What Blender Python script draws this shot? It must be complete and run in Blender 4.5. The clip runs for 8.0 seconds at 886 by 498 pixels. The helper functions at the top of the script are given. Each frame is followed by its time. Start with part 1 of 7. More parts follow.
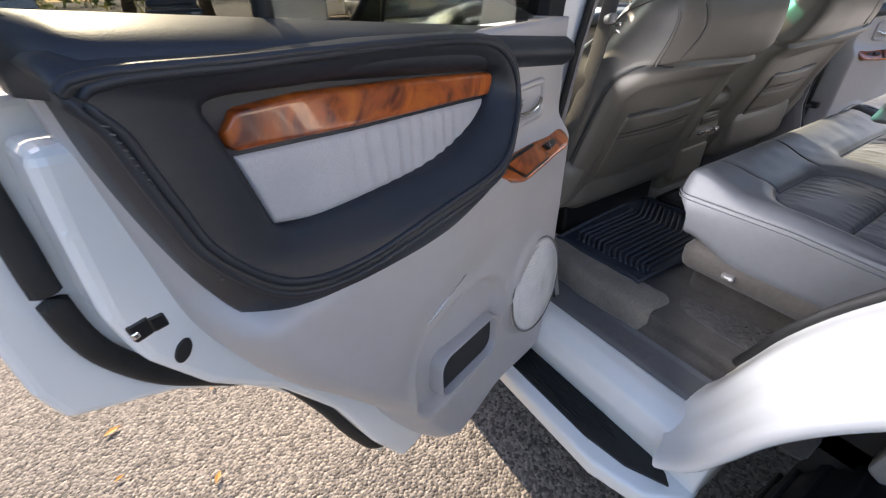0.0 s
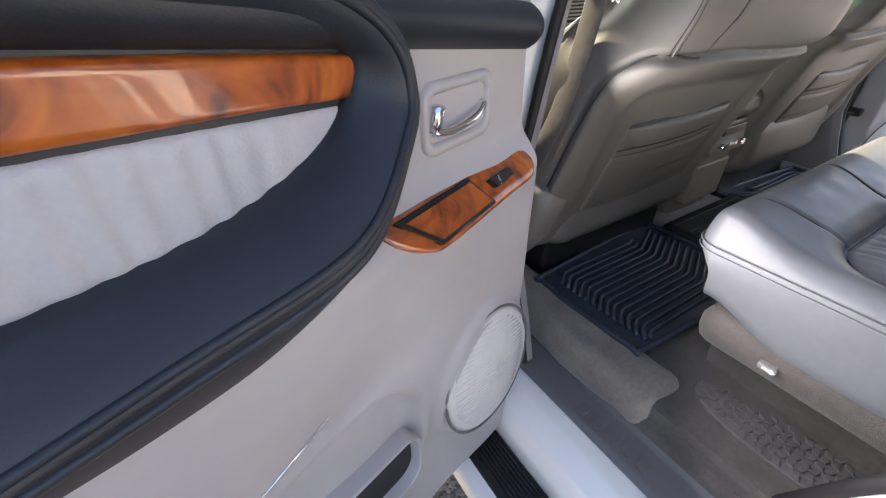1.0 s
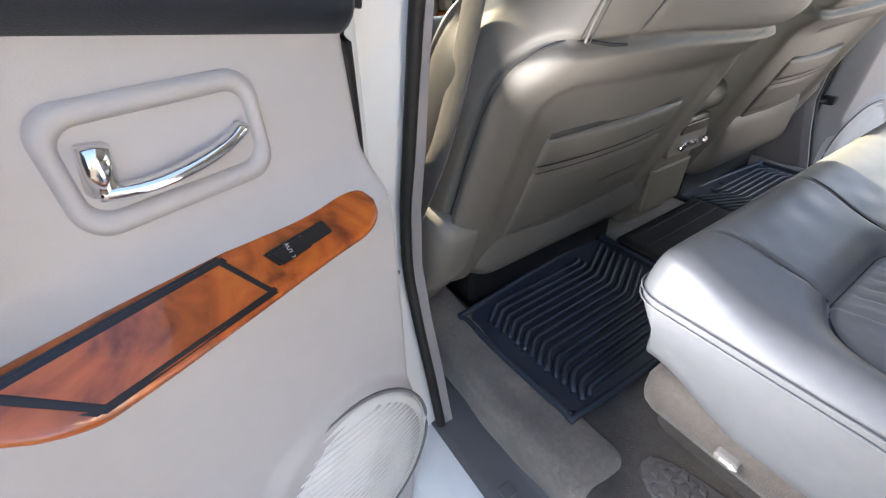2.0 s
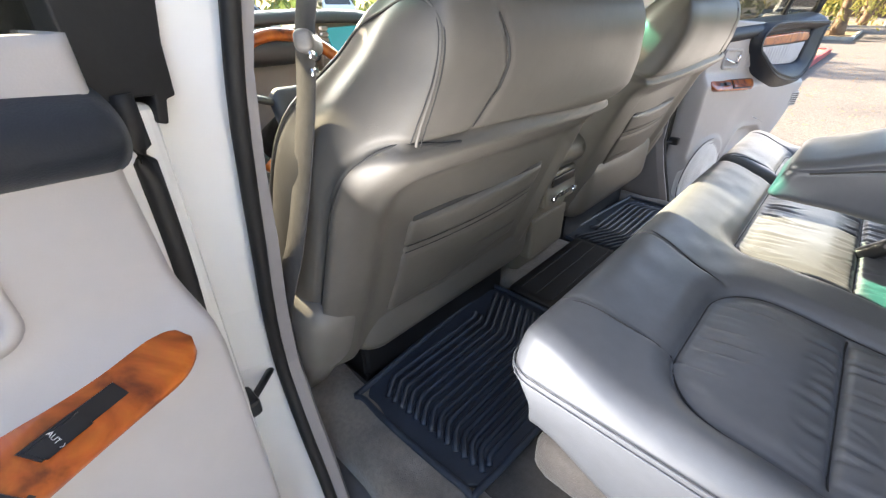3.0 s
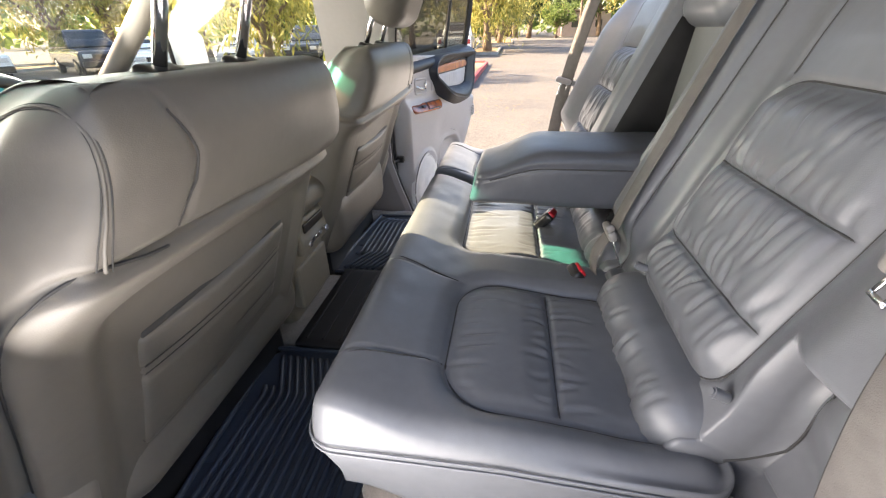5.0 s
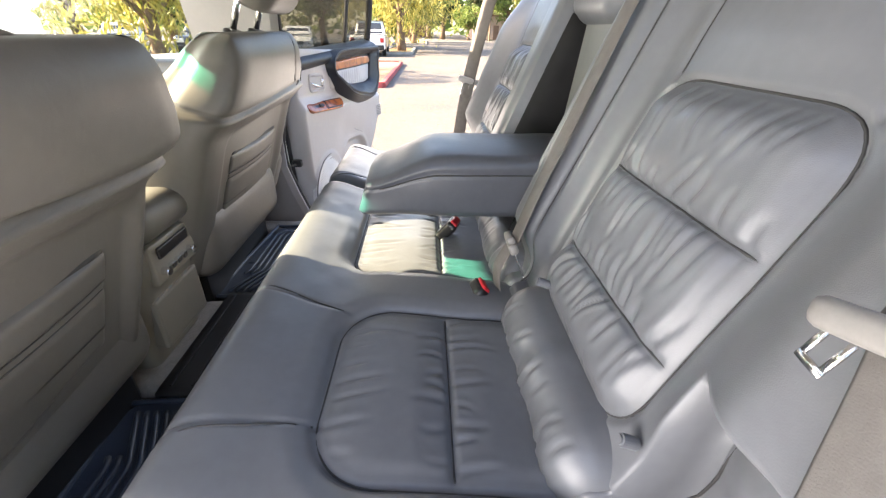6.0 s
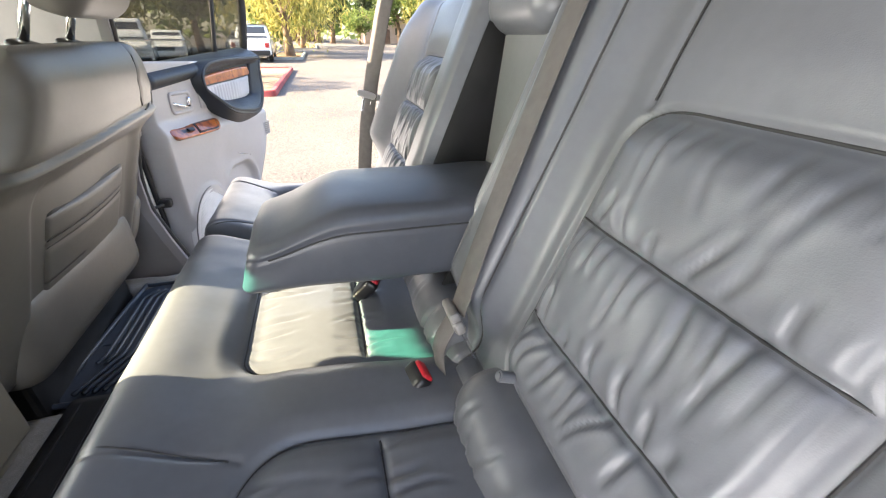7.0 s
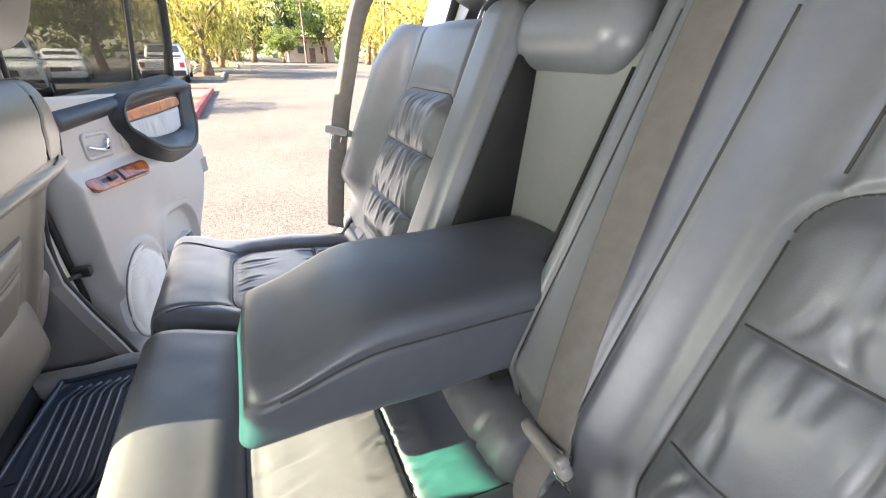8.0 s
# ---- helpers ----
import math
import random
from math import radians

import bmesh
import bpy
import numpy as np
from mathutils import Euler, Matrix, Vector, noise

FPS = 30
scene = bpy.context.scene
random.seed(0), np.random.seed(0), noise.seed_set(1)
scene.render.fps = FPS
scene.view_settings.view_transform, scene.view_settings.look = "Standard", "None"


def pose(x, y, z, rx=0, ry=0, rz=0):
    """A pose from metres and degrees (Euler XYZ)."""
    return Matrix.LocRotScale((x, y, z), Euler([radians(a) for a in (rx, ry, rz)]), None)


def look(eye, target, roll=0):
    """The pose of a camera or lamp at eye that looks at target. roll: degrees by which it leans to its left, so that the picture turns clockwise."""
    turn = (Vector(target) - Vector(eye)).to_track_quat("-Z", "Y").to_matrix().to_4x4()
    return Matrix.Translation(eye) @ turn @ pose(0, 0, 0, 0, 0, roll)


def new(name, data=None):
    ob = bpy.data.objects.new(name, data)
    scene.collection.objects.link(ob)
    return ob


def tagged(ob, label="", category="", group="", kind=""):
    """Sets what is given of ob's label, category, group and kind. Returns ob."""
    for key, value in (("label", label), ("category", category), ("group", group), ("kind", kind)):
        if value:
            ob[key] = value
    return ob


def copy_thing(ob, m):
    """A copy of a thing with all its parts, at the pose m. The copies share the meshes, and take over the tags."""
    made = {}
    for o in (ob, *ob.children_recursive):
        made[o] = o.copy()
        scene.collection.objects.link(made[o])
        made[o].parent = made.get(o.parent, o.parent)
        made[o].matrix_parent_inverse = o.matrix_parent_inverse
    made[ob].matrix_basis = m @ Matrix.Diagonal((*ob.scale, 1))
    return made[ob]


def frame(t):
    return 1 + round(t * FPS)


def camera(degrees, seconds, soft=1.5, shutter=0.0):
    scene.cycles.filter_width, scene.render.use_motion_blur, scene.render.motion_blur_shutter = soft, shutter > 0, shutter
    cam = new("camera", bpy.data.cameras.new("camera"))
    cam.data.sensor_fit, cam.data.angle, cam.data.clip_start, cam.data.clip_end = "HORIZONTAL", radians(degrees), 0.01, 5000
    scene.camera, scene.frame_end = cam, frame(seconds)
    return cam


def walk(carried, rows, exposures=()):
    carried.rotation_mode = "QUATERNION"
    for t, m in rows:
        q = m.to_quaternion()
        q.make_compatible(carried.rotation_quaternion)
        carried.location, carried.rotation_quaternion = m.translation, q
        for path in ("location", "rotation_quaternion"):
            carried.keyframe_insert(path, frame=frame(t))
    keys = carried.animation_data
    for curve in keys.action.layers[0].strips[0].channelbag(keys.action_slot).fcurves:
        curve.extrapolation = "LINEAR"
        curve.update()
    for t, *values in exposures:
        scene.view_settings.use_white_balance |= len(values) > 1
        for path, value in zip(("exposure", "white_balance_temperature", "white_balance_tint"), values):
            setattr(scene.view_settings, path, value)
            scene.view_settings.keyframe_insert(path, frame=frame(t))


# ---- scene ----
cam = camera(94.7, 8.0, soft=1.2, shutter=0.12)
PATH = [
    (0, (-1.569, -0.726, 1.39), (-0.692, 0.71, 0.307), -2.0),
    (0.5, (-1.427, -0.623, 1.351), (-0.548, 0.812, 0.27), -1.2),
    (1, (-1.279, -0.533, 1.327), (-0.417, 0.893, 0.221), -0.8),
    (1.2, (-1.201, -0.488, 1.317), (-0.379, 0.907, 0.143), -0.3),
    (2.3, (-0.999, -0.446, 1.297), (-0.011, 0.872, 0.162), -0.9),
    (2.5, (-0.977, -0.452, 1.31), (0.074, 0.837, 0.199), -0.7),
    (3, (-0.939, -0.455, 1.349), (0.309, 0.727, 0.326), 0.0),
    (3.5, (-0.926, -0.434, 1.379), (0.525, 0.575, 0.443), 0.6),
    (4, (-0.923, -0.425, 1.408), (0.701, 0.315, 0.505), 0.0),
    (4.5, (-0.924, -0.449, 1.408), (0.782, 0.033, 0.482), -1.6),
    (6, (-0.799, -0.542, 1.381), (0.961, -0.619, 0.434), 1.0),
    (6.5, (-0.697, -0.552, 1.39), (1.041, -0.847, 0.445), 1.0),
    (7, (-0.599, -0.55, 1.392), (1.105, -1.035, 0.464), 0.9),
    (7.5, (-0.476, -0.516, 1.412), (1.188, -1.161, 0.509), 0.7),
    (8, (-0.387, -0.469, 1.414), (1.248, -1.235, 0.554), 0.8),
]
EXPOSURE = [(0.0, 1.95, 6800, 18), (1.2, 2.6, 7050, 20), (2.3, 2.9, 7000, 15), (3.2, 2.95, 7100, 15), (4.5, 2.65, 7400, 18), (6.0, 3.15, 7250, 17), (8.0, 3.0, 6950, 15)]
walk(cam, [(t, look(eye, target, roll)) for t, eye, target, roll in PATH], EXPOSURE)

# ---- light: low sun ahead of the vehicle and to its right, shining in through the windscreen ----
SUN_AZ, SUN_EL = radians(-1.5), radians(32.0)
world = bpy.data.worlds.new("world")
scene.world = world
world.use_nodes = True
wn = world.node_tree
sky = wn.nodes.new("ShaderNodeTexSky")
sky.sky_type = "NISHITA"
sky.sun_disc = False
sky.sun_elevation, sky.sun_rotation = SUN_EL, SUN_AZ
sky.air_density, sky.dust_density = 1.0, 1.6
wn.nodes["Background"].inputs[1].default_value = 0.12
wn.links.new(sky.outputs[0], wn.nodes["Background"].inputs[0])
sun_dir = Vector((math.sin(SUN_AZ) * math.cos(SUN_EL), math.cos(SUN_AZ) * math.cos(SUN_EL), math.sin(SUN_EL)))
sun_data = bpy.data.lights.new("sun", "SUN")
sun_data.energy, sun_data.angle, sun_data.color = 5.0, radians(0.6), (1.0, 0.87, 0.66)
sun = new("sun", sun_data)
sun.matrix_world = look(sun_dir * 50, (0, 0, 0))


def opening_lamp(name, at, toward, sx, sy, watts, color):
    """Skylight entering through a door or window opening."""
    d = bpy.data.lights.new(name, "AREA")
    d.shape, d.size, d.size_y, d.energy, d.color = "RECTANGLE", sx, sy, watts, color
    ob = new(name, d)
    ob.matrix_world = look(at, toward)
    return ob


opening_lamp("left_door_skylight", (-0.90, -0.30, 1.05), (-0.52, -0.85, 1.34), 0.46, 0.42, 1.25, (0.93, 0.97, 1.0))
opening_lamp("right_door_skylight", (0.92, -0.42, 1.04), (0.2, -0.90, 1.08), 0.62, 0.42, 0.45, (1.0, 0.97, 0.92))
opening_lamp("windscreen_skylight", (0.0, 1.02, 1.40), (0.0, 0.0, 1.15), 1.2, 0.36, 6.0, (0.96, 1.0, 0.96))

# ---- materials ----
def mat(name, color, rough=0.5, metal=0.0, var=0.0, var_scale=6.0, bump=0.0, bump_scale=200.0, coat=0.0, voro=False, spec=0.5, color2=None, sheen=0.0, stain=0.0, wrinkle=0.0):
    m = bpy.data.materials.new(name)
    m.use_nodes = True
    nt = m.node_tree
    b = nt.nodes["Principled BSDF"]
    b.inputs["Base Color"].default_value = (*color, 1)
    b.inputs["Roughness"].default_value = rough
    b.inputs["Metallic"].default_value = metal
    b.inputs["Specular IOR Level"].default_value = spec
    b.inputs["Coat Weight"].default_value = coat
    b.inputs["Coat Roughness"].default_value = 0.04
    b.inputs["Sheen Weight"].default_value = sheen
    co = nt.nodes.new("ShaderNodeNewGeometry").outputs["Position"]
    if var or color2:
        n1 = nt.nodes.new("ShaderNodeTexNoise")
        n1.inputs["Scale"].default_value, n1.inputs["Detail"].default_value = var_scale, 5.0
        nt.links.new(co, n1.inputs["Vector"])
        mix = nt.nodes.new("ShaderNodeMix")
        mix.data_type = "RGBA"
        c2 = color2 or tuple(max(0.0, c * (1 - var)) for c in color)
        c1 = color if color2 else tuple(min(1.0, c * (1 + var)) for c in color)
        mix.inputs[6].default_value, mix.inputs[7].default_value = (*c1, 1), (*c2, 1)
        ramp = nt.nodes.new("ShaderNodeMapRange")
        ramp.inputs[1].default_value, ramp.inputs[2].default_value = 0.35, 0.65
        nt.links.new(n1.outputs[0], ramp.inputs[0])
        nt.links.new(ramp.outputs[0], mix.inputs[0])
        out = mix.outputs[2]
        n3 = nt.nodes.new("ShaderNodeTexNoise")
        n3.inputs["Scale"].default_value, n3.inputs["Detail"].default_value = var_scale * 14, 3.0
        nt.links.new(co, n3.inputs["Vector"])
        mix2 = nt.nodes.new("ShaderNodeMix")
        mix2.data_type, mix2.blend_type = "RGBA", "MULTIPLY"
        mix2.inputs[0].default_value = 1.0
        r2 = nt.nodes.new("ShaderNodeMapRange")
        r2.inputs[3].default_value, r2.inputs[4].default_value = 1 - 1.2 * max(var, stain), 1 + 1.2 * max(var, stain)
        nt.links.new(n3.outputs[0], r2.inputs[0])
        nt.links.new(out, mix2.inputs[6])
        nt.links.new(r2.outputs[0], mix2.inputs[7])
        nt.links.new(mix2.outputs[2], b.inputs["Base Color"])
        r3 = nt.nodes.new("ShaderNodeMapRange")
        r3.inputs[3].default_value, r3.inputs[4].default_value = rough * 0.88, min(1.0, rough * 1.12)
        nt.links.new(n1.outputs[0], r3.inputs[0])
        nt.links.new(r3.outputs[0], b.inputs["Roughness"])
    if bump:
        if voro:
            n2 = nt.nodes.new("ShaderNodeTexVoronoi")
        else:
            n2 = nt.nodes.new("ShaderNodeTexNoise")
            n2.inputs["Detail"].default_value = 4.0
        n2.inputs["Scale"].default_value = bump_scale
        nt.links.new(co, n2.inputs["Vector"])
        bp = nt.nodes.new("ShaderNodeBump")
        bp.inputs["Strength"].default_value, bp.inputs["Distance"].default_value = bump, 0.6 / bump_scale
        nt.links.new(n2.outputs[0], bp.inputs["Height"])
        nt.links.new(bp.outputs[0], b.inputs["Normal"])
        if wrinkle:
            n4 = nt.nodes.new("ShaderNodeTexNoise")
            n4.inputs["Scale"].default_value, n4.inputs["Detail"].default_value, n4.inputs["Distortion"].default_value = 38.0, 5.0, 1.5
            nt.links.new(co, n4.inputs["Vector"])
            bq = nt.nodes.new("ShaderNodeBump")
            bq.inputs["Strength"].default_value, bq.inputs["Distance"].default_value = wrinkle, 0.004
            nt.links.new(n4.outputs[0], bq.inputs["Height"])
            nt.links.new(bq.outputs[0], bp.inputs["Normal"])
    return m


M_LEATHER = mat("grey_leather", (0.128, 0.134, 0.146), 0.37, var=0.08, var_scale=5, bump=0.10, bump_scale=900, voro=True, spec=0.45, wrinkle=0.04)
M_ARMREST = mat("dark_slate_leather", (0.070, 0.075, 0.088), 0.38, var=0.08, var_scale=5, bump=0.10, bump_scale=900, voro=True, spec=0.45, wrinkle=0.04)
M_LEATHER_BACK = mat("taupe_leather", (0.120, 0.111, 0.098), 0.47, var=0.06, var_scale=5, bump=0.12, bump_scale=800, voro=True, wrinkle=0.06)
M_LEATHER_GREY = mat("grey_lining", (0.15, 0.155, 0.155), 0.6, var=0.06, var_scale=5, bump=0.12, bump_scale=700, voro=True)
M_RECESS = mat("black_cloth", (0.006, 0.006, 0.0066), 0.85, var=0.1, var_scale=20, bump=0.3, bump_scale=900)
M_SEAM = mat("dark_seam_thread", (0.03, 0.03, 0.03), 0.7, var=0.1, var_scale=40)
M_BLACK_LEATHER = mat("black_leather", (0.017, 0.021, 0.029), 0.45, var=0.12, var_scale=7, bump=0.15, bump_scale=700, voro=True, spec=0.42)
M_PANEL = mat("light_grey_plastic", (0.40, 0.384, 0.384), 0.44, var=0.03, var_scale=4, bump=0.12, bump_scale=700)
M_INSERT = mat("pale_grey_cloth_leather", (0.42, 0.42, 0.44), 0.5, var=0.05, var_scale=14, bump=0.25, bump_scale=420, voro=True)
M_TRIM = mat("taupe_plastic_trim", (0.30, 0.285, 0.27), 0.5, var=0.04, var_scale=5, bump=0.12, bump_scale=600)
M_TAUPE_PLASTIC = mat("dark_taupe_plastic", (0.17, 0.158, 0.142), 0.45, var=0.04, var_scale=5, bump=0.12, bump_scale=600)
M_PILLAR = mat("warm_grey_plastic_trim", (0.26, 0.245, 0.25), 0.5, var=0.04, var_scale=5, bump=0.12, bump_scale=600)
M_CONSOLE = mat("beige_grey_plastic", (0.19, 0.172, 0.142), 0.5, var=0.04, var_scale=6, bump=0.12, bump_scale=600)
M_DASH = mat("slate_soft_plastic", (0.055, 0.060, 0.070), 0.5, var=0.06, var_scale=6, bump=0.12, bump_scale=600)
M_WHITE = mat("white_car_paint", (0.80, 0.80, 0.79), 0.28, var=0.015, var_scale=2, coat=0.8)
M_RUBBER = mat("black_rubber", (0.012, 0.012, 0.013), 0.6, var=0.2, var_scale=20, bump=0.1, bump_scale=300)
M_PLASTIC = mat("black_plastic", (0.012, 0.012, 0.013), 0.35, var=0.1, var_scale=20)
M_MAT = mat("slate_rubber_mat", (0.032, 0.042, 0.060), 0.42, var=0.15, var_scale=12, bump=0.15, bump_scale=500)
M_MATBLACK = mat("black_rubber_mat", (0.010, 0.010, 0.011), 0.5, var=0.2, var_scale=14, bump=0.15, bump_scale=500)
M_CARPET = mat("taupe_carpet", (0.20, 0.175, 0.15), 0.95, var=0.2, var_scale=9, bump=1.0, bump_scale=420, sheen=0.3, stain=0.25)
# the same carpet away from the lit sill edge, shade painted into the colour
M_CARPET_SHADED = mat("taupe_carpet_shaded", (0.085, 0.075, 0.067), 0.95, var=0.2, var_scale=9, bump=1.0, bump_scale=420, sheen=0.2, stain=0.25)
M_CHROME = mat("chrome", (0.85, 0.85, 0.86), 0.08, metal=1.0)
M_STEEL = mat("brushed_steel", (0.6, 0.6, 0.6), 0.25, metal=1.0, var=0.05, var_scale=60)
M_BELT = mat("taupe_belt_webbing", (0.105, 0.097, 0.091), 0.8, var=0.08, var_scale=60, bump=0.5, bump_scale=900)
M_TONGUE = mat("grey_buckle_plastic", (0.20, 0.19, 0.18), 0.4, var=0.08, var_scale=30)
M_RED = mat("red_button", (0.55, 0.02, 0.03), 0.35, var=0.05, var_scale=30)
M_HEADLINER = mat("beige_headliner", (0.20, 0.185, 0.165), 0.9, var=0.04, var_scale=8, bump=0.3, bump_scale=500)
M_SCUFF = mat("grey_scuff_plate", (0.13, 0.126, 0.127), 0.5, var=0.06, var_scale=6, bump=0.15, bump_scale=600)
M_PAD = mat("dark_taupe_step_rubber", (0.10, 0.094, 0.09), 0.6, var=0.2, var_scale=14, bump=0.2, bump_scale=500)
M_GRILLE = mat("pale_grille_plastic", (0.62, 0.61, 0.60), 0.6, var=0.04, var_scale=30, bump=0.6, bump_scale=900, voro=True)
M_INK = mat("printed_ink_white", (0.7, 0.7, 0.7), 0.5)


def wood_material():
    m = mat("burl_wood_lacquer", (0.30, 0.085, 0.02), 0.40, coat=1.0, spec=0.3)
    nt = m.node_tree
    b = nt.nodes["Principled BSDF"]
    co = nt.nodes.new("ShaderNodeNewGeometry").outputs["Position"]
    w = nt.nodes.new("ShaderNodeTexNoise")
    w.inputs["Scale"].default_value, w.inputs["Detail"].default_value, w.inputs["Distortion"].default_value = 16, 6, 2.2
    nt.links.new(co, w.inputs["Vector"])
    cr = nt.nodes.new("ShaderNodeValToRGB")
    e = cr.color_ramp.elements
    e[0].position, e[0].color = 0.30, (0.10, 0.016, 0.004, 1)
    e[1].position, e[1].color = 0.72, (0.60, 0.165, 0.018, 1)
    k = cr.color_ramp.elements.new(0.5)
    k.color = (0.40, 0.085, 0.011, 1)
    nt.links.new(w.outputs[0], cr.inputs[0])
    f = nt.nodes.new("ShaderNodeTexNoise")
    f.inputs["Scale"].default_value, f.inputs["Detail"].default_value = 140, 3
    nt.links.new(co, f.inputs["Vector"])
    mx = nt.nodes.new("ShaderNodeMix")
    mx.data_type, mx.blend_type = "RGBA", "MULTIPLY"
    mx.inputs[0].default_value = 0.6
    nt.links.new(cr.outputs[0], mx.inputs[6])
    nt.links.new(f.outputs[1], mx.inputs[7])
    mx.inputs[0].default_value = 0.25
    nt.links.new(mx.outputs[2], b.inputs["Base Color"])
    return m


M_WOOD = wood_material()


def glass_material(name, tint, gloss=0.12):
    m = bpy.data.materials.new(name)
    m.use_nodes = True
    nt = m.node_tree
    nt.nodes.clear()
    o = nt.nodes.new("ShaderNodeOutputMaterial")
    t = nt.nodes.new("ShaderNodeBsdfTransparent")
    t.inputs[0].default_value = (*tint, 1)
    g = nt.nodes.new("ShaderNodeBsdfGlossy")
    g.inputs["Roughness"].default_value = 0.02
    lw = nt.nodes.new("ShaderNodeLayerWeight")
    lw.inputs[0].default_value = 0.5
    pw = nt.nodes.new("ShaderNodeMath")
    pw.operation = "POWER"
    pw.inputs[1].default_value = 4.0
    nt.links.new(lw.outputs["Facing"], pw.inputs[0])
    fr = nt.nodes.new("ShaderNodeMapRange")
    fr.inputs[3].default_value, fr.inputs[4].default_value = gloss * 0.3, 0.55
    nt.links.new(pw.outputs[0], fr.inputs[0])
    mx = nt.nodes.new("ShaderNodeMixShader")
    nt.links.new(fr.outputs[0], mx.inputs[0])
    nt.links.new(t.outputs[0], mx.inputs[1])
    nt.links.new(g.outputs[0], mx.inputs[2])
    nt.links.new(mx.outputs[0], o.inputs[0])
    return m


M_GLASS = glass_material("window_glass", (0.93, 0.96, 0.93))
M_DARKGLASS = glass_material("privacy_glass", (0.38, 0.39, 0.37))
M_GREENGLASS = glass_material("green_shade_band_glass", (0.40, 0.98, 0.88))


def asphalt_material():
    m = mat("weathered_asphalt", (0.20, 0.19, 0.185), 0.9)
    nt = m.node_tree
    b = nt.nodes["Principled BSDF"]
    co = nt.nodes.new("ShaderNodeNewGeometry").outputs["Position"]
    v = nt.nodes.new("ShaderNodeTexVoronoi")
    v.inputs["Scale"].default_value = 95
    nt.links.new(co, v.inputs["Vector"])
    n = nt.nodes.new("ShaderNodeTexNoise")
    n.inputs["Scale"].default_value, n.inputs["Detail"].default_value = 0.6, 6
    nt.links.new(co, n.inputs["Vector"])
    hs = nt.nodes.new("ShaderNodeSeparateColor")
    nt.links.new(v.outputs["Color"], hs.inputs[0])
    cr = nt.nodes.new("ShaderNodeValToRGB")
    e = cr.color_ramp.elements
    e[0].position, e[0].color = 0.0, (0.035, 0.033, 0.032, 1)
    e[1].position, e[1].color = 1.0, (0.17, 0.161, 0.152, 1)
    nt.links.new(hs.outputs[0], cr.inputs[0])
    mx = nt.nodes.new("ShaderNodeMix")
    mx.data_type, mx.blend_type = "RGBA", "MULTIPLY"
    mx.inputs[0].default_value = 0.8
    c2 = nt.nodes.new("ShaderNodeValToRGB")
    f = c2.color_ramp.elements
    f[0].position, f[0].color = 0.3, (0.75, 0.73, 0.72, 1)
    f[1].position, f[1].color = 0.7, (1.15, 1.08, 1.0, 1)
    nt.links.new(n.outputs[0], c2.inputs[0])
    nt.links.new(cr.outputs[0], mx.inputs[6])
    nt.links.new(c2.outputs[0], mx.inputs[7])
    nt.links.new(mx.outputs[2], b.inputs["Base Color"])
    bp = nt.nodes.new("ShaderNodeBump")
    bp.inputs["Strength"].default_value, bp.inputs["Distance"].default_value = 1.0, 0.006
    bp.invert = True
    nt.links.new(v.outputs["Distance"], bp.inputs["Height"])
    nt.links.new(bp.outputs[0], b.inputs["Normal"])
    return m


M_ASPHALT = asphalt_material()


# ---- mesh helpers ----
def thing(name, at, label, category, group="", kind=""):
    ob = new(name)
    ob.location = at
    return tagged(ob, label, category, group, kind)


def top_of(ob):
    p = Vector((0, 0, 0))
    while ob is not None:
        p += ob.location
        ob = ob.parent
    return p


def mesh_part(name, V, F, material, parent=None, label="", smooth=True):
    """One mesh object from points in the world and faces; under parent where given."""
    V = np.asarray(V, float)
    off = top_of(parent) if parent is not None else Vector((0, 0, 0))
    me = bpy.data.meshes.new(name)
    me.from_pydata((V - np.array(off)).tolist(), [], F.tolist() if isinstance(F, np.ndarray) else F)
    me.update()
    if smooth:
        me.polygons.foreach_set("use_smooth", np.ones(len(me.polygons), bool))
    me.materials.append(material)
    ob = new(name, me)
    if parent is not None:
        ob.parent = parent
    if label:
        ob["label"] = label
    return ob


def part(name, bm, material, parent=None, label="", smooth=False):
    off = top_of(parent) if parent is not None else Vector((0, 0, 0))
    bmesh.ops.recalc_face_normals(bm, faces=bm.faces)
    bmesh.ops.translate(bm, verts=bm.verts, vec=-off)
    me = bpy.data.meshes.new(name)
    bm.to_mesh(me)
    bm.free()
    if smooth:
        me.polygons.foreach_set("use_smooth", np.ones(len(me.polygons), bool))
    me.materials.append(material)
    ob = new(name, me)
    if parent is not None:
        ob.parent = parent
    if label:
        ob["label"] = label
    return ob


def sstep(a, b, x):
    t = np.clip((x - a) / (b - a), 0, 1)
    return t * t * (3 - 2 * t)


def vnoise(x, y, seed=0):
    def hsh(i, j):
        v = np.sin(i * 127.1 + j * 311.7 + seed * 74.7) * 43758.5453
        return v - np.floor(v)
    i, j = np.floor(x), np.floor(y)
    fx, fy = x - i, y - j
    fx, fy = fx * fx * (3 - 2 * fx), fy * fy * (3 - 2 * fy)
    return (hsh(i, j) * (1 - fx) + hsh(i + 1, j) * fx) * (1 - fy) + (hsh(i, j + 1) * (1 - fx) + hsh(i + 1, j + 1) * fx) * fy


def rrect(x, y, x0, x1, y0, y1, r):
    """Distance to the outline of a rounded rectangle, negative inside."""
    cx, cy, hx, hy = (x0 + x1) / 2, (y0 + y1) / 2, (x1 - x0) / 2, (y1 - y0) / 2
    qx, qy = np.abs(x - cx) - hx + r, np.abs(y - cy) - hy + r
    return np.hypot(np.maximum(qx, 0), np.maximum(qy, 0)) + np.minimum(np.maximum(qx, qy), 0) - r


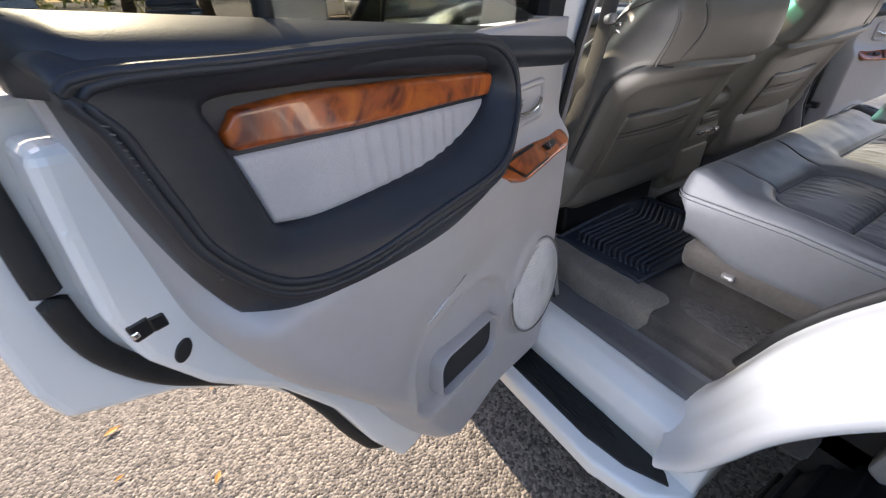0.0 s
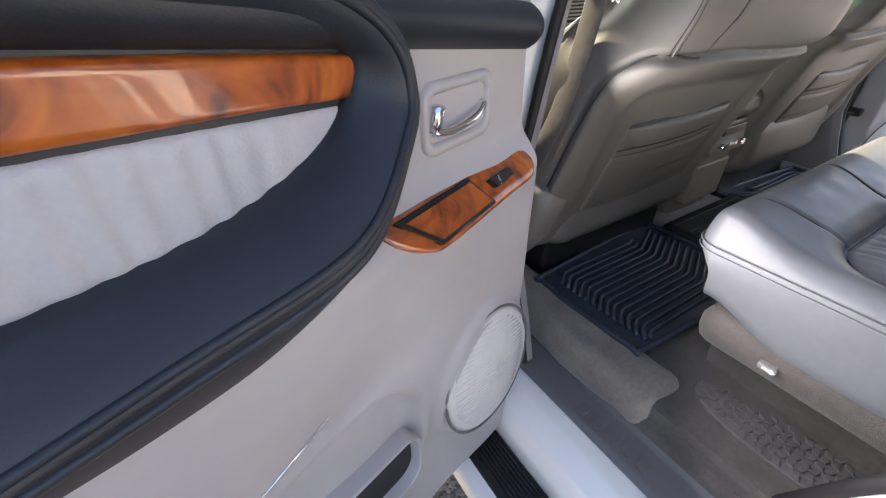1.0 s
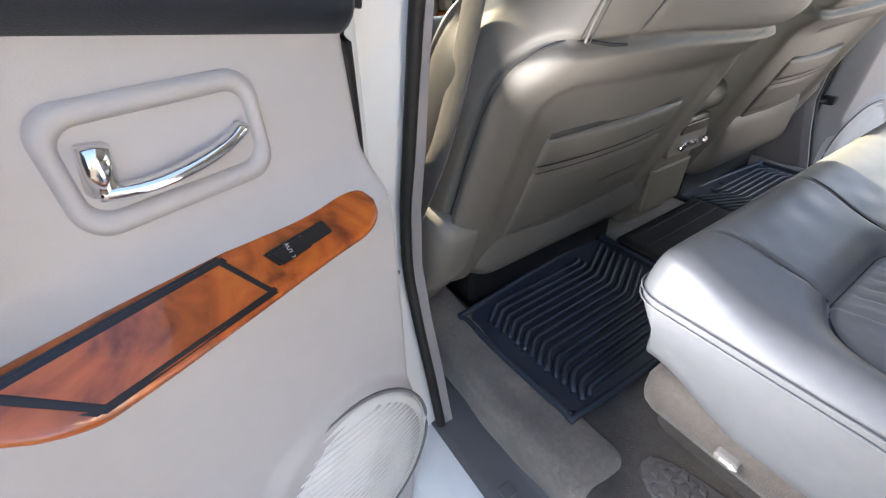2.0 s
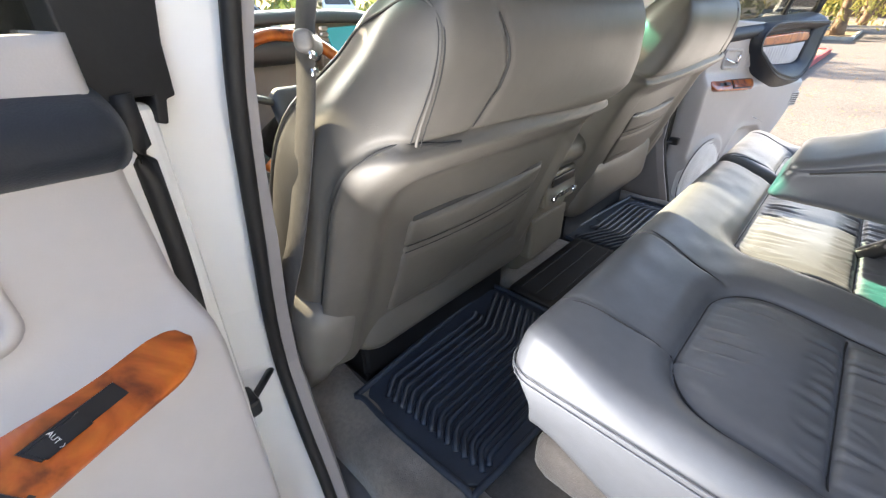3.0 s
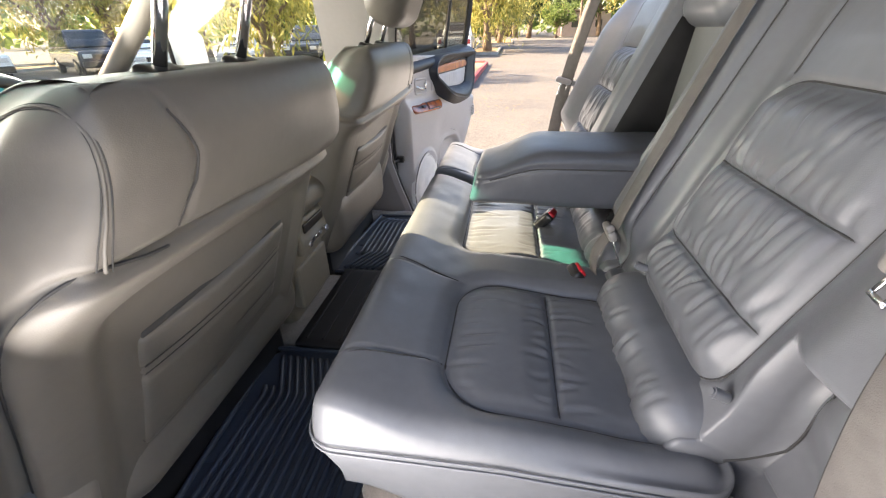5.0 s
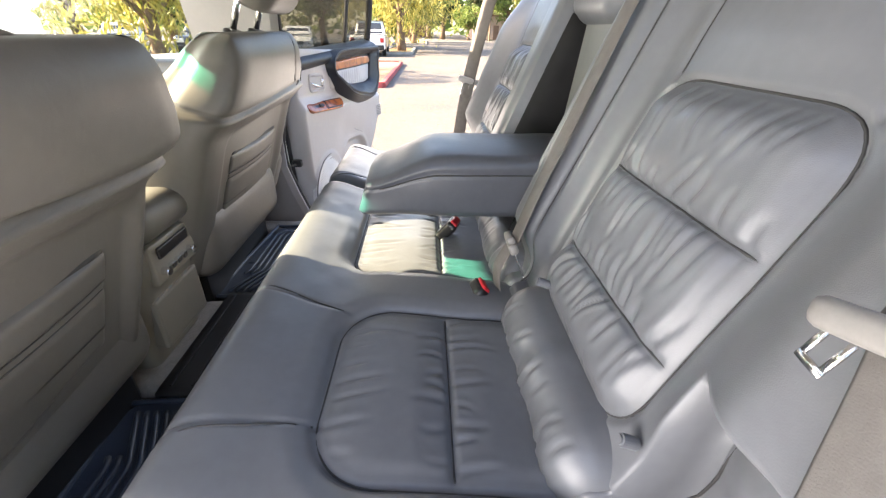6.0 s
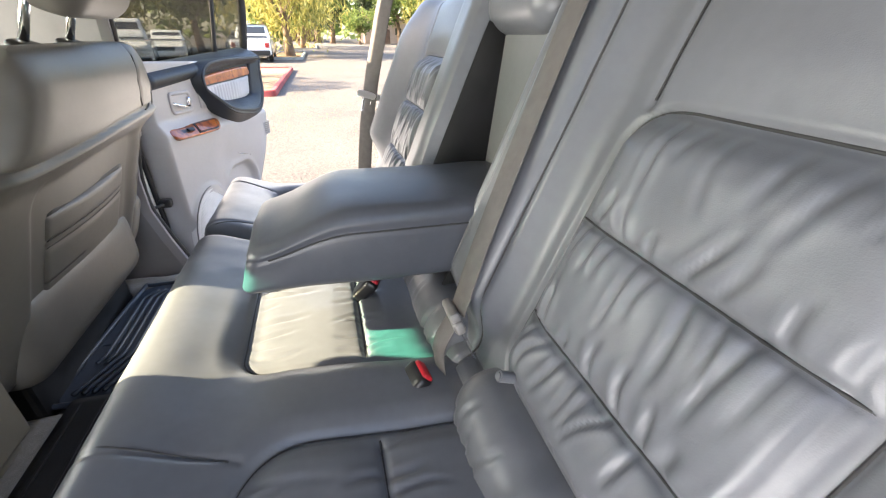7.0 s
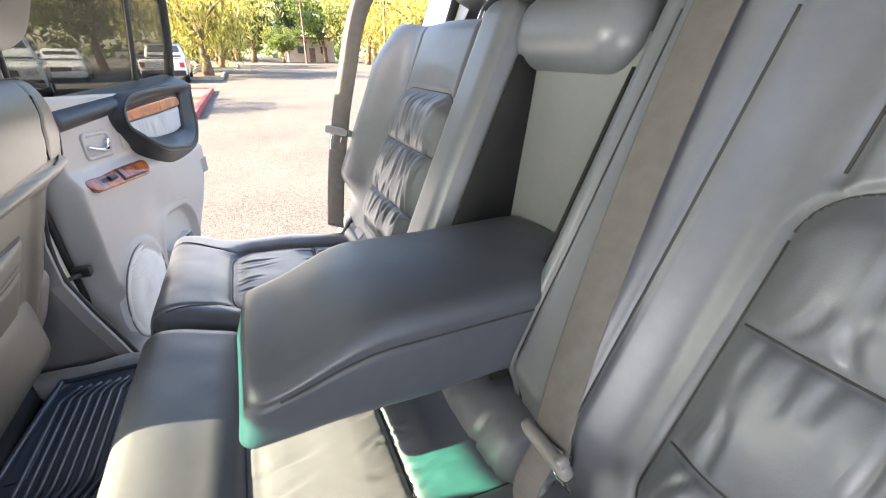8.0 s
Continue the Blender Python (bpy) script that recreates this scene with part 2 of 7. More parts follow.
def rbox(lo, hi, r, step):
    """A finely divided box with rounded edges: points, normals, faces."""
    lo, hi = np.array(lo, float), np.array(hi, float)
    h, c = (hi - lo) / 2, (hi + lo) / 2
    r = min(r, h.min() * 0.999)
    verts, faces, n0 = [], [], 0
    steps = step if isinstance(step, (tuple, list)) else (step,) * 3
    cnt = [max(2, int(math.ceil(2 * h[i] / steps[i]))) for i in range(3)]
    for a in range(3):
        b, d = (a + 1) % 3, (a + 2) % 3
        B, Dd = np.meshgrid(np.linspace(-h[b], h[b], cnt[b] + 1), np.linspace(-h[d], h[d], cnt[d] + 1), indexing="ij")
        ids = np.arange(B.size).reshape(B.shape)
        for s in (1, -1):
            P = np.zeros((B.size, 3))
            P[:, a], P[:, b], P[:, d] = s * h[a], B.ravel(), Dd.ravel()
            q = np.stack([ids[:-1, :-1], ids[1:, :-1], ids[1:, 1:], ids[:-1, 1:]], -1).reshape(-1, 4)
            if s < 0:
                q = q[:, ::-1]
            verts.append(P)
            faces.append(q + n0)
            n0 += B.size
    P, F = np.concatenate(verts), np.concatenate(faces)
    _, first, inv = np.unique(np.round(P, 6), axis=0, return_index=True, return_inverse=True)
    P, F = P[first], inv.reshape(-1)[F]
    q = np.clip(P, -(h - r), h - r)
    d = P - q
    L = np.linalg.norm(d, axis=1, keepdims=True)
    n = d / np.maximum(L, 1e-9)
    return q + n * r + c, n, F


def rboxpart(name, lo, hi, r, material, parent=None, label="", step=0.02, M=None, warp=None):
    V, n, F = rbox(lo, hi, r, step)
    if warp:
        V = warp(V, n)
    if M is not None:
        V = V @ np.array(M.to_3x3()).T + np.array(M.translation)
    return mesh_part(name, V, F, material, parent, label)


def resample(pts, n, closed=False):
    p = np.asarray(pts, float)
    if closed:
        p = np.vstack([p, p[:1]])
    d = np.r_[0, np.cumsum(np.linalg.norm(np.diff(p, axis=0), axis=1))]
    t = np.linspace(0, d[-1], n + 1 if closed else n)
    out = np.stack([np.interp(t, d, p[:, k]) for k in range(p.shape[1])], -1)
    return out[:-1] if closed else out


def smooth_curve(pts, n, closed=False):
    """A Catmull-Rom curve through the points, evenly sampled."""
    p = np.asarray(pts, float)
    m = len(p)
    segs = m if closed else m - 1
    out = []
    for i in range(segs):
        if closed:
            a, b, c, d = p[(i - 1) % m], p[i], p[(i + 1) % m], p[(i + 2) % m]
        else:
            a, b, c, d = p[max(i - 1, 0)], p[i], p[i + 1], p[min(i + 2, m - 1)]
        t = np.linspace(0, 1, 12, endpoint=False)[:, None]
        out.append(0.5 * (2 * b + (c - a) * t + (2 * a - 5 * b + 4 * c - d) * t**2 + (3 * b - a - 3 * c + d) * t**3))
    out = np.concatenate(out)
    if not closed:
        out = np.vstack([out, p[-1]])
    return resample(out, n, closed)


def tube(pts, r, sides=8, closed=False, flat=1.0, up=(0, 0, 1)):
    """A round (or flattened) rod along points."""
    p = np.asarray(pts, float)
    n = len(p)
    t = np.roll(p, -1, 0) - np.roll(p, 1, 0) if closed else np.gradient(p, axis=0)
    t /= np.linalg.norm(t, axis=1, keepdims=True) + 1e-12
    s = np.cross(t, np.array(up, float))
    s /= np.linalg.norm(s, axis=1, keepdims=True) + 1e-9
    w = np.cross(s, t)
    a = np.linspace(0, 2 * np.pi, sides, endpoint=False)
    rr = np.broadcast_to(np.asarray(r, float).reshape(-1, 1, 1), (n, 1, 1))
    V = p[:, None] + rr * (np.cos(a)[None, :, None] * s[:, None] + flat * np.sin(a)[None, :, None] * w[:, None])
    ids = np.arange(n * sides).reshape(n, sides)
    nx = np.roll(ids, -1, 0) if closed else ids[1:]
    ids0 = ids if closed else ids[:-1]
    F = np.stack([ids0, np.roll(ids0, -1, 1), np.roll(nx, -1, 1), nx], -1).reshape(-1, 4)
    V = V.reshape(-1, 3)
    F = F.tolist()
    if not closed:
        F += [list(range(sides))[::-1], list(range((n - 1) * sides, n * sides))]
    return V, F


def tubepart(name, pts, r, material, parent=None, label="", sides=8, closed=False, flat=1.0, up=(0, 0, 1)):
    V, F = tube(pts, r, sides, closed, flat, up)
    return mesh_part(name, V, F, material, parent, label)


def strip(pts, across, width, thick, seg=3):
    """A flat band of some thickness along points; across: its width's direction."""
    p = np.asarray(pts, float)
    t = np.gradient(p, axis=0)
    t /= np.linalg.norm(t, axis=1, keepdims=True)
    s = np.broadcast_to(np.asarray(across, float), p.shape).copy()
    s -= (s * t).sum(1, keepdims=True) * t
    s /= np.linalg.norm(s, axis=1, keepdims=True)
    nn = np.cross(s, t)
    ring = [(-0.5, 0), (-0.46, 0.5), (0, 0.62), (0.46, 0.5), (0.5, 0), (0.46, -0.5), (0, -0.5), (-0.46, -0.5)]
    V = np.stack([p + s * (a * width) + nn * (b * thick) for a, b in ring], 1)
    n, k = len(p), len(ring)
    ids = np.arange(n * k).reshape(n, k)
    F = np.stack([ids[:-1], np.roll(ids[:-1], -1, 1), np.roll(ids[1:], -1, 1), ids[1:]], -1).reshape(-1, 4).tolist()
    F += [list(range(k))[::-1], list(range((n - 1) * k, n * k))]
    return V.reshape(-1, 3), F


def grid_faces(nu, nv, wrap=False):
    ids = np.arange(nu * nv).reshape(nu, nv)
    nx = np.roll(ids, -1, 0) if wrap else ids[1:]
    a = ids if wrap else ids[:-1]
    return np.stack([a[:, :-1], nx[:, :-1], nx[:, 1:], a[:, 1:]], -1).reshape(-1, 4)


def slab(P, back):
    """A curved sheet (nu, nv, 3) made into a solid by a rim and a back sheet moved by the vector back."""
    nu, nv = P.shape[:2]
    f = grid_faces(nu, nv)
    V = np.concatenate([P.reshape(-1, 3), (P + np.asarray(back)).reshape(-1, 3)])
    n = nu * nv
    ids = np.arange(n).reshape(nu, nv)
    loop = np.concatenate([ids[:-1, 0], ids[-1, :-1], ids[:0:-1, -1], ids[0, :0:-1]])
    rim = np.stack([loop, np.roll(loop, -1), np.roll(loop, -1) + n, loop + n], -1)
    return V, np.concatenate([f[:, ::-1], f + n, rim])


def prism(outline, place, t0, t1, bevel=0.0, seg=2):
    """A polygon given by (a, b) pairs, solid between depths t0 and t1; place(a, b, t) gives the world point."""
    bm = bmesh.new()
    lo = [bm.verts.new(place(a, b, t0)) for a, b in outline]
    hi = [bm.verts.new(place(a, b, t1)) for a, b in outline]
    bm.faces.new(lo[::-1])
    bm.faces.new(hi)
    for i in range(len(lo)):
        j = (i + 1) % len(lo)
        bm.faces.new((lo[i], lo[j], hi[j], hi[i]))
    bmesh.ops.recalc_face_normals(bm, faces=bm.faces)
    if bevel:
        bmesh.ops.bevel(bm, geom=list(bm.edges), offset=bevel, segments=seg, profile=0.5, affect="EDGES", clamp_overlap=True)
    return bm


def box_bm(lo, hi, bevel=0.004, seg=2):
    return prism([(lo[0], lo[1]), (hi[0], lo[1]), (hi[0], hi[1]), (lo[0], hi[1])], lambda a, b, t: (a, b, t), lo[2], hi[2], bevel, seg)


def cyl_bm(a, b, r, seg=20, bevel=0.0):
    a, b = Vector(a), Vector(b)
    bm = bmesh.new()
    bmesh.ops.create_cone(bm, cap_ends=True, segments=seg, radius1=r, radius2=r, depth=(b - a).length)
    if bevel:
        bmesh.ops.bevel(bm, geom=[e for e in bm.edges if abs(e.verts[0].co.z - e.verts[1].co.z) < 1e-6], offset=bevel, segments=2, affect="EDGES")
    m = (b - a).to_track_quat("Z", "Y").to_matrix().to_4x4()
    bmesh.ops.transform(bm, verts=bm.verts, matrix=Matrix.Translation((a + b) / 2) @ m)
    return bm


# ---- ground and distance ----
def build_ground():
    n = 60
    g = np.sign(np.linspace(-1, 1, n)) * np.abs(np.linspace(-1, 1, n)) ** 3 * 400
    X, Y = np.meshgrid(g, g, indexing="ij")
    Z = 0.012 * (vnoise(X * 0.7, Y * 0.7, 3) - 0.5) + 0.0 * X
    ob = mesh_part("ground", np.stack([X, Y, Z], -1).reshape(-1, 3), grid_faces(n, n), M_ASPHALT)
    return tagged(ob, "worn grey asphalt lot with coarse pale aggregate", "ground", kind="structure")


build_ground()

# ---- the vehicle: shell ----
suv = thing("suv", (0, 0, 0), "white four-door suv with open rear doors and grey cabin", "car")


def mirror(side, V):
    V = np.array(V, float)
    if side > 0:
        V[..., 0] *= -1
    return V


def along_y(profile, y0, y1):
    """Prism of an (x, z) outline between two y."""
    return lambda a, b, t: (a, t, b)


def build_floor():
    # floor carpet darkened by colour to stand in for shade
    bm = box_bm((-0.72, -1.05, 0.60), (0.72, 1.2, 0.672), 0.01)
    part("floor_pan", bm, M_CARPET_SHADED, suv, "taupe carpet floor")
    V, n, F = rbox((-0.17, -0.5, 0.66), (0.17, 1.1, 0.705), 0.03, 0.03)
    mesh_part("tunnel", V, F, M_CARPET, suv)
    for s in (-1, 1):
        # carpeted edge bulge inside the door sill
        def warp(V, n, s=s):
            V = V.copy()
            f = vnoise(V[:, 0] * 30, V[:, 1] * 14, 5) - 0.5
            V += n * (0.010 * f)[:, None]
            return V
        x0, x1 = (-0.745, -0.622) if s < 0 else (0.622, 0.745)
        rboxpart("carpet_edge", (x0, -0.338, 0.60), (x1, 0.30, 0.694), 0.03, M_CARPET, suv, "worn taupe carpet edge", 0.012, warp=warp)
        # rear foot of the carpet along the seat's side, in the shade-darkened carpet colour
        x0, x1 = (-0.735, -0.55) if s < 0 else (0.55, 0.735)
        rboxpart("carpet_side", (x0, -0.72, 0.55), (x1, -0.30, 0.642), 0.02, M_CARPET_SHADED, suv, "taupe carpet", 0.02)


build_floor()


def build_sill(s):
    prof = [(-0.785, 0.588), (-0.845, 0.582), (-0.885, 0.560), (-0.90, 0.51), (-0.895, 0.44), (-0.80, 0.42), (-0.68, 0.44), (-0.68, 0.575)]
    if s > 0:
        prof = [(-a, b) for a, b in prof]
    part("sill", prism(prof, along_y(prof, 0, 0), -0.62, 1.25, 0.008), M_WHITE, suv, "white painted door sill", True)
    # scuff plate with a stepped cross section
    pl = [(-0.70, 0.60), (-0.712, 0.632), (-0.722, 0.632), (-0.742, 0.605), (-0.80, 0.596), (-0.812, 0.588), (-0.80, 0.584), (-0.70, 0.584)]
    if s > 0:
        pl = [(-a, b) for a, b in pl]
    plate = part("scuff_plate", prism(pl, along_y(pl, 0, 0), -0.535, 0.02, 0.003), M_SCUFF, suv, "grey plastic scuff plate with raised marks")
    m = -1 if s < 0 else 1
    # raised maker's mark as plain bars
    for k in range(5):
        y = -0.245 - 0.034 * k
        part("mark", box_bm((min(m * 0.766, m * 0.790), y - 0.011, 0.598), (max(m * 0.766, m * 0.790), y + 0.011, 0.6025), 0.001), M_SCUFF, plate)
    # running board
    o = [(-0.885, 1.2), (-1.015, 1.2), (-1.02, -0.45), (-0.985, -0.565), (-0.91, -0.625), (-0.86, -0.62)]
    if s > 0:
        o = [(-a, b) for a, b in o]
    board = part("running_board", prism(o, lambda a, b, t: (a, b, t), 0.40, 0.455, 0.012, 3), M_WHITE, suv, "white running board with ribbed black tread", True)
    t = [(-0.868, 1.18), (-0.985, 1.18), (-0.982, -0.40), (-0.965, -0.50), (-0.925, -0.582), (-0.905, -0.56), (-0.875, -0.42)]
    if s > 0:
        t = [(-a, b) for a, b in t]
    part("tread_pad", prism(t, lambda a, b, z: (a, b, z), 0.452, 0.461, 0.002), M_RUBBER, board, "black rubber tread")
    for k in range(11):
        x = m * (0.884 + 0.0085 * k)
        part("tread_rib", box_bm((x - 0.0022, -0.36 - 0.018 * min(k, 10 - k), 0.459), (x + 0.0022, 1.15, 0.4655), 0.001), M_RUBBER, board)


for s in (-1, 1):
    build_sill(s)


def build_pillar(s):
    """Central pillar: white jamb, rubber seal and grey inner trim, leaning slightly inwards at the top."""
    zs = np.array([0.50, 0.60, 0.70, 0.80, 0.90, 1.00, 1.10, 1.20, 1.30, 1.50, 1.72])
    xin = np.array([-0.800, -0.800, -0.798, -0.796, -0.793, -0.790, -0.788, -0.785, -0.778, -0.745, -0.69])
    ys = np.array([-0.110, -0.085, -0.055, -0.020, 0.008, 0.008, -0.010, -0.026, -0.040, -0.062, -0.090])

    def ring(dx, w):
        rows = []
        for z, x, y0 in zip(zs, xin, ys):
            rows.append([(x + dx, y0 + 0.012, z), (x + dx - w, y0 + 0.050, z), (x + dx - w, 0.20, z), (x + dx, 0.20, z)])
        return np.array(rows)
    V = ring(0.004, 0.100)
    F = grid_faces(len(zs), 4).tolist()
    F += [[i * 4 + 3, i * 4 + 7, i * 4 + 4, i * 4] for i in range(len(zs) - 1)] + [[0, 1, 2, 3], [(len(zs) - 1) * 4 + k for k in (3, 2, 1, 0)]]
    jamb = mesh_part("pillar_jamb", mirror(s, V.reshape(-1, 3)), F, M_WHITE, suv, "white painted door jamb", smooth=False)
    T = []
    for z, x, y0 in zip(zs, xin, ys):
        k = 0.022 + 0.012 * abs(z - 1.28) / 0.2 if abs(z - 1.28) < 0.2 else 0.034
        T.append([(x + 0.008, y0 - 0.004, z), (x + k * 0.7, y0 - 0.006, z), (x + k, y0 + 0.016, z), (x + k + 0.002, y0 + 0.12, z), (x + k, 0.23, z), (x + 0.008, 0.23, z)])
    T = np.array(T)
    F = grid_faces(len(zs), 6).tolist() + [[i * 6 + 5, i * 6 + 11, i * 6 + 6, i * 6] for i in range(len(zs) - 1)]
    F += [[0, 1, 2, 3, 4, 5], [(len(zs) - 1) * 6 + k for k in (5, 4, 3, 2, 1, 0)]]
    mesh_part("pillar_trim", mirror(s, T.reshape(-1, 3)), F, M_PILLAR, suv, "grey plastic pillar trim", smooth=False)
    line = [(x, y0 - 0.002, z) for z, x, y0 in zip(zs[1:], xin[1:], ys[1:])]
    tubepart("door_seal", mirror(s, smooth_curve(line, 110)), 0.0088, M_RUBBER, suv, "black rubber door seal", 10)
    # door check arm and its bracket
    x0, x1 = sorted((s * 0.842, s * 0.870))
    part("check_bracket", box_bm((x0, -0.032, 0.876), (x1, 0.006, 0.904), 0.006), M_PLASTIC, suv)
    tubepart("check_arm", mirror(s, [(-0.785, 0.040, 0.886), (-0.850, -0.014, 0.889), (-0.90, -0.004, 0.882), (-0.95, 0.005, 0.876)]), 0.0055, M_PLASTIC, suv, "", 8)
    for z in (0.66, 1.13):
        part("hinge", box_bm((min(s * 0.862, s * 0.90), 0.005, z - 0.03), (max(s * 0.862, s * 0.90), 0.05, z + 0.03), 0.006), M_WHITE, suv)
    if s > 0:
        part("grommet", cyl_bm((0.845, 0.060, 0.958), (0.832, 0.026, 0.958), 0.020, 20, 0.004), M_PLASTIC, suv)
        for y, z in ((0.025, 0.80), (0.030, 0.765), (0.018, 0.735)):
            part("bolt", cyl_bm((0.825, y + 0.03, z), (0.815, y - 0.005, z), 0.010, 12, 0.002), M_STEEL, suv)


for s in (-1, 1):
    build_pillar(s)


def build_quarter(s):
    """Rear quarter round the wheel arch: seal, painted flange, creased fender."""
    path = smooth_curve([(-0.49, 0.578), (-0.524, 0.615), (-0.556, 0.695), (-0.590, 0.79), (-0.635, 0.88), (-0.69, 0.965), (-0.76, 1.06), (-0.84, 1.16), (-0.90, 1.26), (-0.96, 1.40), (-1.02, 1.56), (-1.07, 1.74)], 60)
    t = np.gradient(path, axis=0)
    t /= np.linalg.norm(t, axis=1, keepdims=True)
    m = np.stack([-t[:, 1], t[:, 0]], -1)
    m = np.where((m[:, :1] > 0), -m, m)
    cols = [(0.705, -0.004), (0.722, 0.0), (0.745, 0.0), (0.775, 0.001), (0.80, 0.003), (0.815, 0.009), (0.828, 0.020), (0.85, 0.030), (0.88, 0.041), (0.895, 0.050), (0.905, 0.058), (0.93, 0.064), (0.948, 0.072), (0.957, 0.082), (0.956, 0.090), (0.945, 0.096), (0.915, 0.098)]
    low = 1 - sstep(1.0, 1.3, path[:, 1])
    P = np.zeros((len(path), len(cols), 3))
    for j, (x, d) in enumerate(cols):
        lean = 0.14 * sstep(1.1, 1.8, path[:, 1])
        P[:, j, 0] = -(x - lean)
        P[:, j, 1] = path[:, 0] + m[:, 0] * d
        P[:, j, 2] = path[:, 1] + m[:, 1] * d * 0.9
    P[:4, :, 2] = np.maximum(P[:4, :, 2], 0.40)
    V, F = slab(P, (0, 0, 0))
    mesh_part("rear_fender", mirror(s, P.reshape(-1, 3)), grid_faces(*P.shape[:2]), M_WHITE, suv, "white rear fender with wheel arch lip")
    L = np.stack([np.stack([np.full(len(path), -q), path[:, 0] + m[:, 0] * d, path[:, 1] + m[:, 1] * d * 0.9], -1) for q, d in ((0.935, 0.099), (0.90, 0.110), (0.80, 0.112), (0.68, 0.112))], 1)
    mesh_part("arch_liner", mirror(s, L.reshape(-1, 3)), grid_faces(*L.shape[:2]), M_RUBBER, suv, "black wheel arch liner")
    tubepart("arch_seal", mirror(s, np.c_[np.full(len(path), -0.702), path + m * -0.006]), 0.0125, M_RUBBER, suv, "black rubber door seal", 10)
    # outer skin of the quarter behind the arch, and inner trim
    y0 = -1.05
    o = [(-0.74, 1.02), (-0.86, 1.16), (-0.92, 1.27), (-1.02, 1.52), (-1.09, 1.74), (-2.1, 1.74), (-2.15, 0.8), (-1.55, 0.8), (-1.45, 0.95), (-1.2, 1.03), (-0.95, 1.0), (-0.8, 0.95)]
    part("quarter_panel", prism(o, lambda a, b, t: (t, a, b), s * 0.90, s * 0.945, 0.006), M_WHITE, suv, "", True)
    inn = [(-0.78, 0.66), (-0.80, 0.95), (-0.92, 1.22), (-1.02, 1.30), (-2.0, 1.30), (-2.0, 0.60), (-0.9, 0.60)]
    part("quarter_trim", prism(inn, lambda a, b, t: (t, a, b), s * 0.70, s * 0.76, 0.01), M_TRIM, suv, "grey plastic side trim")
    # wheel house and wheel
    part("wheel_house", prism([(-0.70, 0.25), (-0.72, 0.7), (-0.85, 0.86), (-1.1, 0.93), (-1.4, 0.8), (-1.5, 0.25)], lambda a, b, t: (t, a, b), s * 0.60, s * 0.72, 0.0), M_RUBBER, suv)


for s in (-1, 1):
    build_quarter(s)


def build_wheel(x, y, s):
    R = 0.385
    prof = [(-0.12, 0.23), (-0.13, 0.28), (-0.125, 0.35), (-0.10, R - 0.008), (-0.06, R), (0.06, R), (0.10, R - 0.008), (0.125, 0.35), (0.13, 0.28), (0.12, 0.23)]
    n = 72
    a = np.linspace(0, 2 * np.pi, n, endpoint=False)
    P = np.array([[(x + d, y + r * math.cos(t), R + r * math.sin(t)) for d, r in prof] for t in a])
    w = new("wheel")
    w.parent = suv
    w.location = (x, y, R)
    mesh_part("tyre", P.reshape(-1, 3), grid_faces(n, len(prof), True), M_RUBBER, w, "black rubber tyre")
    for k in range(36):
        t = 2 * math.pi * k / 36
        c, q = math.cos(t), math.sin(t)
        bm = box_bm((-0.105, -0.012, R - 0.004), (0.105, 0.012, R + 0.006), 0.003, 1)
        bmesh.ops.transform(bm, verts=bm.verts, matrix=Matrix.Translation((x, y, R)) @ Matrix.Rotation(t, 4, "X"))
        part("tread_block", bm, M_RUBBER, w)
    part("rim", cyl_bm((x - 0.09, y, R), (x + s * 0.09, y, R), 0.235, 40, 0.01), M_STEEL, w, "silver alloy rim")


for s in (-1, 1):
    build_wheel(s * 0.80, -1.08, s)
    build_wheel(s * 0.80, 1.78, s)


